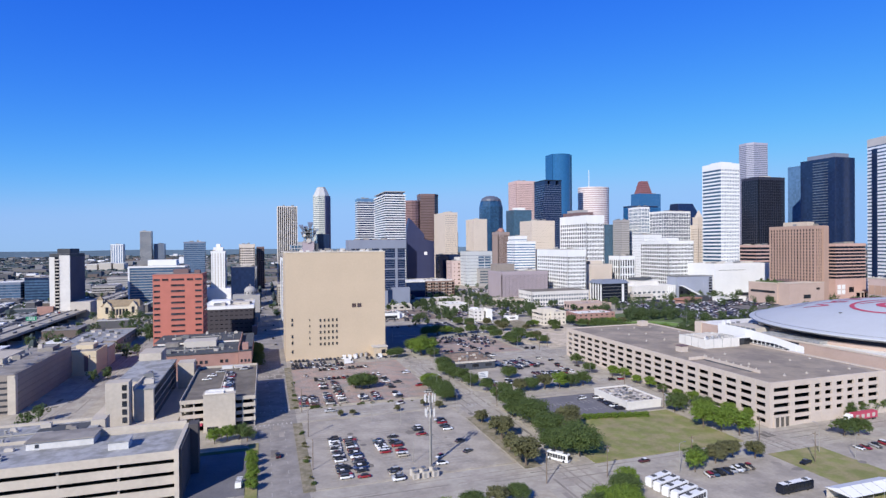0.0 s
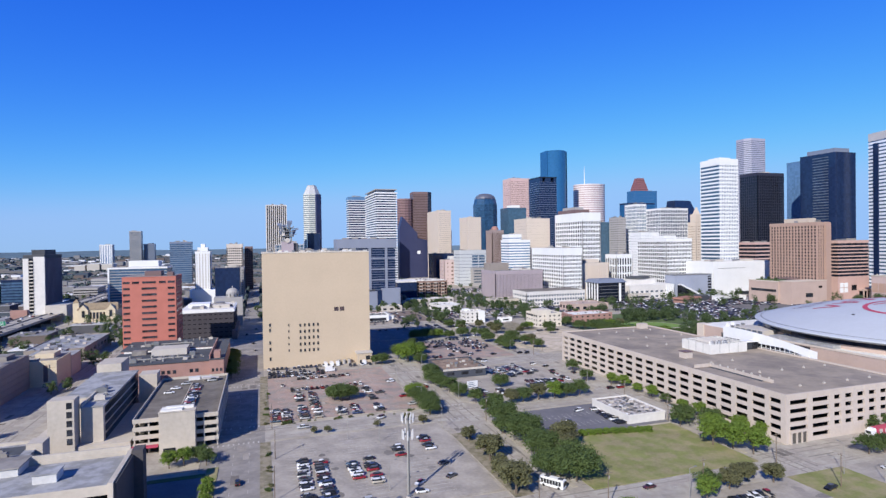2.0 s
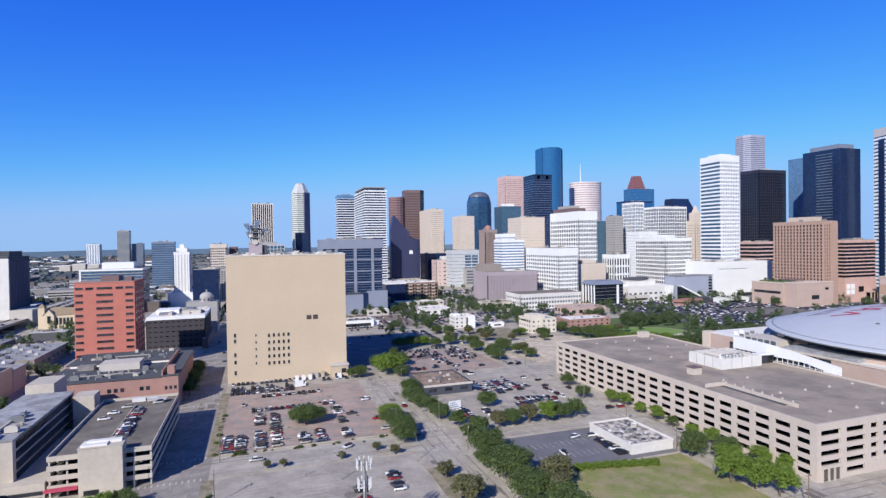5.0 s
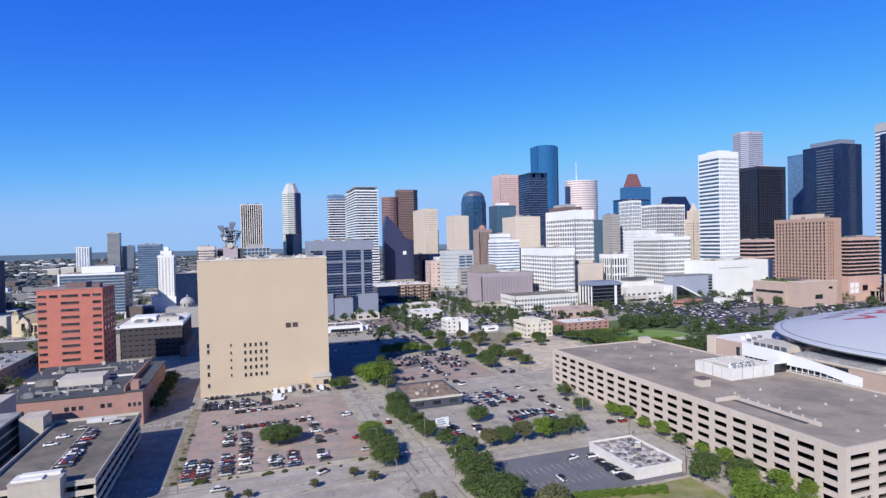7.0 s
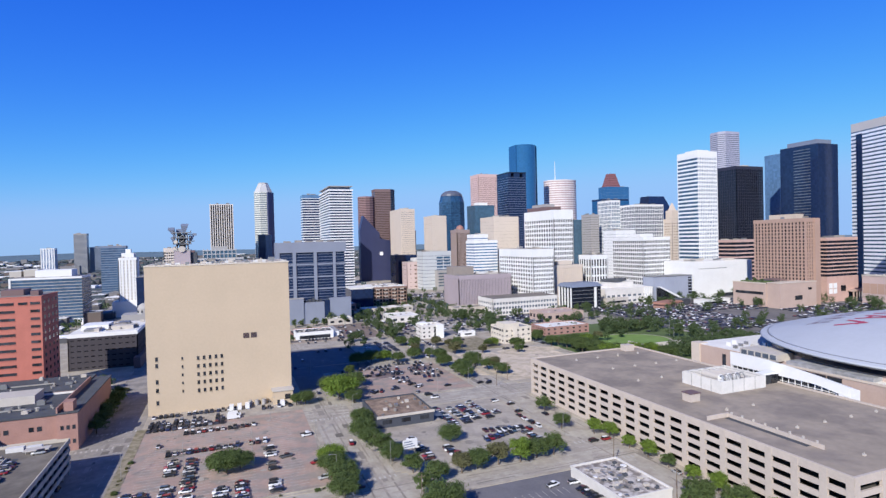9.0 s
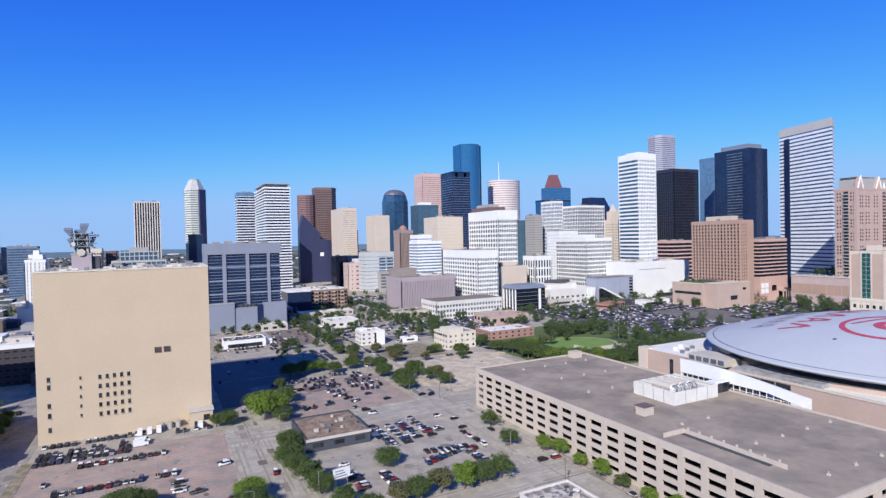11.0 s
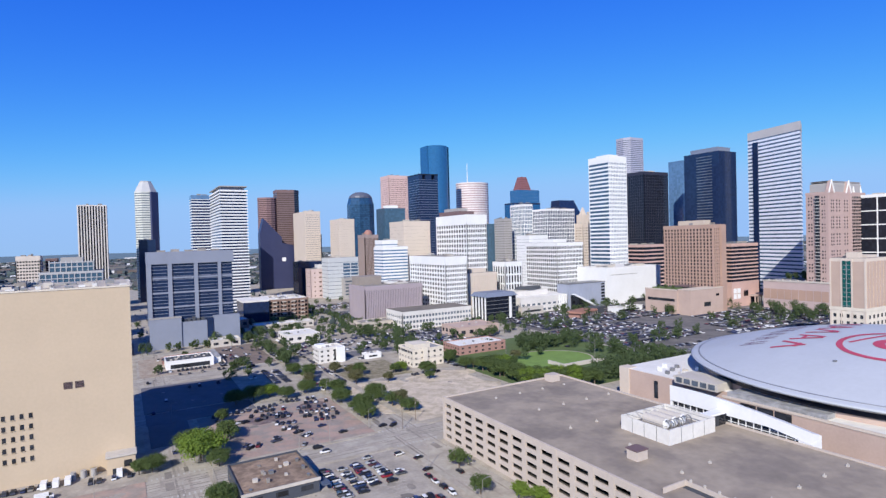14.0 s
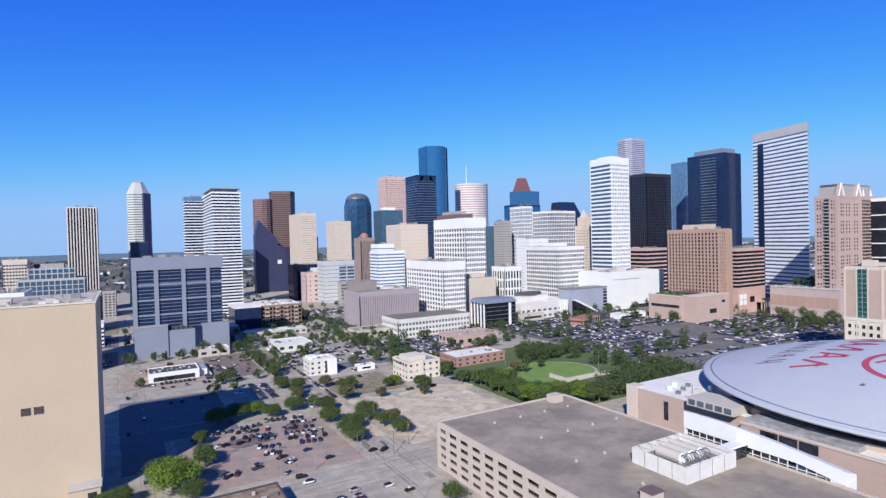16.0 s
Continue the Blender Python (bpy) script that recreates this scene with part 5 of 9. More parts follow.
slab("dirt_lot", 216, 290, 396, 468, DIRT, "bare pale dirt lot", "dirt lot", 0.2)
slab("parking_lot", 116, 240, 96, 168, LOTGREY, "bus parking lot", "parking lot", 0.2)
slab("verge", 186, 212.5, 120, 168, LAWN, "worn grass and dirt verge", "verge", 0.22)
slab("park_ground", 300, 440, 394, 560, GRASSY, "green park lawn with trees", "lawn", 0.21)
slab("parking_lot", 445, 800, 395, 690, material("dark_worn_asphalt", (0.1695, 0.1559, 0.1469), 0.92, vary=0.3, big=0.03, fine=0.5, tint=(0.1243, 0.1164, 0.113)), "vast car park before the towers", "parking lot", 0.21)
slab("parking_lot", 216, 292, 594, 690, LOTGREY, "grey lot among low buildings", "parking lot", 0.2)
slab("parking_lot", 300, 400, 575, 660, ASPHALT, "dark lot beside a school", "parking lot", 0.2)

def lines(name, x0, x1, y0, y1, step, along_x, z, label):
    """Stall lines: short white bars, side by side."""
    s = Shape()
    if along_x:
        y = y0
        while y <= y1:
            s.box(x0, x1, y - 0.07, y + 0.07, z - 0.05, z + 0.01)
            y += step
    else:
        x = x0
        while x <= x1:
            s.box(x - 0.07, x + 0.07, y0, y1, z - 0.05, z + 0.01)
            x += step
    ob = new(name, s.mesh(name, WHITELINE))
    return tagged(ob, label, "road marking", kind="stuff")

for x in (22, 43, 64):
    lines("stall_lines", x, x + 11, 198, 262, 2.7, True, 0.21, "faded white parking stall lines")
for x in (20, 36, 52, 70):
    lines("stall_lines", x, x + 10.5, 298, 386, 2.7, True, 0.18, "faded white parking stall lines")
lines("stall_lines", 130, 165, 240, 245, 2.7, False, 0.22, "white stall lines on dark asphalt")
lines("stall_lines", 130, 165, 252, 257, 2.7, False, 0.22, "white stall lines on dark asphalt")
lines("stall_lines", 150, 155, 300, 362, 2.7, True, 0.21, "faded white parking stall lines")
lines("stall_lines", 168, 178, 300, 362, 2.7, True, 0.21, "faded white parking stall lines")
s = Shape()
for x in (-4.6, 1.4, 7.4):
    for k in range(80):
        s.box(x - 0.07, x + 0.07, 120 + 9 * k, 123 + 9 * k, 0, 0.045)
for x in (97, 102, 107, 196, 202, 208):
    for k in range(70):
        s.box(x - 0.07, x + 0.07, 120 + 9 * k, 123 + 9 * k, 0, 0.045)
for y in (276, 281, 286, 376, 382, 388, 175, 181, 187):
    for k in range(40):
        s.box(-90 + 9 * k, -87 + 9 * k, y - 0.07, y + 0.07, 0, 0.05)
for y in (268.6, 290.2, 369.4, 391.2):
    for x in (-9.5, 91.0, 191.0):
        for k in range(11):
            s.box(x + k * 2, x + k * 2 + 0.6, y, y + 2.2, 0, 0.048)
tagged(new("lane_lines", s.mesh("lane_lines", WHITELINE)), "dashed white lane lines and crossings on streets", "road marking", kind="stuff")

# ---- near buildings on the west side ----
def deck_garage(name, label, x, y, w, d, h, levels, wall_m, roof_m, nx, ny, rail=1.1, drop=0.6):
    """An open parking deck: slabs, rails, columns."""
    t = thing(name, label, "garage", x, y)
    fh = h / levels
    for k in range(levels):
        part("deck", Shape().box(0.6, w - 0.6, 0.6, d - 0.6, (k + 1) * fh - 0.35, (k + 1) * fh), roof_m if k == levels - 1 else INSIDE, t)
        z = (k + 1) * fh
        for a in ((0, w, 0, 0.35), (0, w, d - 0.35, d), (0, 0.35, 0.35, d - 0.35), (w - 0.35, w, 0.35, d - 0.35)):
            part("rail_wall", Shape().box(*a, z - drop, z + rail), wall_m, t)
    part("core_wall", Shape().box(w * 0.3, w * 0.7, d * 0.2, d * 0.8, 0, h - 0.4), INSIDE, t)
    col = Shape().box(-0.3, 0.3, -0.3, 0.3, 0, h - 0.3).mesh("column", wall_m)
    for k in range(nx + 1):
        for yy in (1.3, d - 1.3):
            part("column", col, wall_m, t, at=(0.5 + (w - 1) * k / nx, yy, 0))
    for k in range(1, ny):
        for xx in (1.3, w - 1.3):
            part("column", col, wall_m, t, at=(xx, 0.5 + (d - 1) * k / ny, 0))
    return t

t = deck_garage("parking_deck", "four-level open concrete parking deck with a stair block", -37, 271, 32, 74, 13.2, 4, PALECONC, DECKROOF, 6, 12)
part("stair_block", Shape().box(10.0, 23.4, -3.2, 3, 0, 16.6), PALECONC, t)
part("stair_coping", Shape().box(9.8, 23.6, -3.4, 3.2, 16.6, 16.9), PALECONC, t)
part("stair_roof", Shape().box(10.6, 18.6, -2.4, 2.8, 16.9, 17.5).box(12, 22.6, 0.4, 2.6, 16.9, 17.9), WHITEROOF, t)
part("stair_door", Shape().box(11.5, 16, -3.4, -3.0, 0.6, 2.4), DARKWIN, t)
part("red_awning", Shape().box(-0.4, 9.4, -2.6, -0.2, 3.0, 3.6), REDPAINT, t, "red fabric awning")
part("ramp_divider", Shape().box(15.6, 16.0, 14, 60, 13.2, 14.1), PALECONC, t)
# dark sheet on the deck, painted as the shade down the ramp
part("ramp_opening", Shape().box(16.0, 19.5, 14, 60, 13.1, 13.24), DARKROOF, t, "flat dark sheet for the shade in the ramp opening")
part("rear_stair", Shape().box(13, 18.6, 68, 70.6, 13.2, 14.8).box(19.2, 24, 68.6, 71, 13.2, 14.3), PLANTHOUSE, t)
part("rear_canopy", Shape().box(20, 28, 62, 66, 14.6, 14.9), OFFWHITE, t)
for x in (20.4, 27.6):
    part("canopy_post", Shape().box(x - 0.1, x + 0.1, 63.9, 64.1, 13.2, 14.6), GALV, t)
part("corner_stair", Shape().box(-9.5, -1.2, 64, 74, 0, 19), PALECONC, t)
t = thing("concrete_block_building", "pale concrete building with a stair tower on a podium", "building", -66, 271)
part("stair_tower", Shape().box(0, 9, 0, 7, 0, 24.5), PALECONC, t)
for k in range(5):
    part("window", Shape().box(6.4, 8.2, -0.15, 0.3, 7 + k * 3.5, 9.4 + k * 3.5), DARKWIN, t)
part("front_wing", Shape().box(9.8, 17.7, 5.2, 22, 0, 19.5), PALECONC, t)
part("front_roof", Shape().box(9.5, 18.0, 4.9, 22, 19.5, 20.0), PALEROOF, t)
part("main_block", Shape().box(-1, 17.7, 22.2, 72, 0, 19.5), PALECONC, t)
part("main_roof", Shape().box(-1.4, 18.1, 22.2, 72.4, 19.5, 20.0), PALEROOF, t)
part("roof_step", Shape().box(9.6, 10.4, 5, 40, 20.0, 21.2), PALECONC, t)
for k in range(4):
    part("window_band", Shape().box(17.5, 17.95, 8, 70, 5.0 + k * 3.7, 7.7 + k * 3.7), DARKWIN, t)
part("rear_block", Shape().box(-1, 10, 72.6, 90, 0, 24), PALECONC, t)
part("podium", Shape().box(-10, 28, 1, 62, 0, 5.5), PALECONC, t)
part("podium_slot", Shape().box(9.2, 27.4, 0.7, 1.2, 1.6, 2.8), DARKWIN, t)
part("court_wall", Shape().box(-26, -10.2, 10, 10.8, 0, 4.5), PALECONC, t)
part("court_wall", Shape().box(-10.8, -10.2, 10.8, 60, 0, 4.0), PALECONC, t)
# brick wing with long dark roof
t = thing("brick_building", "low pale brick building with dark flat roofs", "building", -72, 378)
part("wall", Shape().box(0, 55, 0, 40, 0, 15.5), BRICKPINK, t)
part("roof", Shape().box(-0.4, 55.4, -0.4, 40.4, 15.5, 16.1), DARKROOF, t)
part("east_wing", Shape().box(55.2, 63, -3, 70, 0, 16.5), BRICKPINK, t)
part("east_roof", Shape().box(54.8, 63.4, -3.4, 70.4, 16.5, 17.0), DARKROOF, t)
part("north_wing", Shape().box(0, 55, 40.4, 76, 0, 17), BRICKPINK, t)
part("north_roof", Shape().box(-0.4, 55, 40.4, 76.4, 17, 17.5), DARKROOF, t)
part("roof_house", Shape().box(20, 40, 24, 38, 16.1, 20), OFFWHITE, t)
part("roof_house", Shape().box(8, 16, 30, 36, 16.1, 18.5), GREYROOF, t)
part("roof_strip", Shape().box(2, 54, 39, 40, 16.1, 16.9), WHITEROOF, t)
for z in (4.2, 10.4):
    for x in (6, 9, 12, 30, 33, 36, 45, 48):
        part("window", Shape().box(x - 0.9, x + 0.9, -0.12, 0.3, z - 1.0, z + 1.0), DARKWIN, t)
    for k in range(3):
        part("window", Shape().box(56.5 + k * 2.2, 57.7 + k * 2.2, -3.15, -2.8, z - 0.9, z + 0.9), DARKWIN, t)
part("corner_parapet", Shape().box(55.0, 55.6, -3.2, 60, 17.0, 19.4), BRICKPINK, t)
part("corner_turret", Shape().box(57.4, 61, -1, 5, 17, 21), BRICKPINK, t)
for k in range(5):
    part("roof_duct", Shape().box(4 + k * 9, 7 + k * 9, 8 + (k % 2) * 7, 10 + (k % 2) * 7, 16.1, 17.2), STEEL, t)
part("base_band", Shape().box(24, 55.1, -0.25, 0.1, 0, 5.2), OFFWHITE, t)
part("gate", Shape().box(40, 43, -0.2, 0.2, 0.2, 4), DARKWIN, t)
# orange brick tower
t = thing("brick_tower", "orange-red brick hospital tower with window strips", "tower", -82.3, 473)
BW, BD, BH = 35.3, 33.0, 61.3
part("wall", Shape().box(0, BW, 0, BD, 0, BH), BRICK, t)
part("coping", Shape().box(-0.2, BW + 0.2, -0.2, BD + 0.2, BH, BH + 0.5), BRICK, t)
part("roof", Shape().box(0.8, BW - 0.8, 0.8, BD - 0.8, BH + 0.5, BH + 0.6), GREYROOF, t)
part("plant_room", Shape().box(13, 24, 10, 24, BH + 0.5, BH + 4), BROWNSTONE, t)
part("plant_room", Shape().box(29, 33, 4, 12, BH + 0.5, BH + 3.4), BROWNSTONE, t)
for k in range(12):
    z = 8.0 + k * 4.45
    for a, b in (((12.6, 22.4), (0.6, 5.0), (29.8, 34.4)) if k < 11 else ((0.6, 5.0), (6.5, 11), (13, 22), (24, 28.5), (29.8, 34.6))):
        part("window", Shape().box(a, b, -0.1, 0.4, z, z + 1.55), DARKWIN, t)
        part("window_sill", Shape().box(a - 0.1, b + 0.1, -0.25, 0.05, z - 0.2, z), BRICK, t)
    for a in (4, 12, 20, 27):
        part("side_window", Shape().box(BW - 0.4, BW + 0.1, a, a + 2.6, z, z + 2.2), DARKWIN, t)
# front garage with bands
t = deck_garage("banded_garage", "long pale banded garage with a stained roof deck", -112, 198, 84, 27, 16, 4, PALECONC, PALEROOF, 5, 3, rail=1.0, drop=1.75)
part("roof_house", Shape().box(36, 55.6, 18.6, 28.6, 16, 18.3), PLANTHOUSE, t, "off-white rendered roof house")
part("roof_house_top", Shape().box(35.6, 56.0, 18.2, 29.0, 18.3, 18.7), GREYROOF, t)
part("roof_house_window", Shape().box(38.6, 39.6, 18.4, 18.8, 16.6, 17.8), DARKWIN, t)
part("roof_house", Shape().box(62, 68, 9.8, 15.6, 16, 18.5), PLANTHOUSE, t, "off-white rendered roof house")
part("roof_house_top", Shape().box(61.7, 68.3, 9.5, 15.9, 18.5, 18.8), PALEROOF, t)
part("rear_parapet", Shape().box(40, 83.6, 27.1, 27.9, 14, 18.6), PALECONC, t)
part("stair_wall", Shape().box(83.2, 84.6, -0.5, 27.5, 0, 17.6), PALECONC, t)
# panel and shaft coloured dark for the shaded side of the garage
part("end_cladding", Shape().box(84.7, 85.3, 0.4, 26.8, 0, 17.2), SHADECLAD, t, "end panel with the wall's shade put in its colour")
part("end_stair", Shape().box(84.7, 88.0, 22.5, 27.6, 0, 18.4), SHADECLAD, t, "stair shaft with shade put in its colour")
for k in range(5):
    part("roof_unit", Shape().box(16 + k * 3.6, 17.8 + k * 3.6, 8 + (k * 5) % 9, 9.6 + (k * 5) % 9, 16, 17 + 0.2 * (k % 3)), STEEL if k % 2 else OFFWHITE, t)
# planted court beside the garage
# court toned dark so its colour strengthens the shadow of the garage
slab("paving", -26.6, -7.6, 196, 238, ASPHALT, "dark asphalt court by the street, its colour deepening the garage's shadow", "courtyard", 0.24)
slab("verge", -7.4, -3.4, 192, 246, LAWN, "narrow dry grass verge along the street", "verge", 0.26)
slab("verge", -26.6, -7.6, 238.2, 241.2, GRASSY, "dark green planted strip at the head of the court", "verge", 0.3)
t = thing("parked_van", "white van with roof slats parked in the court", "van", -9.4, 203.6, 0.24, 84)
part("body", Shape().box(-2.6, 2.6, -1.0, 1.0, 0.5, 2.4), WHITE, t)
part("windscreen", Shape().box(2.55, 2.66, -0.85, 0.85, 1.5, 2.2), CARGLASS, t)
for k in range(4):
    part("roof_slat", Shape().box(-2.2 + k * 1.2, -1.9 + k * 1.2, -0.95, 0.95, 2.42, 2.5), DARKROOF, t)
for a_ in (-1.6, 1.6):
    for b_ in (-0.95, 0.95):
        part("wheel", Shape().tube((a_, b_ - 0.1, 0.36), (a_, b_ + 0.1, 0.36), 0.36, n=10), RUBBER, t)
t = thing("low_annex", "low pale annex with a slotted roof line", "building", -112, 232)
part("wall", Shape().box(0, 48, 0, 28, 0, 12), PALECONC, t)
part("roof", Shape().box(-0.4, 48.4, -0.4, 28.4, 12, 12.6), PALEROOF, t)
part("slot", Shape().box(2, 46, -0.2, 0.3, 7, 9), DARKWIN, t)
part("roof_box", Shape().box(6, 14, 6, 12, 12.6, 15), OFFWHITE, t)
part("coping", Shape().box(-0.4, 48.4, 27.4, 28.4, 12.6, 13.6), PALECONC, t)
# thin plate on the closed roof; shaft shade is put in its colour
part("light_shaft", Shape().box(28, 45, 16, 25, 12.62, 12.7), DARKROOF, t, "flat dark sheet for the shade in a light shaft")
part("stair_head", Shape().box(45.5, 50.5, 20, 27, 0, 14.6), PALECONC, t)
part("porch", Shape().box(48.6, 56, 6, 18, 0, 5.2), BRICKPINK, t, "pinkish brick porch")
# dark-sided long building
t = tower("clinic_building", "long brown-grey concrete clinic with a blank side and grey roof", -166, 329, 46, 84, 20, CLINIC, DARKWIN, 6, 0, 0, 0.6, 0, 0.3, cap=2.2, category="building")
part("side_wall", Shape().box(45.9, 46.6, 2.4, 84.2, 0, 19), CLINIC, t, "plain dark concrete side wall")
for k in range(5):
    part("wall_rib", Shape().box(46.6, 46.9, 2.6, 84, 2.8 + k * 3.3, 3.6 + k * 3.3), CLINIC, t)
part("corner_pier", Shape().box(43.4, 46.8, -0.6, 2.3, 0, 19.6), PALECONC, t)
part("roof_house", Shape().box(14, 30, 30, 60, 20, 23), PALECONC, t)
part("roof_house", Shape().box(34, 42, 66, 78, 20, 22.5), GREYROOF, t)
t = tower("cream_building", "cream block with a dark vertical slot", -124.5, 414.6, 18.6, 26, 15.6, YELLOWSTONE, YELLOWSTONE, 3, 0, 0, 0.97, 0, 0.15, cap=2, category="building")
part("slot", Shape().box(11.8, 14.2, -0.35, 0.3, 1.2, 12.8), BROWNSTONE, t, "dark glazed slot")
part("slot_frame", Shape().box(11.2, 11.7, -0.7, 0.3, 0.6, 13.4).box(14.3, 14.8, -0.7, 0.3, 0.6, 13.4), YELLOWSTONE, t)
part("base_wall", Shape().box(9, 19.6, -1.8, -0.4, 0, 2.6), YELLOWSTONE, t)
part("roof_house", Shape().box(5, 15, 8, 20, 15, 18.6), YELLOWSTONE, t)
part("roof_house", Shape().box(2, 8, 2.5, 6.5, 15, 16.4), PALECONC, t)
part("rear_wing", Shape().box(0.6, 19, 26.3, 46, 0, 13), PALECONC, t)
part("rear_roof", Shape().box(0.2, 19.4, 26.3, 46.4, 13, 13.5), PALEROOF, t)
t = tower("white_roofed_building", "dark block under a bright white roof", -55, 560, 44, 62, 26.5, material("charcoal_wall", (0.052, 0.046, 0.054), 0.85), HOLE, 6, 10, 14, 0.8, 0.4, 0.3, cap=2.5, cap_m=WHITE, roof_m=WHITEROOF, category="building")
d_ = thing("domed_building", "grey stone building with a small round dome", "building", -34, 640)
part("wall", Shape().box(0, 28, 0, 20, 0, 30), GREYSTONE, d_)
part("dome_drum", Shape().cyl(18, 6, 6.2, 30, 34, 20), GREYSTONE, d_)
for k in range(10):
    part("drum_window", Shape().box(17.6 + 6.2 * math.cos(k * 0.628), 18.4 + 6.2 * math.cos(k * 0.628), 5.6 + 6.2 * math.sin(k * 0.628), 6.4 + 6.2 * math.sin(k * 0.628), 31, 33.2), DARKWIN, d_)
s = Shape()
for k in range(5):
    a, b = math.pi / 2 * k / 5, math.pi / 2 * (k + 1) / 5
    s.cyl(18, 6, 6.4 * math.cos(a), 34 + 5.4 * math.sin(a), 34 + 5.4 * math.sin(b), 20, max(6.4 * math.cos(b), 0.2))
part("dome", s, GREYSTONE, d_, "round grey dome")
part("finial", Shape().cyl(18, 6, 0.6, 39.4, 41.5, 8), GREYSTONE, d_)
part("roof_house", Shape().box(4, 22, 20, 40, 26.6, 30), WHITE, t)
part("roof_house", Shape().box(25, 40, 12, 22, 26.6, 29.4), OFFWHITE, t)
part("podium", Shape().box(42.5, 47, -10, 60, 0, 8), BROWNSTONE, t)
# church
t = thing("church", "sandstone church with gabled bays and a worn brown roof", "church", -182, 735)
roof_m = material("worn_shingle", (0.26, 0.2, 0.13), 0.9, vary=0.25, big=0.3, fine=1)
part("wall", Shape().box(0, 40, 0, 22, 0, 14), YELLOWSTONE, t)
part("roof", Shape().add([(-0.6, -0.6, 14), (40.6, -0.6, 14), (40.6, 22.6, 14), (-0.6, 22.6, 14), (2, 11, 21), (38, 11, 21)], [(0, 1, 5, 4), (2, 3, 4, 5), (0, 4, 3), (1, 2, 5), (3, 2, 1, 0)]), roof_m, t)
for x in (2, 29):
    part("gable_bay", Shape().add([(x, -2.5, 0), (x + 9, -2.5, 0), (x + 9, -2.5, 14), (x + 4.5, -2.5, 20), (x, -2.5, 14), (x, 4, 0), (x + 9, 4, 0), (x + 9, 4, 14), (x + 4.5, 4, 20), (x, 4, 14)],
                                  [(0, 1, 2, 3, 4), (9, 8, 7, 6, 5), (0, 5, 6, 1), (1, 6, 7, 2), (2, 7, 8, 3), (3, 8, 9, 4), (4, 9, 5, 0)]), YELLOWSTONE, t, "sandstone gabled bay")
    part("gable_window", Shape().box(x + 3, x + 6, -2.7, -2.3, 6, 13.5), DARKWIN, t)
part("tower", Shape().box(-5, 1, 3, 9, 0, 22), YELLOWSTONE, t)
part("tower_roof", Shape().prism([(-5.4, 2.6), (1.4, 2.6), (1.4, 9.4), (-5.4, 9.4)], 22, 26, 0.1), roof_m, t)
for k in range(5):
    part("window", Shape().box(12.4 + k * 3.3, 14.2 + k * 3.3, -0.15, 0.3, 4, 11), DARKWIN, t)
    part("buttress", Shape().box(11.2 + k * 3.3, 11.9 + k * 3.3, -1.0, 0.1, 0, 11.5), YELLOWSTONE, t)

# plant, ducts and vents on the near roofs
UNIT = [Shape().box(-0.9, 0.9, -0.7, 0.7, 0, 1.3).box(-0.6, 0.6, -0.5, 0.5, 1.3, 1.5).mesh("roof_unit", m_) for m_ in (OFFWHITE, STEEL, GREYROOF)]
VENT = Shape().cyl(0, 0, 0.3, 0, 0.9, 8).cyl(0, 0, 0.5, 0.9, 1.2, 8, 0.2).mesh("roof_vent", GALV)
crng = random.Random(77)
def clutter(name, x0, x1, y0, y1, z, n):
    t = thing("rooftop_plant", "scattered grey plant units and vents on a flat roof", "roof plant", 0, 0, z)
    for k in range(n):
        big = crng.random() < 0.55
        ob = part("roof_unit" if big else "roof_vent", crng.choice(UNIT) if big else VENT, None, t, at=(crng.uniform(x0, x1), crng.uniform(y0, y1), 0))
        ob.rotation_euler = (0, 0, crng.choice((0, 1.57, 0.05)))
        k_ = crng.uniform(0.7, 1.7)
        ob.scale = (k_ * crng.uniform(0.8, 1.8), k_, k_ * crng.uniform(0.7, 1.1))
    part("duct", Shape().box(x0 + (x1 - x0) * 0.2, x0 + (x1 - x0) * 0.75, (y0 + y1) / 2, (y0 + y1) / 2 + 0.6, 0.2, 0.8), GALV, t)
    return t
clutter("brick", -69, -20, 381, 400, 16.1, 22)
clutter("brick", -69, -20, 421, 450, 17.5, 22)
clutter("clinic", -161, -124, 312, 390, 24.1, 30)
clutter("annex", -108, -68, 236, 256, 12.6, 12)
clutter("concrete", -56, -50, 282, 305, 20.2, 6)
clutter("garage front", -105, -80, 202, 220, 16.1, 8)
clutter("white roof", -48, -14, 566, 615, 26.8, 24)
clutter("tan", 18, 80, 418, 462, 78.7, 24)

# ---- freeway ----
f = thing("elevated_freeway", "pale concrete elevated freeway with barriers", "freeway", -236, 430)
part("deck", Shape().box(0, 31, 0, 900, 6.6, 8.0), ROADWAY, f)
for x in (0, 15.2, 30.6):
    part("barrier", Shape().box(x, x + 0.4, 0, 900, 8.0, 9.0), CONCRETE, f)
for k in range(30):
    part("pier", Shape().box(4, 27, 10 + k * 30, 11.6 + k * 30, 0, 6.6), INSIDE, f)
t = thing("road_sign", "green overhead freeway sign", "sign", -214, 640, 8)
part("panel", Shape().box(-9, 0, 0, 0.3, 4, 8), material("sign_green", (0.0158, 0.198, 0.107), 0.6), t)
for k in range(3):
    part("text_bar", Shape().box(-8 + k * 0.6, -1.5, -0.08, 0.02, 5 + k * 0.9, 5.3 + k * 0.9), WHITE, t)
part("post", Shape().box(0, 0.5, 0, 0.5, 0, 8), STEEL, t)

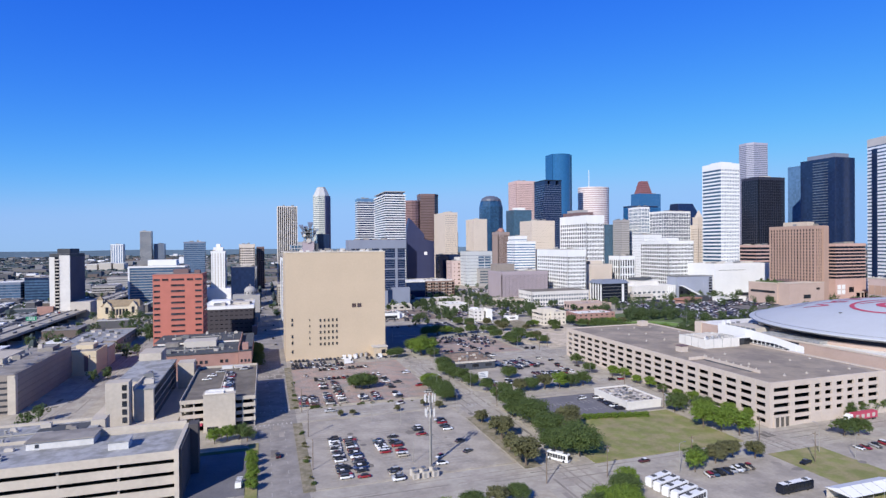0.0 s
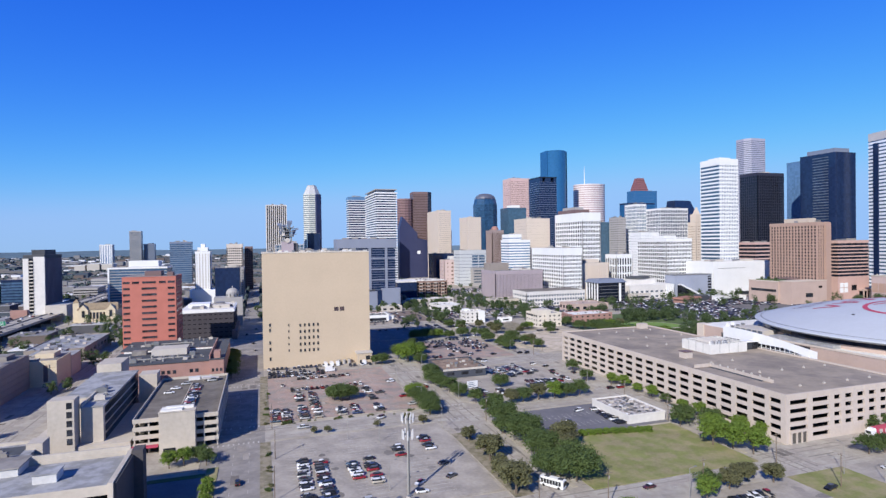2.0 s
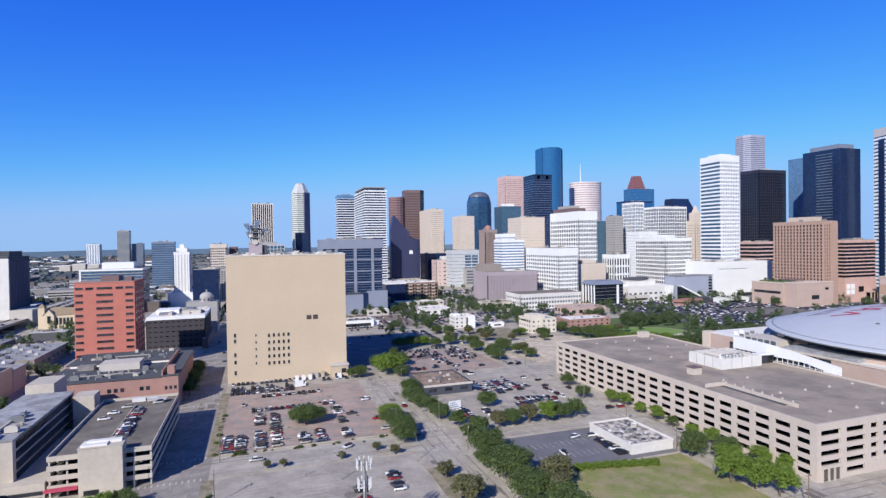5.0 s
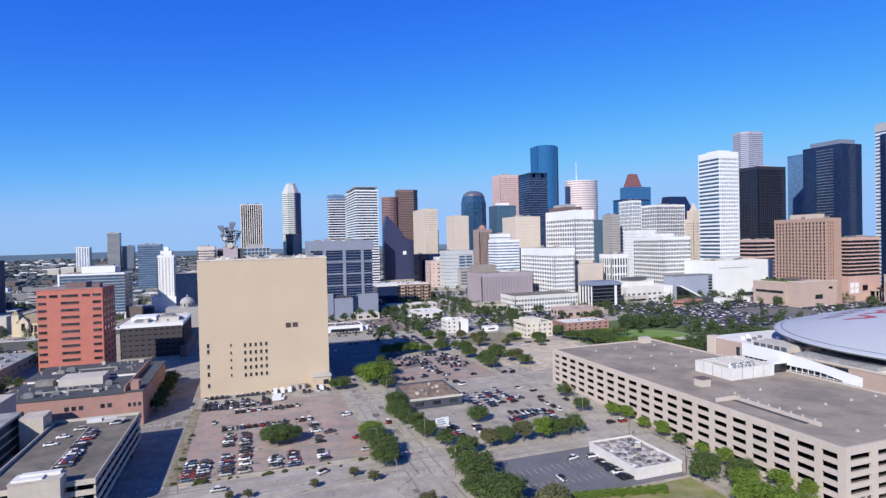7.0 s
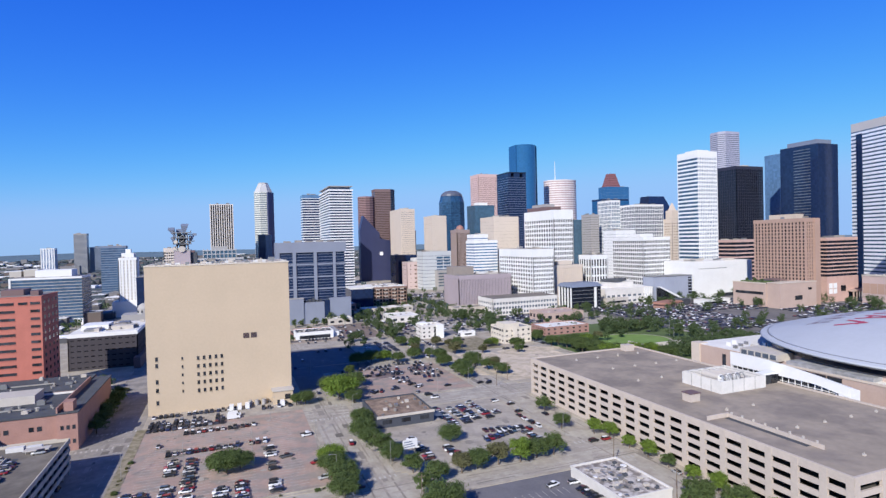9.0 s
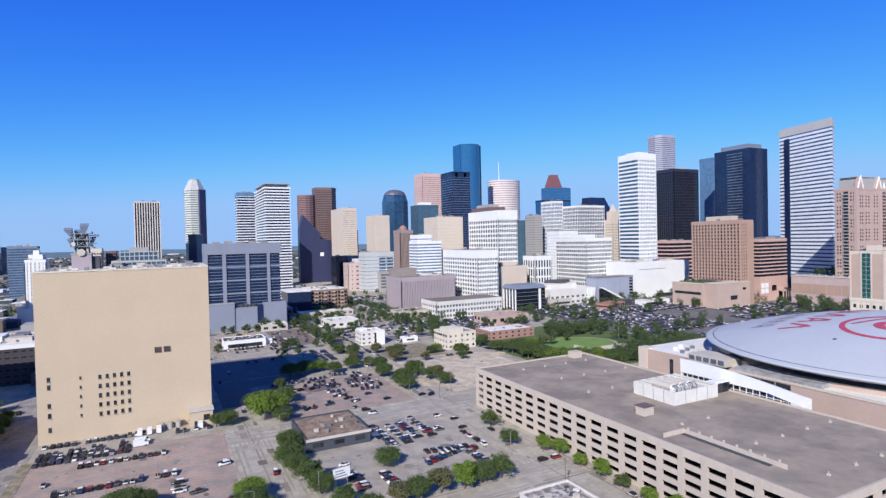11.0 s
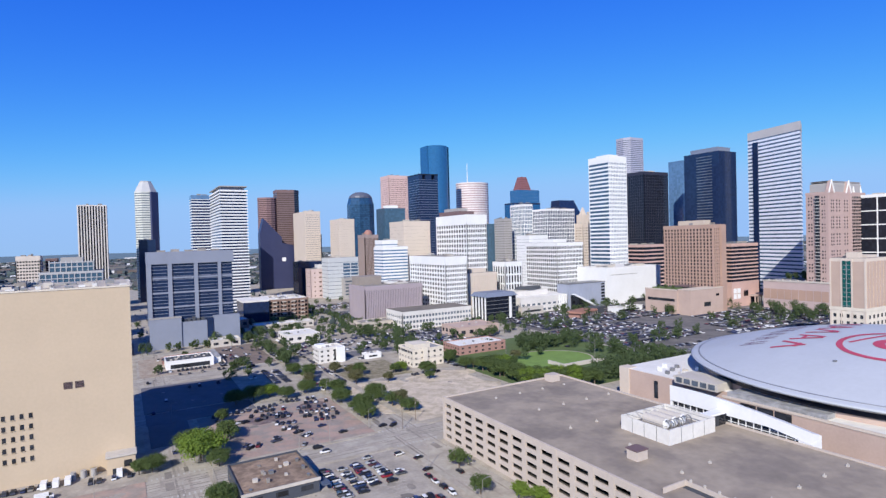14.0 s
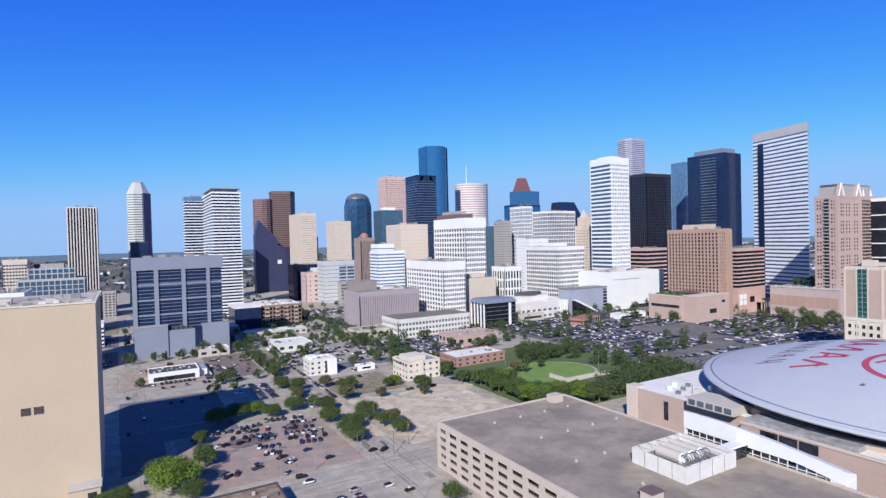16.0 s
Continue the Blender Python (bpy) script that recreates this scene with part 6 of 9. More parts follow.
# ---- low mid-field buildings ----
def shop(name, label, x, y, w, d, h, wall_m, roof_m, windows=4, par=0.8, category="shop", storeys=1):
    t = thing(name, label, category, x, y, 0.16)
    part("wall", Shape().box(0, w, 0, d, 0, h), wall_m, t)
    part("parapet", Shape().box(-0.15, w + 0.15, -0.15, 0.3, h, h + par), wall_m, t)
    part("parapet", Shape().box(-0.15, w + 0.15, d - 0.3, d + 0.15, h, h + par), wall_m, t)
    part("parapet", Shape().box(-0.15, 0.3, 0.3, d - 0.3, h, h + par), wall_m, t)
    part("parapet", Shape().box(w - 0.3, w + 0.15, 0.3, d - 0.3, h, h + par), wall_m, t)
    part("roof", Shape().box(0.3, w - 0.3, 0.3, d - 0.3, h, h + 0.1), roof_m, t)
    for f in range(storeys):
        z0, z1 = h * (f + 0.36) / storeys, h * (f + 0.74) / storeys
        share = 0.5 if storeys == 1 else 0.34
        for k in range(windows):
            x0 = w * (k + 0.5 - share / 2) / windows
            part("window", Shape().box(x0, x0 + w * share / windows, -0.06, 0.2, z0, z1), DARKWIN, t)
            part("sill", Shape().box(x0 - 0.1, x0 + w * share / windows + 0.1, -0.16, 0.1, z0 - 0.15, z0), wall_m, t)
            y0 = d * (k + 0.5 - share / 2) / windows
            part("window", Shape().box(-0.06, 0.2, y0, y0 + d * share / windows, z0, z1), DARKWIN, t)
    for k in range(3):
        part("roof_unit", Shape().box(w * (0.2 + 0.25 * k), w * (0.2 + 0.25 * k) + 1.8, d * (0.3 + 0.15 * k), d * (0.3 + 0.15 * k) + 1.6, h + 0.1, h + 1.3), STEEL if k % 2 else OFFWHITE, t)
    return t

t = shop("white_shop", "small flat white shop with a weathered roof", 170, 234, 20, 29, 3.4, SCHOOLWALL, material("patchy_roof", (0.5, 0.46, 0.42), 0.9, vary=0.4, big=0.2, fine=1.2, tint=(0.1966, 0.1695, 0.1469)), 0)
qr = random.Random(9)
for k in range(46):
    a, b = qr.uniform(1.2, 17.6), qr.uniform(1.4, 26.5)
    part("roof_clutter", Shape().box(a, a + qr.uniform(0.3, 1.6), b, b + qr.uniform(0.3, 1.8), 3.5, 3.55 + qr.uniform(0.05, 0.5)), qr.choice((STEEL, OFFWHITE, WHITE, DARKROOF, GREYROOF)), t)
for k in range(14):
    part("roof_clutter", Shape().box(3 + (k * 5.3) % 14, 4.2 + (k * 5.3) % 14 + 0.3 * (k % 3), 2 + k * 1.75, 3.1 + k * 1.75, 3.5, 3.9 + 0.2 * (k % 4)), (STEEL, DARKROOF, OFFWHITE)[k % 3], t)
t = shop("brown_roofed_shop", "low shop with a brown gravel roof and white band", 118, 344, 28, 32, 5.0, material("slate_wall", (0.055, 0.062, 0.08), 0.8), material("brown_gravel", (0.27, 0.195, 0.14), 0.95, vary=0.4, big=0.12, fine=0.9, tint=(0.17, 0.12, 0.09)), 3)
for k in range(11):
    part("roof_unit", Shape().box(3 + (k * 7.3) % 22, 4.1 + (k * 7.3) % 22, 3 + (k * 11.7) % 26, 4.3 + (k * 11.7) % 26, 5.1, 5.7 + 0.25 * (k % 4)), (STEEL, GREYROOF, OFFWHITE)[k % 3], t)
part("fascia", Shape().box(-0.4, 28.4, -0.5, -0.15, 4.7, 5.9), OFFWHITE, t)
part("blue_canopy", Shape().box(28.4, 31.5, -3, 4, 3.2, 3.6), material("blue_canopy", (0.07, 0.09, 0.13), 0.7), t)
b_ = thing("billboard", "white billboard on steel posts by the shop", "billboard", 121, 303, 0.16, 8)
part("panel", Shape().box(-3.2, 3.2, -0.2, 0.2, 4.6, 8.2), WHITE, b_)
for k in range(3):
    part("text_bar", Shape().box(-2.6, 2.0 - k * 0.7, -0.24, -0.19, 5.2 + k * 0.95, 5.6 + k * 0.95), BLUEGREY, b_)
for x in (-2.2, 2.2):
    part("post", Shape().tube((x, 0.1, 0), (x, 0.1, 8.0), 0.14), STEEL, b_)
t = shop("auto_shop", "white flat-roofed auto shop, its open bays drawn as a dark panel", 110, 612, 34, 22, 6, WHITE, WHITEROOF, 0)
# one dark panel on the wall paints the shade inside the bays
part("bay_shadow", Shape().box(3, 31, -0.15, 0.2, 0.5, 3.6), DARKWIN, t)
part("roof_plate", Shape().box(1, 33, 1, 21, 6.1, 6.3), DARKROOF, t)
part("roof_trim", Shape().box(-0.3, 34.3, 21.8, 22.6, 6, 7.0), BRICK, t, "red brick roof trim")
part("side_wing", Shape().box(34.4, 40, 4, 40, 0, 5), WHITE, t)
part("side_roof", Shape().box(34.4, 40, 4, 40, 5, 5.3), PALEROOF, t)
part("yard_wall", Shape().box(-1, 0, 24, 46, 0, 2.4), BRICKPINK, t)
part("yard_wall", Shape().box(41.5, 42.2, -4, 46, 0, 2.4), BEIGE, t)
for k in range(10):
    part("roof_unit", Shape().box(3 + k * 3, 4.6 + k * 3, 4 + (k * 5) % 12, 5.5 + (k * 5) % 12, 6.3, 7.2 + 0.3 * (k % 2)), (OFFWHITE, STEEL)[k % 2], t)
t = shop("white_house_block", "three-storey white rendered block", 214, 562, 20, 16, 11, SCHOOLWALL, WHITEROOF, 4, 1.2, "building", 3)
part("stair_slot", Shape().box(12.2, 13.8, -0.1, 0.2, 1, 10), DARKWIN, t)
part("roof_step", Shape().box(1, 8, 8, 15, 11.1, 13.4), WHITE, t)
part("side_bay", Shape().box(14, 20.4, -3, 2, 0, 12), WHITE, t)
t = shop("cream_block", "three-storey cream stucco block", 268, 506, 26, 25, 12.5, CREAM, PALEROOF, 5, 1.0, "building", 3)
part("upper_floor", Shape().box(3, 17, 5, 20, 12.6, 16), CREAM, t)
part("stair_bay", Shape().box(8, 12, -1.2, 0.2, 0, 14.6), CREAM, t)
for k in range(6):
    part("upper_window", Shape().box(-0.12, 0.2, 1.5 + k * 4, 4 + k * 4, 10, 11.8), DARKWIN, t)
part("lower_band", Shape().box(-0.3, 26.3, -0.3, 25.3, 6, 6.5), OFFWHITE, t)
shop("long_shop", "long low white shop", 207, 764, 64, 20, 5.5, OFFWHITE, WHITEROOF, 9)
shop("white_store", "low white store with roof plant", 216, 668, 32, 34, 6.5, SCHOOLWALL, WHITEROOF, 4)
shop("row_building", "low red brick row with white roofs", 318, 522, 46, 26, 7, BRICKPINK, WHITEROOF, 7, 0.8, "shop", 2)
shop("tan_hall", "flat salmon hall with a pale roof", 360, 590, 46, 34, 9, PINKWALL, PINKWALL, 5)
shop("white_depot", "small white leaning shed", 250, 556, 14, 7, 3.6, WHITE, WHITEROOF, 1)
shop("corner_store", "small grey corner store", 152, 690, 26, 18, 6, OFFWHITE, WHITEROOF, 3)
shop("pink_store", "low pale brick store", 166, 800, 40, 30, 9, BRICKPINK, WHITEROOF, 5)
shop("grey_store", "flat grey store beside trees", 300, 690, 40, 24, 8, PALECONC, GREYROOF, 5)
t = tower("office_block", "pale grey panelled office with a glazed corner", 381, 1040, 56, 34, 69, material("pale_panel", (0.46, 0.48, 0.5), 0.75, vary=0.1), GREYGLASS, 10, 0, 0, 0.9, 0, 0.25, cap=5)
for k in range(7):
    for c in range(2):
        part("window", Shape().box(26 + c * 14, 38 + c * 14, -0.5, 0.2, 22 + k * 5.6, 25.4 + k * 5.6), OFFICEBLUE, t)
part("low_wing", Shape().box(22, 56, -14, -1, 0, 34), GREYSTONE, t)
for k in range(5):
    part("wing_window", Shape().box(24, 54, -14.3, -13.8, 6 + k * 5.4, 8.6 + k * 5.4), GREYGLASS, t)
part("low_roof", Shape().box(21.6, 56.4, -14.4, -1, 34, 35.2), PALEROOF, t)
t = tower("office_block", "dusty pink stone block with a flat cap", 362, 1078, 56, 30, 50, material("rosy_stone", (0.5, 0.39, 0.37), 0.8, vary=0.1), BROWNGLASS, 6, 5, 5, 0.7, 0.6, 0.3)
part("plant_room", Shape().box(14, 40, 6, 22, 50, 57), PLANTHOUSE, t)
# bright oval lawn in the park, with a pale path round it
oval = lambda k: [(364 + (39 + k) * math.cos(2 * math.pi * i / 40), 470 + (29 + k) * math.sin(2 * math.pi * i / 40)) for i in range(40)]
structure("pavement", Shape().prism(oval(1.8), 0, 0.25), CONCRETE, "pale curved park path round the lawn", "pavement")
structure("lawn", Shape().prism(oval(0), 0, 0.3), material("watered_lawn", (0.15, 0.24, 0.055), 0.95, vary=0.22, big=0.1, fine=1.2, bump=0.3), "bright green watered oval lawn", "lawn")
t = thing("market_pavilion", "low pavilion with a red-brown roof by the car park", "pavilion", 534, 608, 0.2, 20)
part("roof", Shape().prism([(-1, -1), (43, -1), (43, 19), (-1, 19)], 5.6, 7.4, 0.9), material("red_brown_roof", (0.3, 0.15, 0.11), 0.85, vary=0.2, big=0.2, fine=1.0), t)
part("wall", Shape().box(2, 40, 3, 17, 0, 5.6), BRICKPINK, t)
for k in range(8):
    part("post", Shape().box(0.2 + k * 5.9, 0.7 + k * 5.9, -0.4, 0.1, 0, 5.6), OFFWHITE, t)
part("screen_wall", Shape().box(44, 62, 0, 16, 0, 8), DARKROOF, t)
# stone wall and path in the park
t = thing("garden_wall", "low pale stone wall by the lawn", "wall", 356, 440)
part("wall", Shape().box(0, 42, 0, 1.2, 0.2, 3.0), OFFWHITE, t)
part("return_wall", Shape().box(0, 1.2, 1.4, 18, 0.2, 2.8), OFFWHITE, t)

# worn grass verges along the kerbs
for k, (x0, x1, y0, y1) in enumerate(((90.2, 92.2, 294, 366), (112.0, 114.0, 186, 268), (90.2, 93.5, 186, 268), (112.0, 114.2, 294, 390), (190.2, 192, 190, 268), (190.2, 192, 294, 366), (211, 213.2, 192, 366),
                                      (16, 88, 268.2, 270), (16, 88, 289.5, 291.4), (116, 188, 268.4, 270.2), (116, 188, 289.6, 292), (118, 188, 368.6, 370.6), (118, 188, 390.6, 393), (190.2, 193, 394, 568), (211, 215, 394, 690), (218, 290, 390, 395))):
    slab("pavement", x0, x1, y0, y1, CONCRETE, "worn concrete walk along the kerb", "pavement", 0.23)

# sandy ground spilling out of the dirt lot
for cx, cy, rx, ry, z in ((246, 436, 46, 34, 0.215), (226, 470, 22, 16, 0.22), (272, 474, 26, 12, 0.222)):
    n = 26
    out = [(rx * math.cos(2 * math.pi * i / n) * (1 + 0.13 * math.sin(5 * i + cx)), ry * math.sin(2 * math.pi * i / n) * (1 + 0.15 * math.cos(3.3 * i + cy))) for i in range(n)]
    structure("dirt_lot", Shape().prism(out, -0.05, z), DIRT, "bare sandy ground with wheel tracks", "dirt lot", (cx, cy, 0))

# low flat roofs, worn lots and dry ground between the streets
t = shop("flat_roofed_warehouse", "low brown-grey warehouse with a grey patched roof", -150, 494, 38, 74, 9, CLINIC, PALEROOF, 6, 0.7, "warehouse")
for k in range(16):
    part("roof_unit", Shape().box(3 + (k * 7.1) % 30, 5.2 + (k * 7.1) % 30 + k % 2, 4 + k * 4.2, 6 + k * 4.2, 9.1, 10.2 + 0.3 * (k % 3)), (STEEL, OFFWHITE, DARKROOF)[k % 3], t)
for k in range(7):
    part("side_window", Shape().box(37.9, 38.1, 5 + k * 10, 10 + k * 10, 4, 6.5), DARKWIN, t)
DRYGRASS = material("dry_grass_ground", (0.175, 0.155, 0.095), 0.95, vary=0.3, big=0.12, fine=1.2, tint=(0.27, 0.23, 0.165))
BROWNLOT = material("brown_gravel_lot", (0.21, 0.16, 0.135), 0.95, vary=0.3, big=0.07, fine=0.8, tint=(0.165, 0.132, 0.115))
slab("parking_lot", 92, 152, 594, 668, material("red_brown_yard", (0.3, 0.235, 0.19), 0.95, vary=0.3, big=0.09, fine=0.9, tint=(0.36, 0.31, 0.25)), "worn red-brown yard round the auto shop", "parking lot", 0.19)
slab("parking_lot", 154, 189, 594, 690, BROWNLOT, "brown gravel lot with parked cars", "parking lot", 0.2)
for y0, y1 in ((191.5, 267.5), (291.8, 391.5)):
    slab("verge", 11.4, 15.6, y0, y1, DRYGRASS, "dry brown grass strip along the avenue kerb", "verge", 0.25)
slab("verge", 90.5, 97.5, 186, 250, DRYGRASS, "dry scrub strip beside the lot", "verge", 0.25)
slab("verge", 215, 262, 494, 548, DRYGRASS, "dry grass and bare ground by the street", "verge", 0.2)
slab("verge", 191.5, 213, 594, 690, DRYGRASS, "dry grass strip", "verge", 0.19)
slab("parking_lot", 236, 290, 574, 593.6, ASPHALT, "dark asphalt drive", "parking lot", 0.18)

for x0, x1, y0, y1, m_, text in ((316, 378, 797, 870, ASPHALT, "dark car park behind the apartments"), (316, 390, 897, 970, BROWNLOT, "brown car park before pale offices"), (15, 90, 695, 770, BROWNLOT, "brown gravel lot by the tower"), (15, 90, 796, 871, ASPHALT, "dark asphalt lot"), (15, 90, 897, 971, DRYGRASS, "dry open ground"), (116, 190, 796, 871, ASPHALT, "dark asphalt lot behind the tower"), (216, 290, 908, 970, BROWNLOT, "brown gravel lot")):
    slab("parking_lot", x0, x1, y0, y1, m_, text, "parking lot", 0.19)

# ---- painted marks on the dome, as plain shapes ----
def dome_bar(name, cx, cy, ang, length, width, mat, label=""):
    """A flat painted bar that follows the dome."""
    c, s_ = math.cos(ang), math.sin(ang)
    n = 8
    v, f = [], []
    for i in range(n + 1):
        for j in range(3):
            a, b = length * (i / n - 0.5), width * (j / 2 - 0.5)
            x, y = cx + a * c - b * s_, cy + a * s_ + b * c
            v.append((x, y, dome_z(x, y) + 0.12))
    for i in range(n):
        for j in range(2):
            k = i * 3 + j
            f.append((k, k + 3, k + 4, k + 1))
    part(name, Shape().add(v, f), mat, ar, label)

def dome_ring(cx, cy, r0, r1, a0, a1, mat):
    n = 40
    v, f = [], []
    for i in range(n + 1):
        a = a0 + (a1 - a0) * i / n
        for r in (r0, (r0 + r1) / 2, r1):
            x, y = cx + r * math.cos(a), cy + r * math.sin(a)
            v.append((x, y, dome_z(x, y) + 0.12))
    for i in range(n):
        for j in range(2):
            k = i * 3 + j
            f.append((k, k + 1, k + 4, k + 3))
    part("painted_ring", Shape().add(v, f), mat, ar, "red painted ring")

dome_ring(-33, -7, 21.2, 23.8, 0, 2 * math.pi, REDPAINT)
dome_ring(-33, -6, 4.5, 9.0, 0.6, 2 * math.pi + 0.1, REDPAINT)
dome_bar("painted_bar", -27, 7, -0.35, 24, 1.8, REDPAINT)
for k in range(6):
    x, y = -48.7 + 15.4 * k, 32.4 - 1.5 * k + 0.5 * k * k
    dome_bar("painted_bar", x - 2.6, y, radians(-60 - 9 * (k % 3)), 14.5, 2.2, REDPAINT)
    dome_bar("painted_bar", x + 3.2, y, radians(-112 + 11 * (k % 2)), 14.0, 2.2, REDPAINT)
    dome_bar("painted_bar", x + 0.3, y - 3 + 5 * (k % 2), 0.1, 6.5, 2.0, REDPAINT)
PALEMARK = material("faded_red_paint", (0.2, 0.12, 0.17), 0.7, vary=0.1)
for k in range(6):
    x, y = -49.5 + 10.5 * k, 51.2 + 0.5 * k
    dome_bar("small_painted_bar", x, y, radians(-68 + 6 * (k % 2)), 11.5, 1.0, PALEMARK)
    dome_bar("small_painted_bar", x + 4.0, y, radians(-64 - 8 * (k % 3)), 10.5, 1.0, PALEMARK)
    dome_bar("small_painted_bar", x + 2.0, y + 2.0 - 3 * (k % 2), 0.15, 3.6, 0.9, PALEMARK)

# ---- cars ----
def loft(sections):
    """Body from cross sections (x, half width, low, high, shoulder)."""
    s = Shape()
    v, f = [], []
    for x, w, lo, hi in sections:
        v += [(x, -w * 0.92, lo), (x, w * 0.92, lo), (x, w, lo + (hi - lo) * 0.45), (x, w * 0.94, hi - 0.04), (x, w * 0.8, hi), (x, -w * 0.8, hi), (x, -w * 0.94, hi - 0.04), (x, -w, lo + (hi - lo) * 0.45)]
    m = 8
    for k in range(len(sections) - 1):
        f += [(k * m + i, k * m + (i + 1) % m, (k + 1) * m + (i + 1) % m, (k + 1) * m + i) for i in range(m)]
    f += [tuple(range(m)), tuple(reversed(range((len(sections) - 1) * m, len(sections) * m)))]
    return s.add(v, f)

def cabin(x0, x1, x2, x3, w, z0, z1):
    """Glasshouse: base from x0 to x3, roof from x1 to x2."""
    a, b = w, w * 0.8
    return Shape().add([(x0, -a, z0), (x3, -a, z0), (x3, a, z0), (x0, a, z0), (x1, -b, z1), (x2, -b, z1), (x2, b, z1), (x1, b, z1)],
                       [(3, 2, 1, 0), (4, 5, 6, 7), (0, 1, 5, 4), (1, 2, 6, 5), (2, 3, 7, 6), (3, 0, 4, 7)])

WHEEL = Shape().tube((0, -0.11, 0), (0, 0.11, 0), 0.33, n=10).mesh("tyre", RUBBER)
HUB = Shape().tube((0, -0.125, 0), (0, 0.125, 0), 0.19, n=8).mesh("rim", STEEL)
LAMPRED = material("tail_lamp_red", (0.35, 0.01, 0.01), 0.3)
CARS = {
    "sedan": (loft([(-2.35, 0.70, 0.42, 0.74), (-2.2, 0.86, 0.26, 0.88), (-1.3, 0.91, 0.22, 0.95), (0.9, 0.91, 0.22, 0.93), (2.05, 0.85, 0.24, 0.80), (2.35, 0.66, 0.38, 0.66)]).mesh("body", CARPAINT, True),
              cabin(-1.75, -1.05, 0.35, 1.15, 0.80, 0.90, 1.40).mesh("glasshouse", CARGLASS),
              cabin(-1.1, -1.0, 0.25, 0.42, 0.67, 1.39, 1.45).mesh("roof_panel", CARPAINT), 1.42),
    "suv": (loft([(-2.3, 0.80, 0.45, 1.0), (-2.2, 0.92, 0.30, 1.08), (-1.2, 0.95, 0.26, 1.10), (0.9, 0.95, 0.26, 1.08), (2.1, 0.90, 0.28, 0.96), (2.35, 0.72, 0.42, 0.80)]).mesh("body", CARPAINT, True),
            cabin(-2.2, -1.9, 0.45, 1.25, 0.86, 1.05, 1.66).mesh("glasshouse", CARGLASS),
            cabin(-1.95, -1.85, 0.35, 0.55, 0.74, 1.65, 1.73).mesh("roof_panel", CARPAINT), 1.42),
    "pickup": (loft([(-2.8, 0.86, 0.5, 1.02), (-2.7, 0.95, 0.36, 1.06), (-0.6, 0.96, 0.32, 1.08), (1.2, 0.96, 0.32, 1.10), (2.5, 0.92, 0.34, 1.0), (2.75, 0.76, 0.46, 0.86)]).mesh("body", CARPAINT, True),
               cabin(-0.75, -0.55, 0.9, 1.5, 0.86, 1.06, 1.72).mesh("glasshouse", CARGLASS),
               cabin(-0.65, -0.5, 0.8, 1.0, 0.74, 1.71, 1.80).mesh("roof_panel", CARPAINT), 1.75),
}
BED = Shape().box(-2.65, -0.85, -0.72, 0.72, 1.075, 1.10).mesh("bed_liner", RUBBER)
TAIL = Shape().box(-0.03, 0.03, -0.2, 0.2, -0.09, 0.09).mesh("tail_lamp", LAMPRED)
CAR_LABEL = {"sedan": "parked saloon car with dark windows on asphalt", "suv": "tall parked family car with dark windows", "pickup": "parked pickup truck with an open bed"}
FARCAR = {"body": Shape(), "windows": Shape(), "tyres": Shape()}
PROTO = {}
car_count = [0]
rng = random.Random(5)

def car(x, y, turn, z=0.2, kind=None):
    kind = kind or rng.choices(("sedan", "suv", "pickup"), (5, 4, 2))[0]
    turn += rng.uniform(-3, 3) + (180 if rng.random() < 0.5 else 0)
    x, y = x + rng.uniform(-0.3, 0.3), y + rng.uniform(-0.25, 0.25)
    if y > 384 and z < 5:
        m = pose(x, y, z, 0, 0, turn)
        body, glasshouse, roof, wheelbase = CARS[kind]
        for key, me, off in (("body", body, None), ("windows", glasshouse, None), ("body", roof, None)) + tuple(("tyres", WHEEL, (sx * wheelbase, sy, 0.33)) for sx in (-1, 1) for sy in (-0.82, 0.82)):
            q = m @ Matrix.Translation(off) if off else m
            FARCAR[key].add([tuple(q @ v.co) for v in me.vertices], [tuple(p.vertices) for p in me.polygons])
        return None
    car_count[0] += 1
    if kind in PROTO:
        return copy_thing(PROTO[kind], pose(x, y, z, 0, 0, turn))
    body, glasshouse, roof, wheelbase = CARS[kind]
    t = thing("car" if kind != "pickup" else "pickup_truck", CAR_LABEL[kind], "car" if kind != "pickup" else "truck", x, y, z, turn, "parked cars")
    part("body", body, None, t)
    part("glasshouse", glasshouse, None, t)
    part("roof_panel", roof, None, t)
    for sx in (-1, 1):
        for sy in (-0.82, 0.82):
            w_ = part("wheel", WHEEL, None, t, at=(sx * wheelbase, sy, 0.33))
            part("rim", HUB, None, w_, "grey metal rim")
    for sy in (-0.6, 0.6):
        part("tail_lamp", TAIL, None, t, "red tail lamp", at=(-2.3 if kind != "pickup" else -2.76, sy, 0.72 if kind == "sedan" else 0.86))
    if kind == "pickup":
        part("bed_liner", BED, None, t)
    PROTO[kind] = t
    return t

def row(x, y, dx, dy, n, turn, fill=0.8, z=0.2):
    """n stalls in a line, some of them empty."""
    for k in range(n):
        if rng.random() < fill:
            car(x + dx * k, y + dy * k, turn, z)

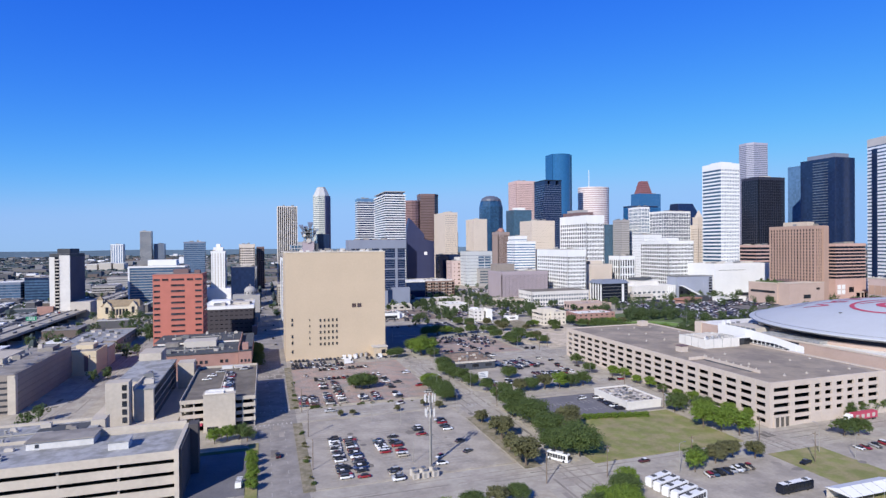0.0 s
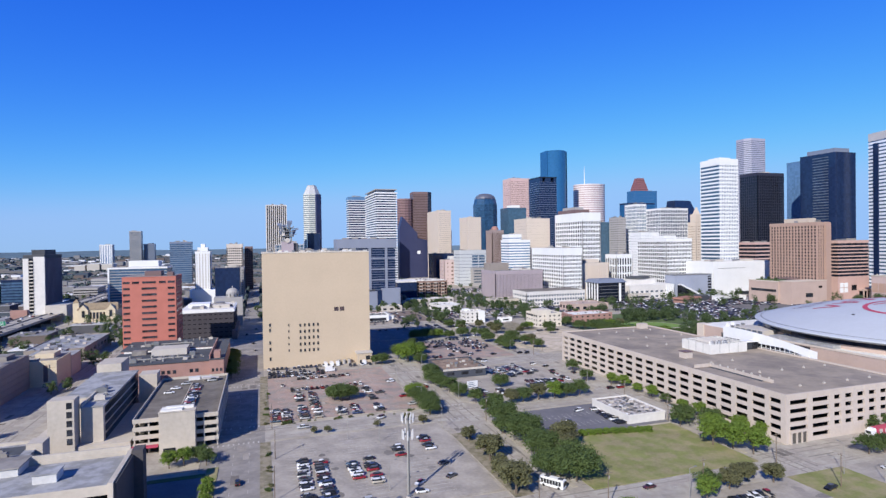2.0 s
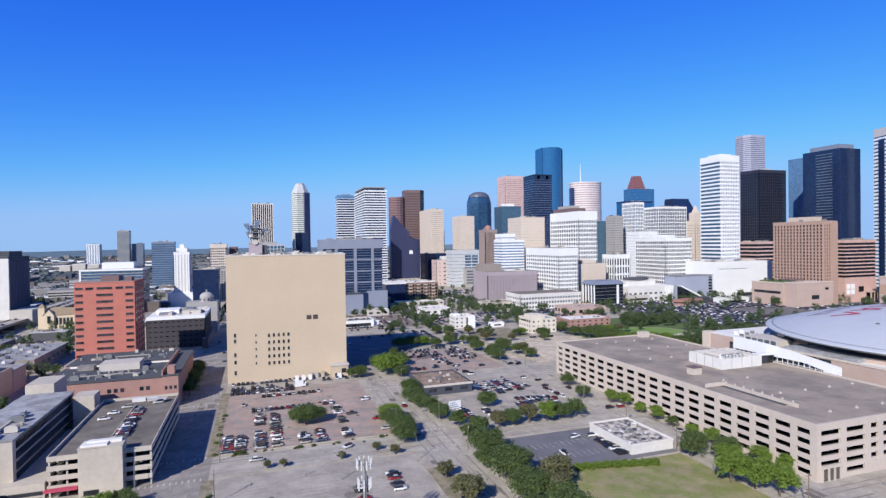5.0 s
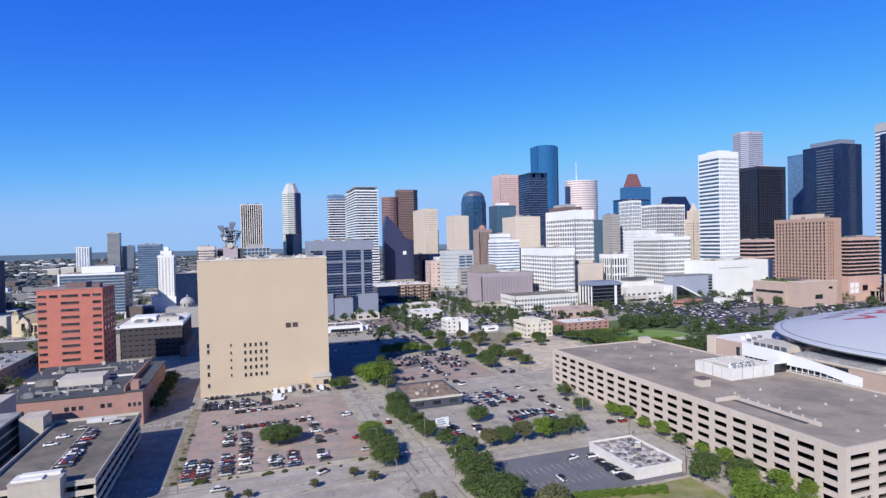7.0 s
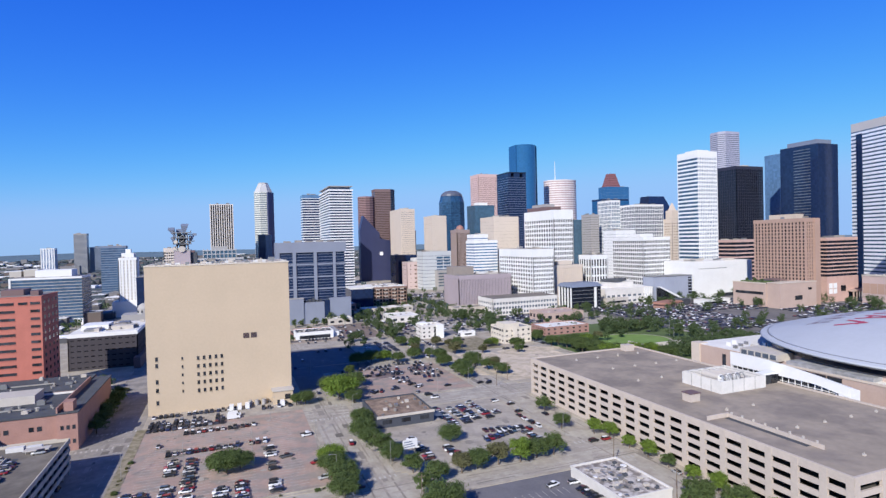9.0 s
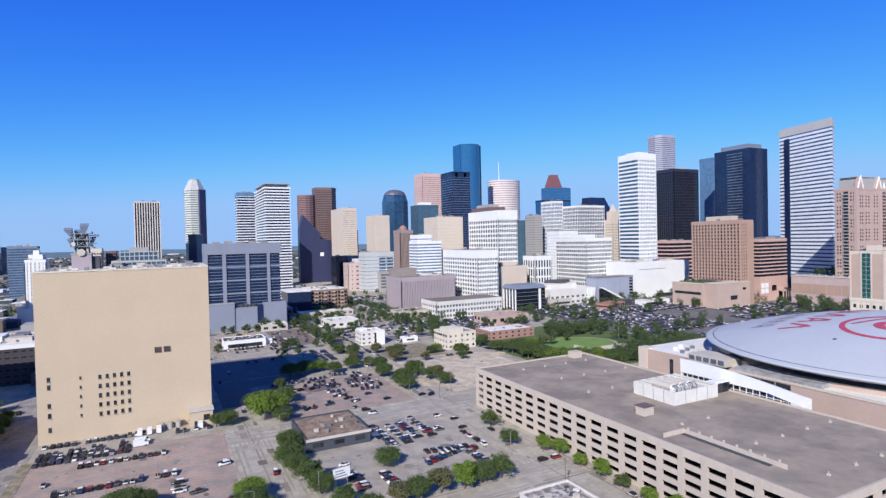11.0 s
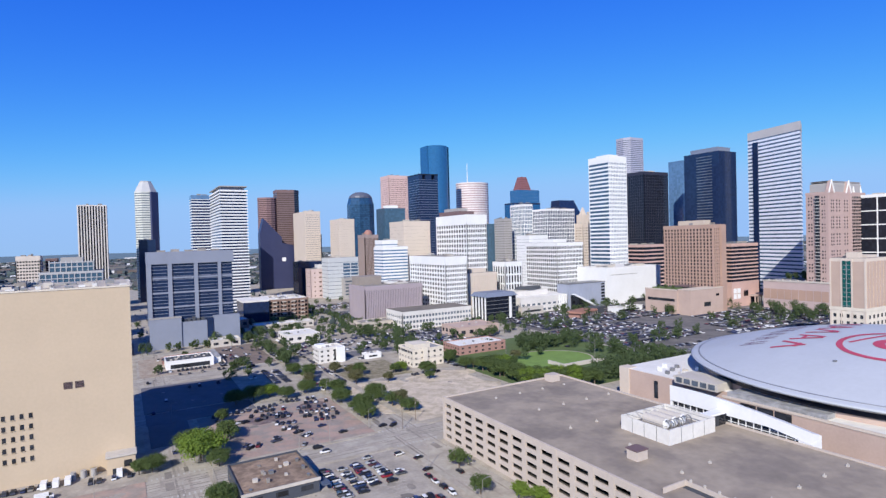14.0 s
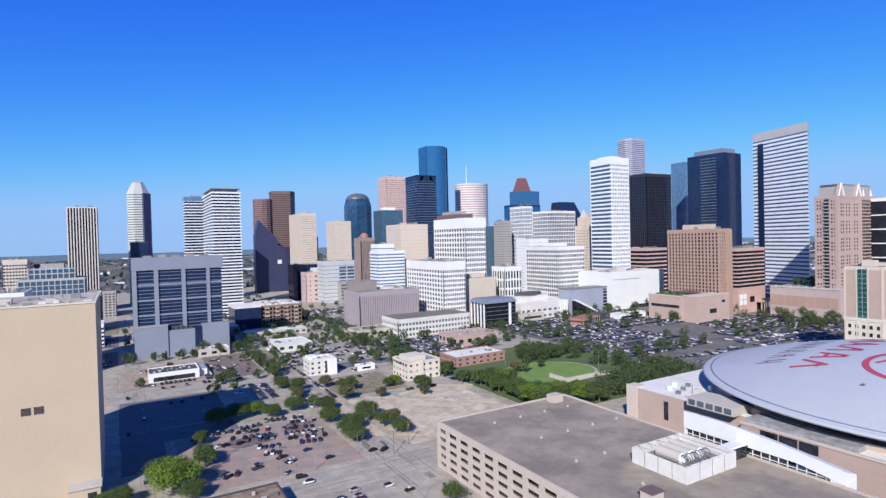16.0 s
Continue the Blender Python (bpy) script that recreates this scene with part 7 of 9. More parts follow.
# near lot
row(26.5, 198, 0, 2.75, 16, 0, 0.95)
row(33.0, 197, 0, 2.75, 15, 0, 0.9)
row(44.5, 212, 0, 2.75, 8, 0, 0.75)
row(51.0, 212, 0, 2.75, 9, 0, 0.75)
row(64, 228, 0, 2.75, 6, 0, 0.6)
row(63, 194, 0, 2.75, 5, 0, 0.4)
row(77, 236, 0, 4.5, 4, 0, 0.8)
row(44, 190.5, 0, 2.75, 4, 0, 0.8)
for x, y, a in ((77, 220, 20), (76, 208, 25), (64, 206, 30), (77, 248, 10)):
    car(x, y, a)
# reddish lot before the tan block
row(18.5, 294, 0, 2.75, 7, 0, 1, 0.17)
row(23.5, 294, 0, 2.75, 7, 0, 0.9, 0.17)
row(31.5, 294, 0, 2.75, 8, 0, 0.95, 0.17)
row(38.5, 294, 0, 2.75, 17, 0, 0.85, 0.17)
row(31.5, 326, 0, 2.75, 6, 0, 0.9, 0.17)
row(50, 294, 0, 2.75, 6, 0, 0.95, 0.17)
row(57, 293.5, 0, 2.75, 6, 0, 0.95, 0.17)
row(68.5, 295, 0, 2.75, 5, 0, 0.8, 0.17)
row(69, 316, 0, 2.9, 9, 0, 0.75, 0.17)
for x, y, a in ((75, 327, 10), (86, 349, 10), (86, 315, 12), (86, 299, 8), (66, 282, 30), (86, 350.5, 5)):
    car(x, y, a, 0.17)
row(29, 349.5, 2.75, 0, 15, 90, 0.95, 0.17)
row(21, 362, 2.75, 0, 6, 90, 0.3, 0.17)
row(31, 376, 2.75, 0, 13, 90, 0.9, 0.17)
row(17, 386.5, 2.75, 0, 13, 90, 0.85, 0.17)
row(17, 392, 2.75, 0, 13, 90, 0.95)
row(17, 397.5, 2.75, 0, 12, 90, 0.5)
row(17, 408.5, 2.75, 0, 16, 90, 0.85)
row(70, 402, 2.75, 0, 6, 90, 0.7)
# lot beside the brown-roofed shop
row(153, 333, 0, 2.7, 11, 0, 0.95)
row(160, 334, 0, 2.7, 10, 0, 0.9)
row(166, 338, 0, 2.7, 9, 0, 0.95)
row(173, 334, 0, 2.7, 12, 0, 0.85)
row(179, 333, 0, 2.7, 6, 0, 0.7)
row(160, 321, 2.7, -0.9, 9, 90, 0.9)
row(158, 309, 2.7, 1.0, 9, 90, 0.75)
row(139, 297, 0, 2.7, 6, 0, 0.85)
row(178, 300, 0, 2.7, 6, 0, 0.6)
row(199, 289, 6.5, -0.5, 2, 0, 1, 0.05)
row(187, 315, 0, 6, 4, 90, 0.7)
row(128, 300, 0, 2.7, 10, 0, 0.5)
# dark asphalt lot
row(167.5, 236, 0, 2.7, 9, 0, 0.8, 0.21)
for x, y, a in ((146, 244, 90), (160, 259, 10), (132, 246, 40), (137, 238, 30)):
    car(x, y, a, 0.21)
# reddish gravel lot
row(124, 464, 3.1, 0.4, 12, 80, 0.85)
row(126, 457, 0.4, -5.5, 4, 20, 0.9)
row(134, 446, 3.4, -0.5, 4, 30, 0.75)
row(151, 433, 2.8, -0.6, 4, 70, 1)
row(152, 423, 2.8, -0.7, 3, 70, 1)
row(168, 455, 2.8, -0.9, 6, 75, 0.9)
row(167, 446, 2.8, -0.9, 7, 75, 0.9)
row(167, 438, 2.8, -0.8, 7, 75, 0.85)
row(168, 430, 2.8, -0.8, 5, 75, 0.8)
row(160, 474, 3.0, -0.6, 9, 80, 0.8)
row(146, 462, 2.9, -0.8, 6, 75, 0.9)
row(142, 454, 2.9, -0.8, 7, 75, 0.85)
row(148, 447, 2.9, -0.8, 5, 75, 0.8)
row(172, 464, 2.8, -0.8, 6, 75, 0.9)
for x, y, a in ((146, 412, 30), (170, 417, 10), (160, 407, 40), (157, 414, 20), (132, 409, 50), (176, 402, 10)):
    car(x, y, a)
for x, y, a in ((145, 408, 20), (132, 405, 40), (136, 406, 70), (155, 396, 60), (159, 407, 10), (187, 360, 10), (192, 352, 15), (190, 339, 10), (201, 397, 30), (196, 399, 10)):
    car(x, y, a)
row(150, 388, 9, 0, 3, 0, 0.6)
# lot behind the tan block and street sides
row(172, 520, 0, 2.7, 16, 0, 0.9, 0.18)
row(179, 520, 0, 2.7, 16, 0, 0.85, 0.18)
row(150, 500, 2.8, 0, 12, 90, 0.8, 0.18)
row(191.5, 560, 0, 6.2, 18, 90, 0.75, 0.05)
row(168, 585, 0, 2.8, 12, 0, 0.6, 0.16)
row(106, 640, 3.2, 0, 12, 80, 0.8, 3.2)
row(243, 397, 0, 3, 3, 0, 0.7)
row(112, 603, 3.0, 0, 10, 90, 0.85, 0.16)
row(150, 600, 0, 2.9, 12, 0, 0.85, 0.16)
row(118, 590, 3.0, 0, 14, 90, 0.6, 0.16)
row(211, 500, 0, 6.2, 30, 90, 0.55, 0.05)
row(193, 480, 0, 6.2, 34, 90, 0.6, 0.05)
row(232, 620, 0, 2.8, 12, 0, 0.7)
row(120, 545, 3, 0, 16, 90, 0.5, 0.18)
row(244, 560, 2.8, 0, 8, 90, 0.7, 0.16)
row(225, 540, 2.8, 0, 10, 90, 0.5, 0.16)
row(258, 486, 2.8, 0, 8, 90, 0.6, 0.16)
row(298, 486, 0, 2.8, 8, 0, 0.7, 0.16)
row(220, 640, 2.8, 0, 14, 90, 0.75)
row(220, 654, 2.8, 0, 14, 90, 0.75)
# bus lot side and street traffic
row(146, 158.5, 2.75, 0.15, 10, 80, 0.9)
row(225, 160, 2.8, 0, 6, 80, 0.8)
for x, y, a, z in ((4, 228, 90, 0.05), (191, 156, 10, 0.22), (136, 177, 5, 0.05), (96, 286, 0, 0.05), (103, 330, 85, 0.05), (200, 330, 90, 0.05), (207, 250, 90, 0.05), (-6, 330, 90, 0.05), (-6, 480, 90, 0.05), (6, 520, 90, 0.05), (30, 281, 0, 0.05), (102, 420, 90, 0.05), (230, 380, 0, 0.05), (160, 381, 0, 0.05)):
    car(x, y, a, z)
# cars on the roof of the parking deck
row(-18.5, 288, 0, 2.8, 14, 0, 0.75, 13.25)
for x, y, a in ((-28, 322, 5), (-30, 314, 5), (-24, 330, 5), (-12, 333, 5)):
    car(x, y, a, 13.2)

t = thing("parked_cars", "rows of parked cars in the farther lots", "cars", 0, 0, kind="stuff")
part("body", FARCAR["body"], FARPAINT, t, kind="stuff")
part("windows", FARCAR["windows"], CARGLASS, t, kind="stuff")
part("tyres", FARCAR["tyres"], RUBBER, t, kind="stuff")
# cars too far and too many to tell apart
s = Shape()
def far_car(x, y, ang):
    c, q = math.cos(ang), math.sin(ang)
    def tr(px, py, pz): return (x + px * c - py * q, y + px * q + py * c, 0.21 + pz)
    for x0, x1, w, z0, z1, tp in ((-2.3, 2.3, 0.9, 0.25, 0.95, 0.97), (-1.6, 1.0, 0.8, 0.95, 1.45, 0.75)):
        s.add([tr(x0, -w, z0), tr(x1, -w, z0), tr(x1, w, z0), tr(x0, w, z0), tr(x0 * tp, -w * tp, z1), tr(x1 * tp, -w * tp, z1), tr(x1 * tp, w * tp, z1), tr(x0 * tp, w * tp, z1)],
              [(4, 5, 6, 7), (0, 1, 5, 4), (1, 2, 6, 5), (2, 3, 7, 6), (3, 0, 4, 7)])
for gx0, gx1, gy0, gy1, fill in ((450, 560, 470, 560, 0.85), (455, 590, 575, 670, 0.8), (575, 690, 400, 470, 0.7), (600, 780, 480, 500, 0.75), (636, 765, 506, 544, 0.85), (690, 790, 420, 490, 0.85), (600, 680, 560, 670, 0.6), (470, 560, 405, 455, 0.5), (302, 398, 580, 655, 0.6), (218, 290, 600, 660, 0.5), (-200, -120, 580, 700, 0.4)):
    y = gy0
    k = 0
    while y < gy1:
        x = gx0
        while x < gx1:
            if rng.random() < fill:
                far_car(x, y, math.pi / 2 + rng.uniform(-0.06, 0.06))
            x += 2.75
        y += 5.4 if k % 2 == 0 else 11.5
        k += 1
for k in range(120):
    i = rng.randrange(0, 8)
    far_car(bx(i) - 12 + rng.choice((-6, -2, 2, 6)), 480 + rng.random() * 700, math.pi / 2)
crng = random.Random(77)
for gx0, gx1, gy0, gy1, fill in ((318, 376, 800, 868, 0.6), (318, 388, 900, 968, 0.6), (18, 88, 700, 766, 0.3), (18, 88, 800, 868, 0.4), (156, 188, 600, 688, 0.3), (218, 288, 912, 966, 0.5)):
    for k in range(int((gy1 - gy0) / 8.5)):
        for i in range(int((gx1 - gx0) / 2.75)):
            if crng.random() < fill:
                far_car(gx0 + i * 2.75, gy0 + k * 8.5, math.pi / 2 + crng.uniform(-0.06, 0.06))
for x in (193.5, 211.5):
    for k in range(36):
        if crng.random() < 0.6:
            far_car(x, 498 + k * 5.8, math.pi / 2)
tagged(new("distant_cars", s.mesh("distant_cars", FARPAINT)), "hundreds of cars packed in distant lots", "cars", kind="stuff")
s = Shape()
for k in range(60):
    x, y = rng.choice((-231, -226, -216, -211)), 440 + 12 * k + rng.uniform(-4, 4)
    s.box(x - 0.9, x + 0.9, y - 2.2, y + 2.2, 8.1, 9.4)
tagged(new("freeway_traffic", s.mesh("freeway_traffic", FARPAINT)), "scattered cars along the elevated freeway", "cars", kind="stuff")

# buses, vans and a truck
def bus(x, y, turn, paint, label, length=12.0, z=0.2):
    t = thing("bus", label, "bus", x, y, z, turn, "parked buses")
    h = length / 2
    part("body", Shape().box(-h, h, -1.25, 1.25, 0.35, 3.05).prism([(-h + 0.3, -1.1), (h - 0.3, -1.1), (h - 0.3, 1.1), (-h + 0.3, 1.1)], 3.05, 3.25, 0.97), paint, t)
    for k in range(7):
        a = -h + 0.7 + k * (length - 1.4) / 7
        for sy in (-1, 1):
            part("window", Shape().box(a, a + (length - 1.4) / 7 - 0.2, min(sy * 1.2, sy * 1.28), max(sy * 1.2, sy * 1.28), 1.2, 2.7), CARGLASS, t)
    part("windscreen", Shape().box(h - 0.05, h + 0.03, -1.1, 1.1, 1.2, 2.7), CARGLASS, t)
    for k in (-0.3, 0.25):
        part("roof_hatch", Shape().box(length * k, length * k + 1.6, -0.7, 0.7, 3.25, 3.5), DARKROOF, t)
    for sx in (-0.62, 0.62):
        for sy in (-1.15, 1.15):
            part("wheel", Shape().tube((sx * h, sy - 0.14, 0.48), (sx * h, sy + 0.14, 0.48), 0.48, n=12), RUBBER, t)
    return t
for k in range(5):
    bus(128 + 0.3 * k, 159.2 - k * 3.8, 15, WHITE, "white coach with dark windows parked in a row", 11)
b_ = bus(167, 140, 2, BLACKGLASS, "black coach with a white roof parked in the lot", 14)
part("roof_panel", Shape().box(-6.6, 6.6, -1.0, 1.0, 3.25, 3.32), WHITE, b_, "white roof panel")
t = thing("event_tent", "long white tent with a low ridged roof", "tent", 172, 125, 0.2)
part("roof", Shape().add([(-0.4, -0.3, 3.4), (24.4, -0.3, 3.4), (24.4, 8.3, 3.4), (-0.4, 8.3, 3.4), (-0.4, 4, 4.8), (24.4, 4, 4.8)], [(0, 1, 5, 4), (2, 3, 4, 5), (0, 4, 3), (1, 2, 5), (3, 2, 1, 0)]), WHITE, t)
for k in range(6):
    for y in (0, 8):
        part("post", Shape().tube((4.8 * k, y, 0), (4.8 * k, y, 3.4), 0.07), GALV, t)
    part("roof_seam", Shape().tube((4.8 * k, -0.3, 3.45), (4.8 * k, 4, 4.85), 0.06), GALV, t)
part("side_wall", Shape().box(0, 24, 7.9, 8.0, 0, 3.4), OFFWHITE, t)
bus(106, 189, -55, WHITE, "white shuttle bus at the kerb", 9, 0.05)
t = thing("lorry", "lorry with a white cab and red trailer", "truck", 262, 186, 0.05, 2)
part("cab", Shape().box(-10, -6.8, -1.2, 1.2, 0.5, 3.2), WHITE, t)
part("cab_roof", Shape().prism([(-9, -1.1), (-6.8, -1.1), (-6.8, 1.1), (-9, 1.1)], 3.2, 3.8, 0.9), WHITE, t)
part("windscreen", Shape().box(-10.05, -9.95, -1.0, 1.0, 1.8, 2.9), CARGLASS, t)
part("trailer", Shape().box(-6.2, 9.5, -1.28, 1.28, 1.0, 3.9), REDPAINT, t)
for k in range(4):
    part("panel", Shape().box(-5 + k * 3.6, -3 + k * 3.6, -1.31, -1.26, 1.6, 3.3), OFFWHITE, t)
for x in (-8.6, -5.6, 6.4, 7.8):
    for sy in (-1.1, 1.1):
        part("wheel", Shape().tube((x, sy - 0.15, 0.5), (x, sy + 0.15, 0.5), 0.5, n=12), RUBBER, t)
for x, y, a in ((62, 408, 90), (58, 408, 90), (54, 408, 90), (55, 391, 5), (55.5, 394.5, 5), (80, 405, 90)):
    t = thing("van", "white box van parked by the wall", "van", x, y, 0.2, a, "white vans")
    part("body", Shape().box(-3.2, 1.4, -1.05, 1.05, 0.4, 2.8), WHITE, t)
    part("cab", Shape().box(1.4, 2.9, -0.95, 0.95, 0.4, 1.9), WHITE, t)
    part("windscreen", Shape().prism([(1.42, -0.9), (2.3, -0.9), (2.3, 0.9), (1.42, 0.9)], 1.9, 2.4, 0.8), CARGLASS, t)
    for sx in (-2.0, 1.9):
        for sy in (-0.9, 0.9):
            part("wheel", WHEEL, None, t, at=(sx, sy, 0.33))

# ---- trees ----
def crown_mesh(seed, r, h, mat, leaves=1500, blobs=16, squash=1.0):
    """A crown of many small leaf sprays on uneven boughs, ragged at the rim and open in places."""
    q = random.Random(seed)
    s = Shape()
    cs = []
    lob = [q.uniform(0.72, 1.12) for _ in range(7)]
    for k in range(blobs):
        a, u = q.uniform(0, 2 * math.pi), math.sqrt(q.random())
        z = q.uniform(-0.5, 0.8)
        reach = lob[int(a / 6.2832 * 7) % 7]
        lim = math.sqrt(max(0.05, 1 - (z * 0.95) ** 2)) * reach
        cs.append((Vector((u * r * 0.84 * lim * math.cos(a), u * r * 0.84 * lim * math.sin(a), h * (0.6 + 0.36 * z * squash * (0.75 + 0.3 * reach)))), r * q.uniform(0.15, 0.33)))
    for k in range(leaves):
        c, rad = q.choice(cs)
        d = Vector((q.gauss(0, 1), q.gauss(0, 1), q.gauss(0.2, 0.8))).normalized()
        p = c + d * rad * q.uniform(0.2, 1.15)
        n_ = (d * 0.7 + Vector((q.uniform(-0.8, 0.8), q.uniform(-0.8, 0.8), q.uniform(0.0, 1.0)))).normalized()
        a_ = n_.orthogonal().normalized()
        b_ = n_.cross(a_)
        e = q.uniform(0, 6.28)
        a_, b_ = a_ * math.cos(e) + b_ * math.sin(e), b_ * math.cos(e) - a_ * math.sin(e)
        k1, k2 = q.uniform(0.14, 0.3), q.uniform(0.1, 0.23)
        s.add([tuple(p - a_ * k1), tuple(p + b_ * k2), tuple(p + a_ * k1), tuple(p - b_ * k2)], [(0, 1, 2, 3)])
    return s.mesh("crown", mat)

def trunk_mesh(seed, r, h):
    q = random.Random(seed)
    s = Shape()
    s.tube((0, 0, -0.2), (0.1, 0.05, h * 0.42), 0.24, 0.16, 8)
    for k in range(6):
        a = 2 * math.pi * k / 6 + q.uniform(-0.4, 0.4)
        z = h * q.uniform(0.28, 0.42)
        s.tube((0.08, 0.04, z), (r * 0.55 * math.cos(a), r * 0.55 * math.sin(a), h * q.uniform(0.6, 0.85)), 0.11, 0.04, 6)
    return s.mesh("trunk", BARK)

TREES = []
for k, (r, h, m_) in enumerate(((4.2, 8.0, 0), (4.6, 7.2, 0), (3.4, 7.6, 0), (4.4, 8.6, 1), (3.6, 6.6, 1), (3.8, 6.8, 2), (2.6, 5.0, 2), (6.6, 9.0, 0), (6.0, 8.2, 1))):
    TREES.append((crown_mesh(40 + k, r, h, LEAVES[m_], 11000 if r > 5 else 4500 if r > 3 else 2000, 130 if r > 5 else 70), trunk_mesh(80 + k, r, h)))
TREE_LABEL = ["broad dark green street tree with a dense crown", "low spreading dark green oak", "upright dark green tree", "bright green tree with a full crown",
              "small bright green tree", "thin brownish green tree", "small dry half-bare tree", "wide dark green oak with a low broad crown", "wide bright green tree with a low crown"]
TPROTO = {}
far_trees = Shape()
def far_tree(x, y, v, size, z=0.0):
    q = random.Random(int(x * 7 + y * 13))
    r, h = 4.6 * size * q.uniform(0.8, 1.15), 8.6 * size * q.uniform(0.85, 1.15)
    far_trees.tube((x, y, z), (x, y, z + h * 0.5), 0.25, 0.15, 5)
    cs = []
    for _ in range(20):
        a, u, k = q.uniform(0, 6.283), math.sqrt(q.random()) * 0.72, q.uniform(-0.8, 0.9)
        lim = math.sqrt(1 - 0.75 * k * k) * q.uniform(0.8, 1.1)
        cs.append((Vector((x + r * u * lim * math.cos(a), y + r * u * lim * math.sin(a), z + h * (0.54 + 0.34 * k))), r * q.uniform(0.2, 0.36)))
    for _ in range(460):
        c, rad = q.choice(cs)
        d = Vector((q.gauss(0, 1), q.gauss(0, 1), q.gauss(0.25, 0.9))).normalized()
        p = c + d * rad * q.uniform(0.5, 1.05)
        n_ = (d + Vector((q.uniform(-0.5, 0.5), q.uniform(-0.5, 0.5), q.uniform(-0.1, 0.9)))).normalized()
        a_ = n_.orthogonal().normalized()
        b_ = n_.cross(a_)
        k1, k2 = q.uniform(0.3, 0.6), q.uniform(0.25, 0.5)
        far_trees.add([tuple(p - a_ * k1), tuple(p + b_ * k2), tuple(p + a_ * k1), tuple(p - b_ * k2)], [(0, 1, 2, 3)])
def tree(x, y, v, size=1.0, z=0.16):
    if y > 545 or x > 345 or x < -90:
        return far_tree(x, y, v, size)
    sc = size * 1.22
    m = Matrix.LocRotScale((x, y, z), Euler((0, 0, rng.uniform(0, 6.28))), None)
    if (v, round(size, 2)) in TPROTO:
        return copy_thing(TPROTO[(v, round(size, 2))], m)
    t = thing("tree", TREE_LABEL[v], "tree", x, y, z, 0, "street trees")
    t.matrix_world = m @ Matrix.Diagonal((sc, sc, sc * 0.82, 1))
    part("trunk", TREES[v][1], None, t)
    part("crown", TREES[v][0], None, t)
    TPROTO[(v, round(size, 2))] = t
    return t

# trees of the parking lots and their street
for x, y, v, sz in ((52, 319, 7, 1.0), (57, 321, 7, 0.8), (49, 322, 7, 0.8), (90, 280, 7, 0.9), (92, 291, 7, 0.9), (90, 301, 7, 0.9), (91, 311, 8, 0.9), (108, 413, 7, 1.2), (111, 403, 8, 1.55), (117, 392, 7, 0.8), (92, 401, 7, 0.8), (87, 401, 2, 0.9), (112, 352, 7, 0.9), (109, 336, 7, 0.9), (110, 325, 7, 0.8), (112, 315, 0, 1.1), (114, 304, 7, 0.8), (118, 290, 0, 1.0), (124, 279, 1, 1.0), (116, 272, 2, 1.0)):
    tree(x, y, v, sz)
for x, y, v, sz in ((77, 275, 6, 0.7), (40, 271, 6, 0.6), (34, 272, 6, 0.6), (62, 271, 6, 0.6), (83, 268, 6, 0.8)):
    tree(x, y, v, sz)
# trees along the garage, the lawn and the cross street
for x, y, v, sz in ((135, 283, 5, 1.1), (142, 284, 7, 0.8), (151, 284, 5, 1.3), (160, 283, 3, 1.1), (168, 284, 7, 0.8), (176, 284, 0, 1.1), (143, 315, 7, 0.8), (202, 334, 0, 1.0), (196, 309, 1, 0.95), (205, 297, 3, 0.8), (208, 290, 3, 0.8), (208, 277, 4, 0.8), (208, 266, 3, 0.8), (208, 255, 0, 0.7), (208, 243, 4, 0.8), (208, 232, 3, 0.8), (208, 222, 0, 0.8), (209, 210, 3, 0.8), (194, 414, 1, 1.0), (215, 428, 0, 1.1)):
    tree(x, y, v, sz)
for x, y, v, sz in ((190, 195, 3, 1.3), (193, 188, 3, 1.2), (186, 201, 3, 1.2), (201, 219, 0, 1.1), (196, 228, 1, 1.1), (190, 224, 0, 1.0), (194, 210, 3, 1.1), (213, 202, 3, 0.7), (153, 169, 0, 0.9), (166, 169, 5, 1.0), (178, 166, 5, 1.0), (172, 171, 5, 0.9), (234, 173, 1, 1.0), (241, 172, 1, 1.0), (262, 192, 0, 0.9), (270, 193, 0, 0.9), (278, 194, 0, 0.9), (285, 193, 1, 0.9)):
    tree(x, y, v, sz)
# tall trees and scrub either side of the lawn street
for x, y, v, sz in ((117, 254, 7, 1.15), (112, 243, 0, 1.1), (116, 231, 7, 1.25), (122, 240, 1, 1.0), (128, 219, 5, 1.6), (124, 211, 5, 1.3), (115, 214, 7, 1.1), (109, 196, 7, 1.0), (116, 190, 7, 1.3), (120, 202, 0, 1.3), (133, 226, 5, 1.1), (95, 240, 6, 1.2), (97, 229, 6, 1.0), (95, 217, 5, 1.5), (94, 206, 6, 1.3), (92, 197, 5, 1.2), (92, 188, 5, 1.6), (98, 222, 6, 0.9)):
    tree(x, y, v, sz)
# trees south of the lots
for x, y, v, sz in ((111, 154, 7, 0.8), (107, 148, 8, 0.8), (100, 149, 8, 0.8), (94, 145, 0, 1.0), (116, 160, 3, 0.8), (147, 163, 3, 0.9), (160, 167, 5, 1.0), (37, 164, 8, 0.55), (44, 161, 7, 0.6), (51, 160, 8, 0.65), (60, 160, 7, 0.7), (69, 161, 5, 1.0), (77, 163, 7, 0.6)):
    tree(x, y, v, sz)
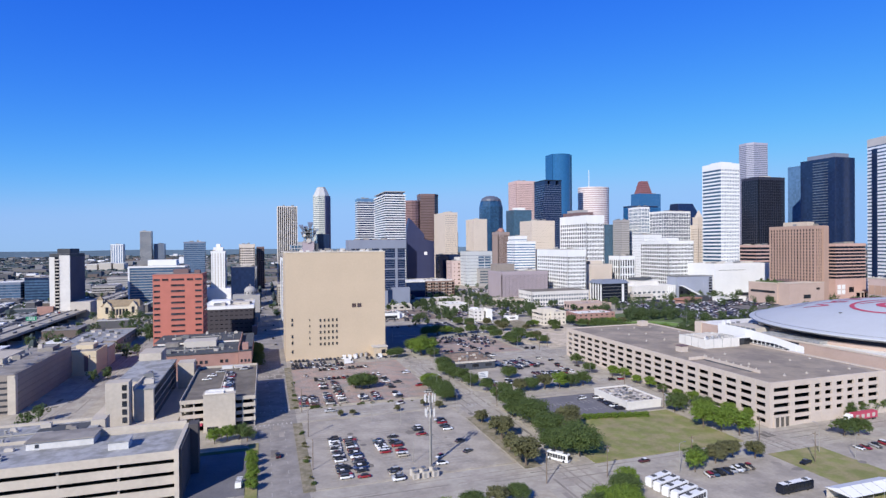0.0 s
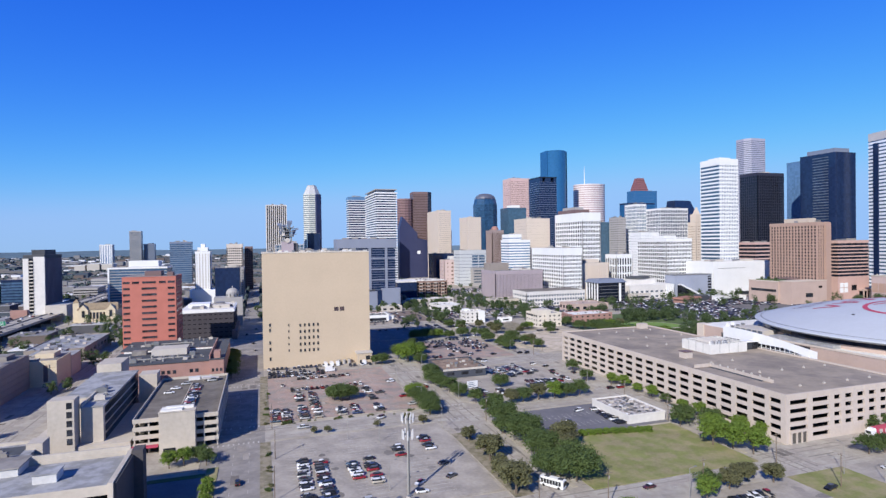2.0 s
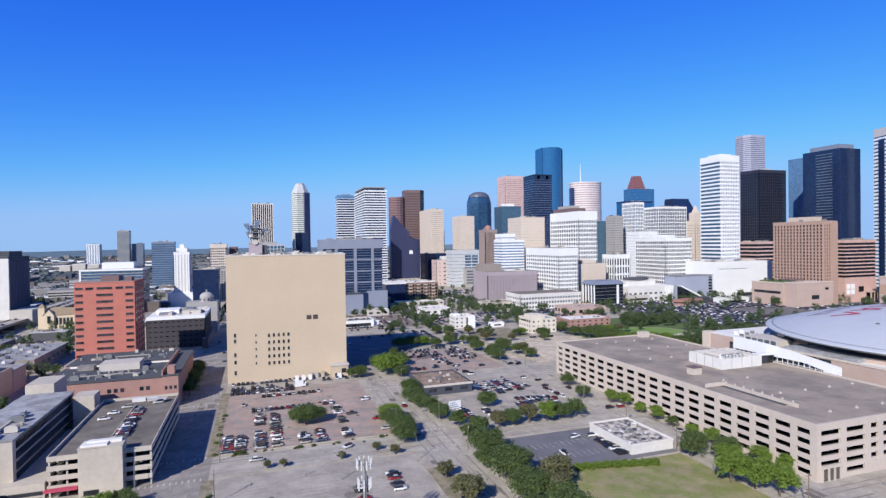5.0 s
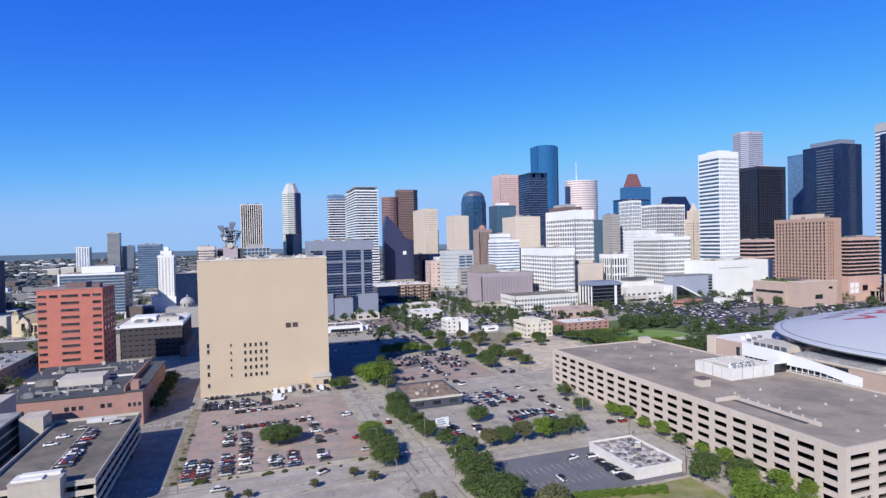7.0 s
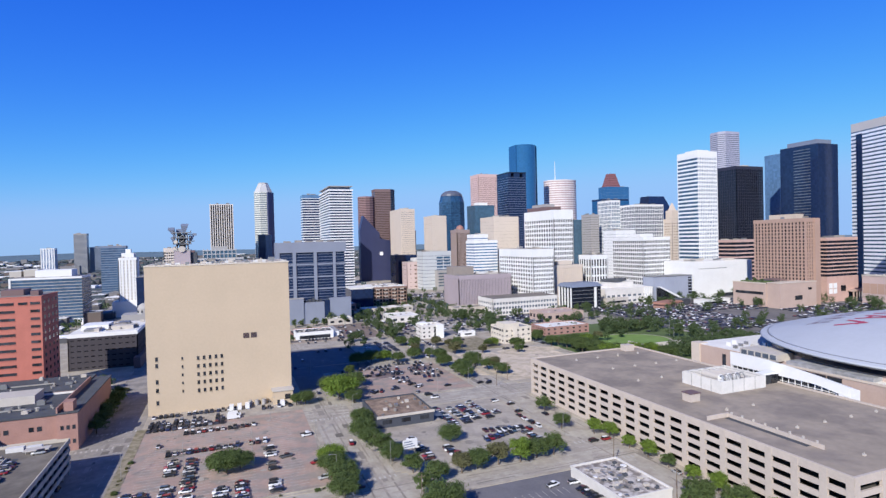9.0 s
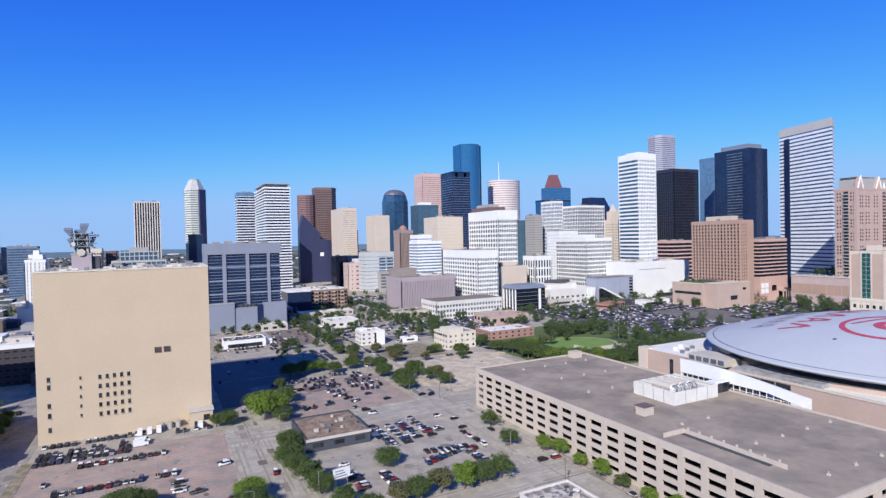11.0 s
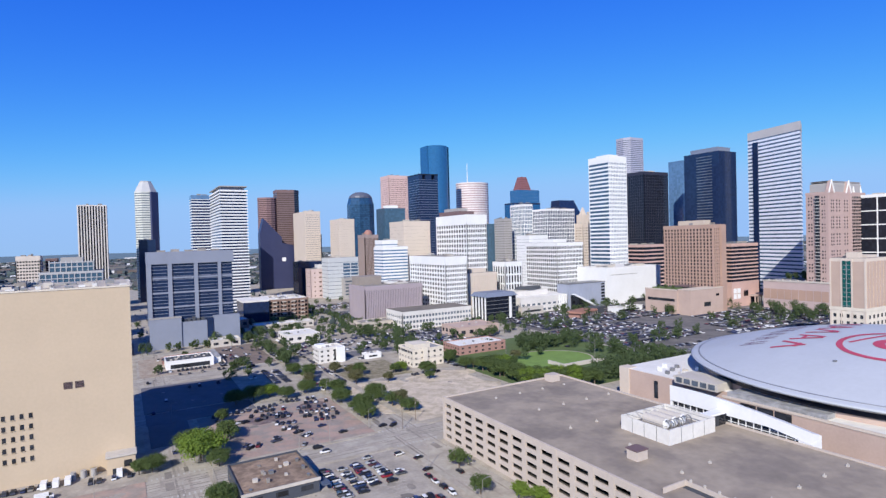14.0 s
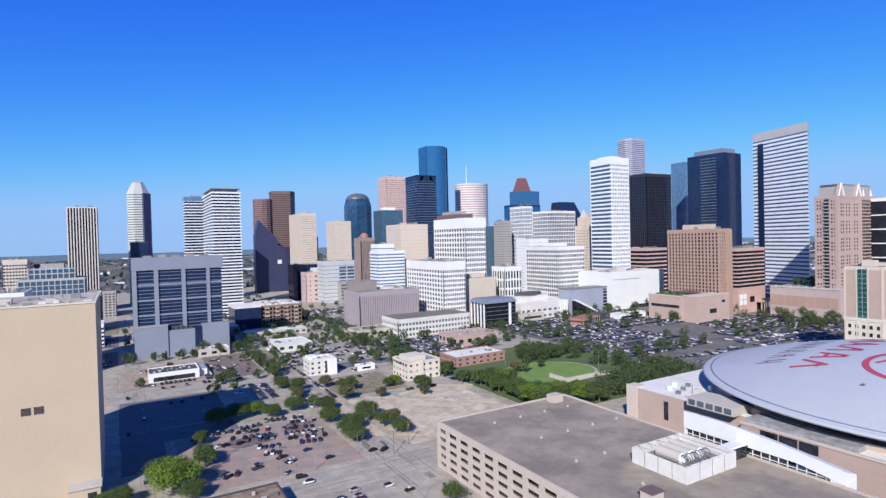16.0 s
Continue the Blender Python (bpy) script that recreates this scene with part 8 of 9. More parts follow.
# hedge line at the edge of the lawn
for k in range(9):
    t = thing("hedge_bush", "bright green clipped bush at the lawn edge", "bush", 143 + k * 3.7, 229.5 - k * 0.7, 0.2, k * 40, "lawn hedge")
    t.scale = (0.62, 0.62, 0.42)
    part("foliage", TREES[3][0], None, t, at=(0, 0, -3.2))
def scrub(x, y, k):
    t = thing("hedge_bush", "scrubby dry bush along the lot fence", "bush", x, y, 0.1, k * 67, "lot fence bushes")
    t.scale = (rng.uniform(0.2, 0.55), rng.uniform(0.18, 0.4), rng.uniform(0.12, 0.3))
    part("foliage", TREES[(6, 1, 6, 5)[k % 4]][0], None, t, at=(0, 0, -2.6))
for k in range(13):
    scrub(14.4 + rng.gauss(0, 0.6), rng.uniform(292, 350), k)
for k in range(18):
    scrub(rng.choice((24, 34, 48, 62, 78)) + rng.gauss(0, 3.4), 289.6 + rng.gauss(0, 0.9), k)
for k in range(10):
    scrub(15.0 + rng.gauss(0, 0.7), rng.uniform(196, 262), k)
for x, y, v, sz in ((-16, 252, 3, 0.8), (-11, 254, 0, 0.85), (-21, 251, 3, 0.75), (-8, 250, 0, 0.8), (-6, 228, 4, 0.6), (-5.6, 221, 4, 0.7), (-5.4, 214, 4, 0.6), (-5.2, 206, 4, 0.7), (-5, 199, 4, 0.6), (-6, 395, 0, 1.0), (-6, 408, 1, 1.0), (-7, 420, 0, 1.1), (-6, 432, 0, 1.0), (-6, 446, 1, 1.1), (-7, 460, 0, 1.0), (-40, 480, 0, 1.1), (-30, 485, 1, 1.2), (-20, 488, 0, 1.2), (-95, 480, 0, 1.2), (-100, 470, 1, 1.1), (-106, 300, 3, 1.0), (-104, 312, 0, 1.1), (-102, 392, 1, 1.0), (-96, 400, 0, 1.0)):
    tree(x, y, v, sz)
for x, y, v, sz in ((-128, 520, 0, 1.2), (-140, 530, 1, 1.2), (-150, 560, 0, 1.3), (-135, 700, 1, 1.5), (-150, 705, 0, 1.5), (-165, 708, 1, 1.4), (-185, 715, 0, 1.5), (-110, 560, 0, 1.2), (-120, 600, 1, 1.3), (-108, 640, 0, 1.3)):
    tree(x, y, v, sz)
# dark trees about the church and the warehouse
for x, y, sz in ((-152, 700, 1.2), (-143, 694, 1.3), (-134, 690, 1.2), (-126, 684, 1.3), (-118, 676, 1.2), (-112, 668, 1.1), (-106, 574, 1.2), (-102, 584, 1.3), (-106, 596, 1.3), (-100, 606, 1.2), (-104, 484, 1.4), (-110, 478, 1.3), (-98, 560, 1.1)):
    far_tree(x, y, 0, sz)
for x, y in ((312, 800), (312, 818), (313, 840), (312, 862), (312, 905), (313, 925), (300, 896), (330, 884), (350, 882), (372, 884), (396, 905), (397, 930), (396, 955), (340, 978), (360, 980), (380, 979), (296, 830), (297, 850), (12, 690), (8, 760), (96, 700), (97, 790), (60, 785), (30, 786), (96, 880), (50, 884), (150, 786), (180, 788)):
    far_tree(x, y, 0, 1.15)
# oaks along the foot of the garage podium
for k in range(26):
    far_tree(690 + (k * 37) % 66, 440 + (k * 3.3), 0, 1.5 + 0.2 * (k % 3))
# roof gardens of the garage podium and the hotel
for k in range(16):
    far_tree(797 + (k * 11) % 34, 500 + (k * 7) % 34, 0, 0.9 + 0.12 * (k % 4), 33.2)
for k in range(7):
    far_tree(648 + (k * 5) % 13, 573 + k * 4, 0, 0.42, 29.6)
# mid-field trees
for x, y, v, sz in ((139, 483, 7, 1.0), (150, 487, 7, 1.0), (160, 490, 8, 0.9), (168, 480, 7, 0.8), (182, 485, 7, 0.9), (193, 452, 7, 0.9), (200, 434, 7, 0.9), (213, 448, 7, 1.0), (220, 428, 5, 1.3), (219, 414, 7, 0.8), (194, 419, 7, 0.9), (198, 474, 7, 0.9), (216, 488, 5, 1.4), (256, 503, 8, 0.8), (188, 540, 7, 0.9), (192, 516, 0, 1.2), (196, 528, 1, 1.2), (190, 508, 5, 1.1), (184, 649, 0, 1.2), (170, 701, 0, 1.3)):
    tree(x, y, v, sz)
for x, y, v, sz in ((191, 620, 1, 1.2), (193, 632, 0, 1.3), (192, 645, 0, 1.3), (192, 660, 0, 1.3), (190, 675, 1, 1.3), (214, 525, 5, 1.2), (222, 516, 5, 1.0), (104, 600, 1, 1.0), (146, 549, 3, 1.2), (160, 556, 5, 1.0), (280, 665, 0, 1.4), (290, 658, 0, 1.4), (298, 650, 1, 1.4), (286, 600, 0, 1.1), (262, 590, 1, 1.1), (240, 610, 5, 1.0), (236, 480, 5, 1.0), (250, 500, 1, 0.9), (298, 505, 0, 1.1), (306, 515, 1, 1.1)):
    tree(x, y, v, sz)
for x, y, v, sz in ((300, 560, 0, 1.2), (262, 470, 1, 0.8), (208, 640, 0, 1.1), (212, 712, 0, 1.2), (228, 716, 1, 1.2), (100, 692, 0, 1.1), (118, 694, 1, 1.1), (136, 692, 0, 1.1), (170, 690, 0, 1.2), (205, 740, 0, 1.2), (296, 740, 0, 1.3), (310, 720, 1, 1.3), (290, 720, 0, 1.2), (190, 590, 0, 1.2), (192, 575, 1, 1.2)):
    tree(x, y, v, sz)
for k in range(34):
    i = rng.choice((1, 1, 1, 2, 2, 2, 3))
    edge = rng.choice((-2.5, -21.5, -2.5, -21.5, 12, 40))
    if i == 1:
        edge = 12
    tree(bx(i) + edge + rng.uniform(-1, 1), 400 + rng.uniform(0, 400), rng.choice((0, 0, 1, 1, 2, 5, 3)), rng.choice((0.8, 1.0, 1.2)))
for k in range(40):
    tree(225 + rng.uniform(-8, 190), rng.choice((480, 484, 578, 582, 588, 676, 684, 690, 780)) + rng.uniform(-3, 3), rng.choice((0, 1, 1, 2, 5)), rng.choice((1.0, 1.2)))
# loose groves between the low buildings
for gx, gy, n_, sp_ in ((300, 650, 9, 14), (318, 690, 8, 14), (236, 640, 5, 10), (262, 712, 7, 14), (230, 738, 7, 12), (192, 700, 8, 10), (192, 590, 6, 9), (150, 700, 5, 12), (306, 560, 6, 10), (296, 610, 6, 9), (345, 640, 8, 16), (420, 640, 8, 18), (300, 760, 8, 18), (180, 760, 6, 12), (250, 800, 6, 16), (410, 590, 6, 12), (300, 590, 5, 8), (470, 660, 8, 16), (560, 660, 8, 20), (630, 640, 6, 16), (285, 560, 4, 7), (160, 575, 4, 8)):
    for _ in range(n_):
        tree(gx + rng.gauss(0, 1) * sp_, max(gy + rng.gauss(0, 0.6) * sp_, 546), 0, rng.choice((1.0, 1.2, 1.45)))
# park trees
for k in range(175):
    a = rng.random()
    if k < 70:
        x, y = 303 + rng.uniform(0, 30), 400 + rng.uniform(0, 68)
    elif k < 145:
        x, y = 333 + rng.uniform(0, 102), rng.choice((398, 404, 410, 416)) + rng.uniform(-4, 4)
        if k % 2:
            x, y = 372 + rng.uniform(0, 66), rng.choice((500, 508, 516, 526)) + rng.uniform(-5, 5)
    else:
        x, y = 405 + rng.uniform(0, 34), 410 + rng.uniform(0, 110)
    if ((x - 364) / 43) ** 2 + ((y - 470) / 33) ** 2 > 1 and ((x - 336) / 26) ** 2 + ((y - 436) / 26) ** 2 > 1:
        tree(x, y, rng.choice((0, 0, 1, 1, 3)), 1.45)
for k in range(60):
    tree(450 + rng.uniform(0, 340), rng.choice((463, 467, 565, 569, 573, 612, 660, 680)) + rng.uniform(-3, 3), rng.choice((0, 1, 1, 5)), 1.5)
for x, y in ((812, 533), (800, 520), (775, 496), (730, 458), (664, 447), (650, 452), (640, 500), (560, 500), (531, 498), (625, 509), (600, 470)):
    tree(x, y, rng.choice((0, 1)), 1.35)
# trees among the low blocks on either side of the freeway
wrng = random.Random(5)
for k in range(150):
    x, y = wrng.choice((wrng.uniform(-188, -98), wrng.uniform(-430, -255))), 470 + 620 * wrng.random()
    if not (-156 < x < -104 and y < 580) and not (-195 < x < -130 and 660 < y < 765):
        far_tree(x, y, 0, wrng.uniform(0.9, 1.6))
tagged(new("distant_trees", far_trees.mesh("distant_trees", leaf("dull_leaves", (0.085, 0.122, 0.054), (0.125, 0.18, 0.055)))), "many dark green trees among distant lots", "trees", kind="stuff")
# streets of the towers and far woods
woods = Shape()
def clump(x, y, r, h, z=0.0):
    q = [(r * rng.uniform(0.7, 1.2) * math.cos(a), r * rng.uniform(0.7, 1.2) * math.sin(a)) for a in [1.047 * i + rng.uniform(-0.3, 0.3) for i in range(6)]]
    v = [(x + a, y + b, z + h * rng.uniform(0.25, 0.5)) for a, b in q] + [(x + a * 0.55, y + b * 0.55, z + h * rng.uniform(0.75, 1.0)) for a, b in q] + [(x, y, z + h * 1.05)] + [(x + a * 0.6, y + b * 0.6, z) for a, b in q]
    f = []
    for i in range(6):
        j = (i + 1) % 6
        f += [(i, j, 6 + j, 6 + i), (6 + i, 6 + j, 12), (13 + i, 13 + j, j, i)]
    woods.add(v, f)
def ground_z(r):
    for k in range(len(rings) - 1):
        if r <= rings[k + 1]:
            return lift[k] + (lift[k + 1] - lift[k]) * (r - rings[k]) / (rings[k + 1] - rings[k])
    return lift[-1]
for k in range(420):
    i, j = rng.randrange(0, 9), rng.randrange(5, 11)
    if i == 1:
        continue
    clump(bx(i) - rng.choice((1, 23)), by(j) + rng.random() * 76, rng.uniform(2.5, 4), rng.uniform(5, 8), 0.1)
houses, flat_roofs = Shape(), Shape()
def far_clump(x, y, r, h, z):
    q = [(x + r * rng.uniform(0.6, 1.3) * math.cos(a), y + r * rng.uniform(0.6, 1.3) * math.sin(a)) for a in (0.3, 1.9, 3.4, 5.0)]
    woods.add([(a, b, z) for a, b in q] + [(x + (a - x) * 0.7, y + (b - y) * 0.7, z + h * rng.uniform(0.7, 1.1)) for a, b in q], [(0, 1, 5, 4), (1, 2, 6, 5), (2, 3, 7, 6), (3, 0, 4, 7), (4, 5, 6, 7)])
for k in range(11000):
    a = radians(rng.uniform(-38, 72))
    r = 700 + 3850 * rng.random() ** 0.62
    x, y = 60 + r * math.sin(a), 100 + r * math.cos(a)
    if -20 < x < 1250 and y < 1500:
        continue
    if -245 < x < -195 and y < 1340:
        continue
    z = ground_z(r)
    if r < 2000:
        for m_ in range(1 + k % 2):
            clump(x + rng.uniform(-20, 20), y + rng.uniform(-20, 20), rng.uniform(4, 11), rng.uniform(5, 10), z)
    else:
        far_clump(x + rng.uniform(-20, 20), y + rng.uniform(-20, 20), rng.uniform(8, 26), rng.uniform(6, 12), z)
    if k % 2 == 0:
        big = 1.0 if rng.random() < 0.75 else 2.6
        w_, d_, h_ = rng.uniform(8, 34) * big, rng.uniform(8, 34) * big, rng.choice((4, 5, 6, 8, 10, 14, 9))
        houses.box(x + 14, x + 14 + w_, y, y + d_, z - 2, z + h_)
for k in range(90):
    a, r = radians(rng.uniform(-38, 60)), rng.uniform(2000, 4300)
    x, y, z = 60 + r * math.sin(a), 100 + r * math.cos(a), ground_z(r)
    if -200 < x < 1300 and y < 1700:
        continue
    w_, h_ = rng.uniform(16, 40), rng.choice((14, 18, 24, 30, 38))
    houses.box(x, x + w_, y, y + w_ * 0.7, z - 2, z + h_)
for k in range(260):
    x, y = rng.uniform(-420, -105), rng.uniform(420, 1300)
    if -250 < x < -195 or (-130 < x < -40 and y < 640) or (-275 < x and x < -190 and 740 < y < 870) or (-200 < x < -60 and 890 < y < 990) or (-200 < x < -125 and 650 < y < 770) or (-410 < x < -290 and 930 < y < 1010):
        continue
    w_, d_, h_ = rng.uniform(10, 34), rng.uniform(10, 34), rng.choice((4, 5, 6, 8, 10, 13))
    if x + w_ > -250 and x < -195:
        continue
    if not (x + w_ > -156 and x < -100 and y + d_ > 486 and y < 640):
        houses.box(x, x + w_, y, y + d_, 0, h_)
        houses.box(x + w_ * 0.3, x + w_ * 0.6, y + d_ * 0.3, y + d_ * 0.6, h_, h_ + 1.8)
        flat_roofs.box(x - 0.4, x + w_ + 0.4, y - 0.4, y + d_ + 0.4, h_, h_ + 0.6)
        for i in range(4):
            a, b = (0.1 + 0.22 * i) * w_, (0.62 + 0.09 * (i % 3)) * d_
            flat_roofs.box(x + a, x + a + 1.8, y + b, y + b + 1.6, h_ + 0.6, h_ + 1.9)
    clump(x - 6, y - 4, rng.uniform(3, 5), rng.uniform(5, 9))
FARROOF = material("distant_roofs", (0.4, 0.4, 0.4), 0.85, vary=0.15, big=0.1, fine=0.5, islands=0.1, palette=[
    (0.0, (0.3, 0.3, 0.31)), (0.3, (0.42, 0.41, 0.4)), (0.5, (0.2, 0.19, 0.19)), (0.68, (0.6, 0.6, 0.61)), (0.86, (0.14, 0.14, 0.15))])
tagged(new("distant_roofs", flat_roofs.mesh("distant_roofs", FARROOF)), "pale and grey flat roofs of low blocks by the freeway", "roofs", kind="stuff")
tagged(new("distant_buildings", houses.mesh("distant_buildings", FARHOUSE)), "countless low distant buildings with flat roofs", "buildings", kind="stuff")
# green pulled towards blue, painting distance haze into the leaves
FARLEAF = material("distant_leaves", (0.042, 0.058, 0.058), 0.9, vary=0.3, big=0.05, fine=0.4, islands=0.4)
tagged(new("distant_woods", woods.mesh("distant_woods", FARLEAF)), "distant dark green woods between houses", "trees", kind="stuff")
# hazy rim of the plain: distance haze painted as a faint blue glow
rim = Shape()
n_ = 120
v = [(60 + 4650 * math.cos(2 * math.pi * i / n_), 100 + 4650 * math.sin(2 * math.pi * i / n_), z + (2.5 * math.sin(i * 1.7) + 2 * math.sin(i * 0.6) if z > 0 else 0)) for z in (-2, 60) for i in range(n_)]
rim.add(v, [(i, n_ + i, n_ + (i + 1) % n_, (i + 1) % n_) for i in range(n_)])
HAZE = bpy.data.materials.new("haze_glow")
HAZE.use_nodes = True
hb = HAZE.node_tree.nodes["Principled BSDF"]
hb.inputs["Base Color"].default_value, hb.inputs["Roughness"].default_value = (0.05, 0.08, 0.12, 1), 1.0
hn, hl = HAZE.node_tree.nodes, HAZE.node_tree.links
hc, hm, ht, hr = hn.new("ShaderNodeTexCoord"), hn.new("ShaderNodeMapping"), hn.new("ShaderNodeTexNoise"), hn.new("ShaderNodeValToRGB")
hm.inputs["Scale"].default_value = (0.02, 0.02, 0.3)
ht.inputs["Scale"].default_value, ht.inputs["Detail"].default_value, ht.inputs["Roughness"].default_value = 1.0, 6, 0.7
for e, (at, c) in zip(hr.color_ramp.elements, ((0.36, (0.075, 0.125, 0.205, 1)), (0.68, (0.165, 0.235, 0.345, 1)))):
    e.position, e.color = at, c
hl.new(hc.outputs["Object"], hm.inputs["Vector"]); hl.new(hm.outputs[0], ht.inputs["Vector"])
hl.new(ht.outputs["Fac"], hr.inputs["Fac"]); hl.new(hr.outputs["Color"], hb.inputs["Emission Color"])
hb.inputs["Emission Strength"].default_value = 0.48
structure("backdrop", rim, HAZE, "far rim of woods at the horizon, haze put in its blue glow", "backdrop")

# ---- poles ----
def street_lamp(x, y, h=10.0, turn=0.0):
    t = thing("street_lamp", "tall pale metal street lamp with one arm", "street lamp", x, y, 0.1, turn, "street lamps")
    part("post", Shape().tube((0, 0, 0), (0, 0, h), 0.13, 0.07, 8), GALV, t)
    part("arm", Shape().tube((0, 0, h - 0.1), (2.0, 0, h + 0.25), 0.06, 0.05), GALV, t)
    part("lamp_head", Shape().box(1.8, 2.7, -0.18, 0.18, h + 0.15, h + 0.35), STEEL, t)
    return t
for x, y, h, a in ((53, 205, 10, 0), (-10, 267, 10, 0), (59, 251, 10, 180), (47, 259, 9, 0), (89, 258, 10, 90), (72, 381, 11, 0), (90, 295, 10, 180), (112, 300, 10, 0), (90, 350, 10, 180), (112, 372, 10, 0), (191, 300, 10, 0), (191, 340, 10, 0), (151, 390, 9, 90), (166, 392, 9, 90), (189, 400, 10, 0), (141, 164, 11, 0), (207, 163, 11, 90), (214, 154, 9, 0), (-10.5, 310, 10, 0), (-10.5, 350, 10, 0)):
    street_lamp(x, y, h, a)
for x, y, h, a in ((14.5, 330, 10, 180), (36, 330, 11, 0), (62, 340, 11, 0), (104, 470, 10, 0), (190, 470, 10, 0), (214, 440, 10, 0), (250, 470, 10, 0)):
    street_lamp(x, y, h, a)
def power_pole(x, y, h=11.5, turn=0.0):
    t = thing("power_pole", "weathered wooden power pole with a crossarm", "power pole", x, y, 0.1, turn, "power poles")
    part("post", Shape().tube((0, 0, 0), (0, 0, h), 0.17, 0.11, 8), WOODPOLE, t)
    part("crossarm", Shape().box(-1.2, 1.2, -0.06, 0.06, h - 0.9, h - 0.76), WOODPOLE, t)
    for k in (-1.05, -0.4, 0.4, 1.05):
        part("insulator", Shape().cyl(k, 0, 0.06, h - 0.76, h - 0.52, 6), GALV, t)
    part("transformer", Shape().cyl(0.32, 0, 0.22, h - 2.6, h - 1.7, 10), GALV, t)
for x, y, a in ((17, 247, 90), (16, 210, 90), (16.5, 285, 90), (193, 178, 0), (196, 156, 90), (112, 262, 0), (92, 172, 0), (115, 170, 0), (150, 168, 0), (190, 264, 90), (190, 232, 90), (214.5, 398, 0), (203, 390, 0)):
    power_pole(x, y, 11.5, a)
t = thing("cell_tower", "tall grey cell tower with panel antennas", "antenna mast", 58, 199, 0.2)
part("mast", Shape().tube((0, 0, 0), (0, 0, 27), 0.42, 0.24, 10), GALV, t)
part("cable_ladder", Shape().box(0.42, 0.62, -0.3, -0.2, 0.4, 24).box(0.42, 0.62, 0.2, 0.3, 0.4, 24), STEEL, t)
for k in range(30):
    part("rung", Shape().box(0.48, 0.54, -0.2, 0.2, 0.9 + k * 0.78, 0.98 + k * 0.78), STEEL, t)
for k in range(3):
    a = 2 * math.pi * k / 3 + 0.5
    part("platform", Shape().tube((0, 0, 20.4), (1.7 * math.cos(a), 1.7 * math.sin(a), 20.4), 0.12), STEEL, t)
    part("platform", Shape().tube((1.7 * math.cos(a), 1.7 * math.sin(a), 20.4), (1.7 * math.cos(a + 2.094), 1.7 * math.sin(a + 2.094), 20.4), 0.08), STEEL, t)
for k in range(7):
    a = 2 * math.pi * k / 7
    part("antenna_panel", Shape().box(-0.2 + 1.75 * math.cos(a), 0.2 + 1.75 * math.cos(a), -0.12 + 1.75 * math.sin(a), 0.12 + 1.75 * math.sin(a), 18.8, 21.8), PLANTHOUSE, t)
for k in range(3):
    a = 2 * math.pi * k / 3
    part("platform", Shape().tube((0, 0, 25.5), (2.0 * math.cos(a), 2.0 * math.sin(a), 25.5), 0.12), STEEL, t)
for k in range(9):
    a = 2 * math.pi * k / 9
    part("antenna_panel", Shape().box(-0.17 + 2.0 * math.cos(a), 0.17 + 2.0 * math.cos(a), -0.1 + 2.0 * math.sin(a), 0.1 + 2.0 * math.sin(a), 24.4, 27.0), PLANTHOUSE, t)
for k in range(6):
    u = thing("equipment_cabinet", "pale equipment cabinet by the mast", "cabinet", 50 + (k % 3) * 3.6, 190 + (k // 3) * 3.4, 0.2, k * 7, "mast cabinets")
    part("body", Shape().box(-1.1, 1.1, -0.8, 0.8, 0, 2.0 + 0.3 * (k % 2)), OFFWHITE, u)
    part("door", Shape().box(-0.9, 0.0, -0.84, -0.78, 0.2, 1.8), GALV, u)
    part("vent_hood", Shape().box(-0.8, 0.8, -0.6, 0.6, 2.3, 2.6), STEEL, u)
# lamp masts of the park and the big car fields
for k, (x, y) in enumerate(((398, 452), (414, 474), (352, 505), (430, 436), (470, 500), (520, 520), (500, 600), (560, 620), (640, 470), (700, 500))):
    street_lamp(x, y, 14.0, k * 70)
# fence before the reddish lot
t = thing("lot_fence", "low chain fence with grey posts along the lot", "fence", 16, 291.6, 0.16)
for k in range(26):
    part("post", Shape().tube((k * 2.9, 0, 0), (k * 2.9, 0, 1.5), 0.05), GALV, t)
part("top_rail", Shape().tube((0, 0, 1.5), (72.5, 0, 1.5), 0.035), GALV, t)
part("kerb_wall", Shape().box(0, 72.5, -0.2, 0.2, 0, 0.35), CONCRETE, t)

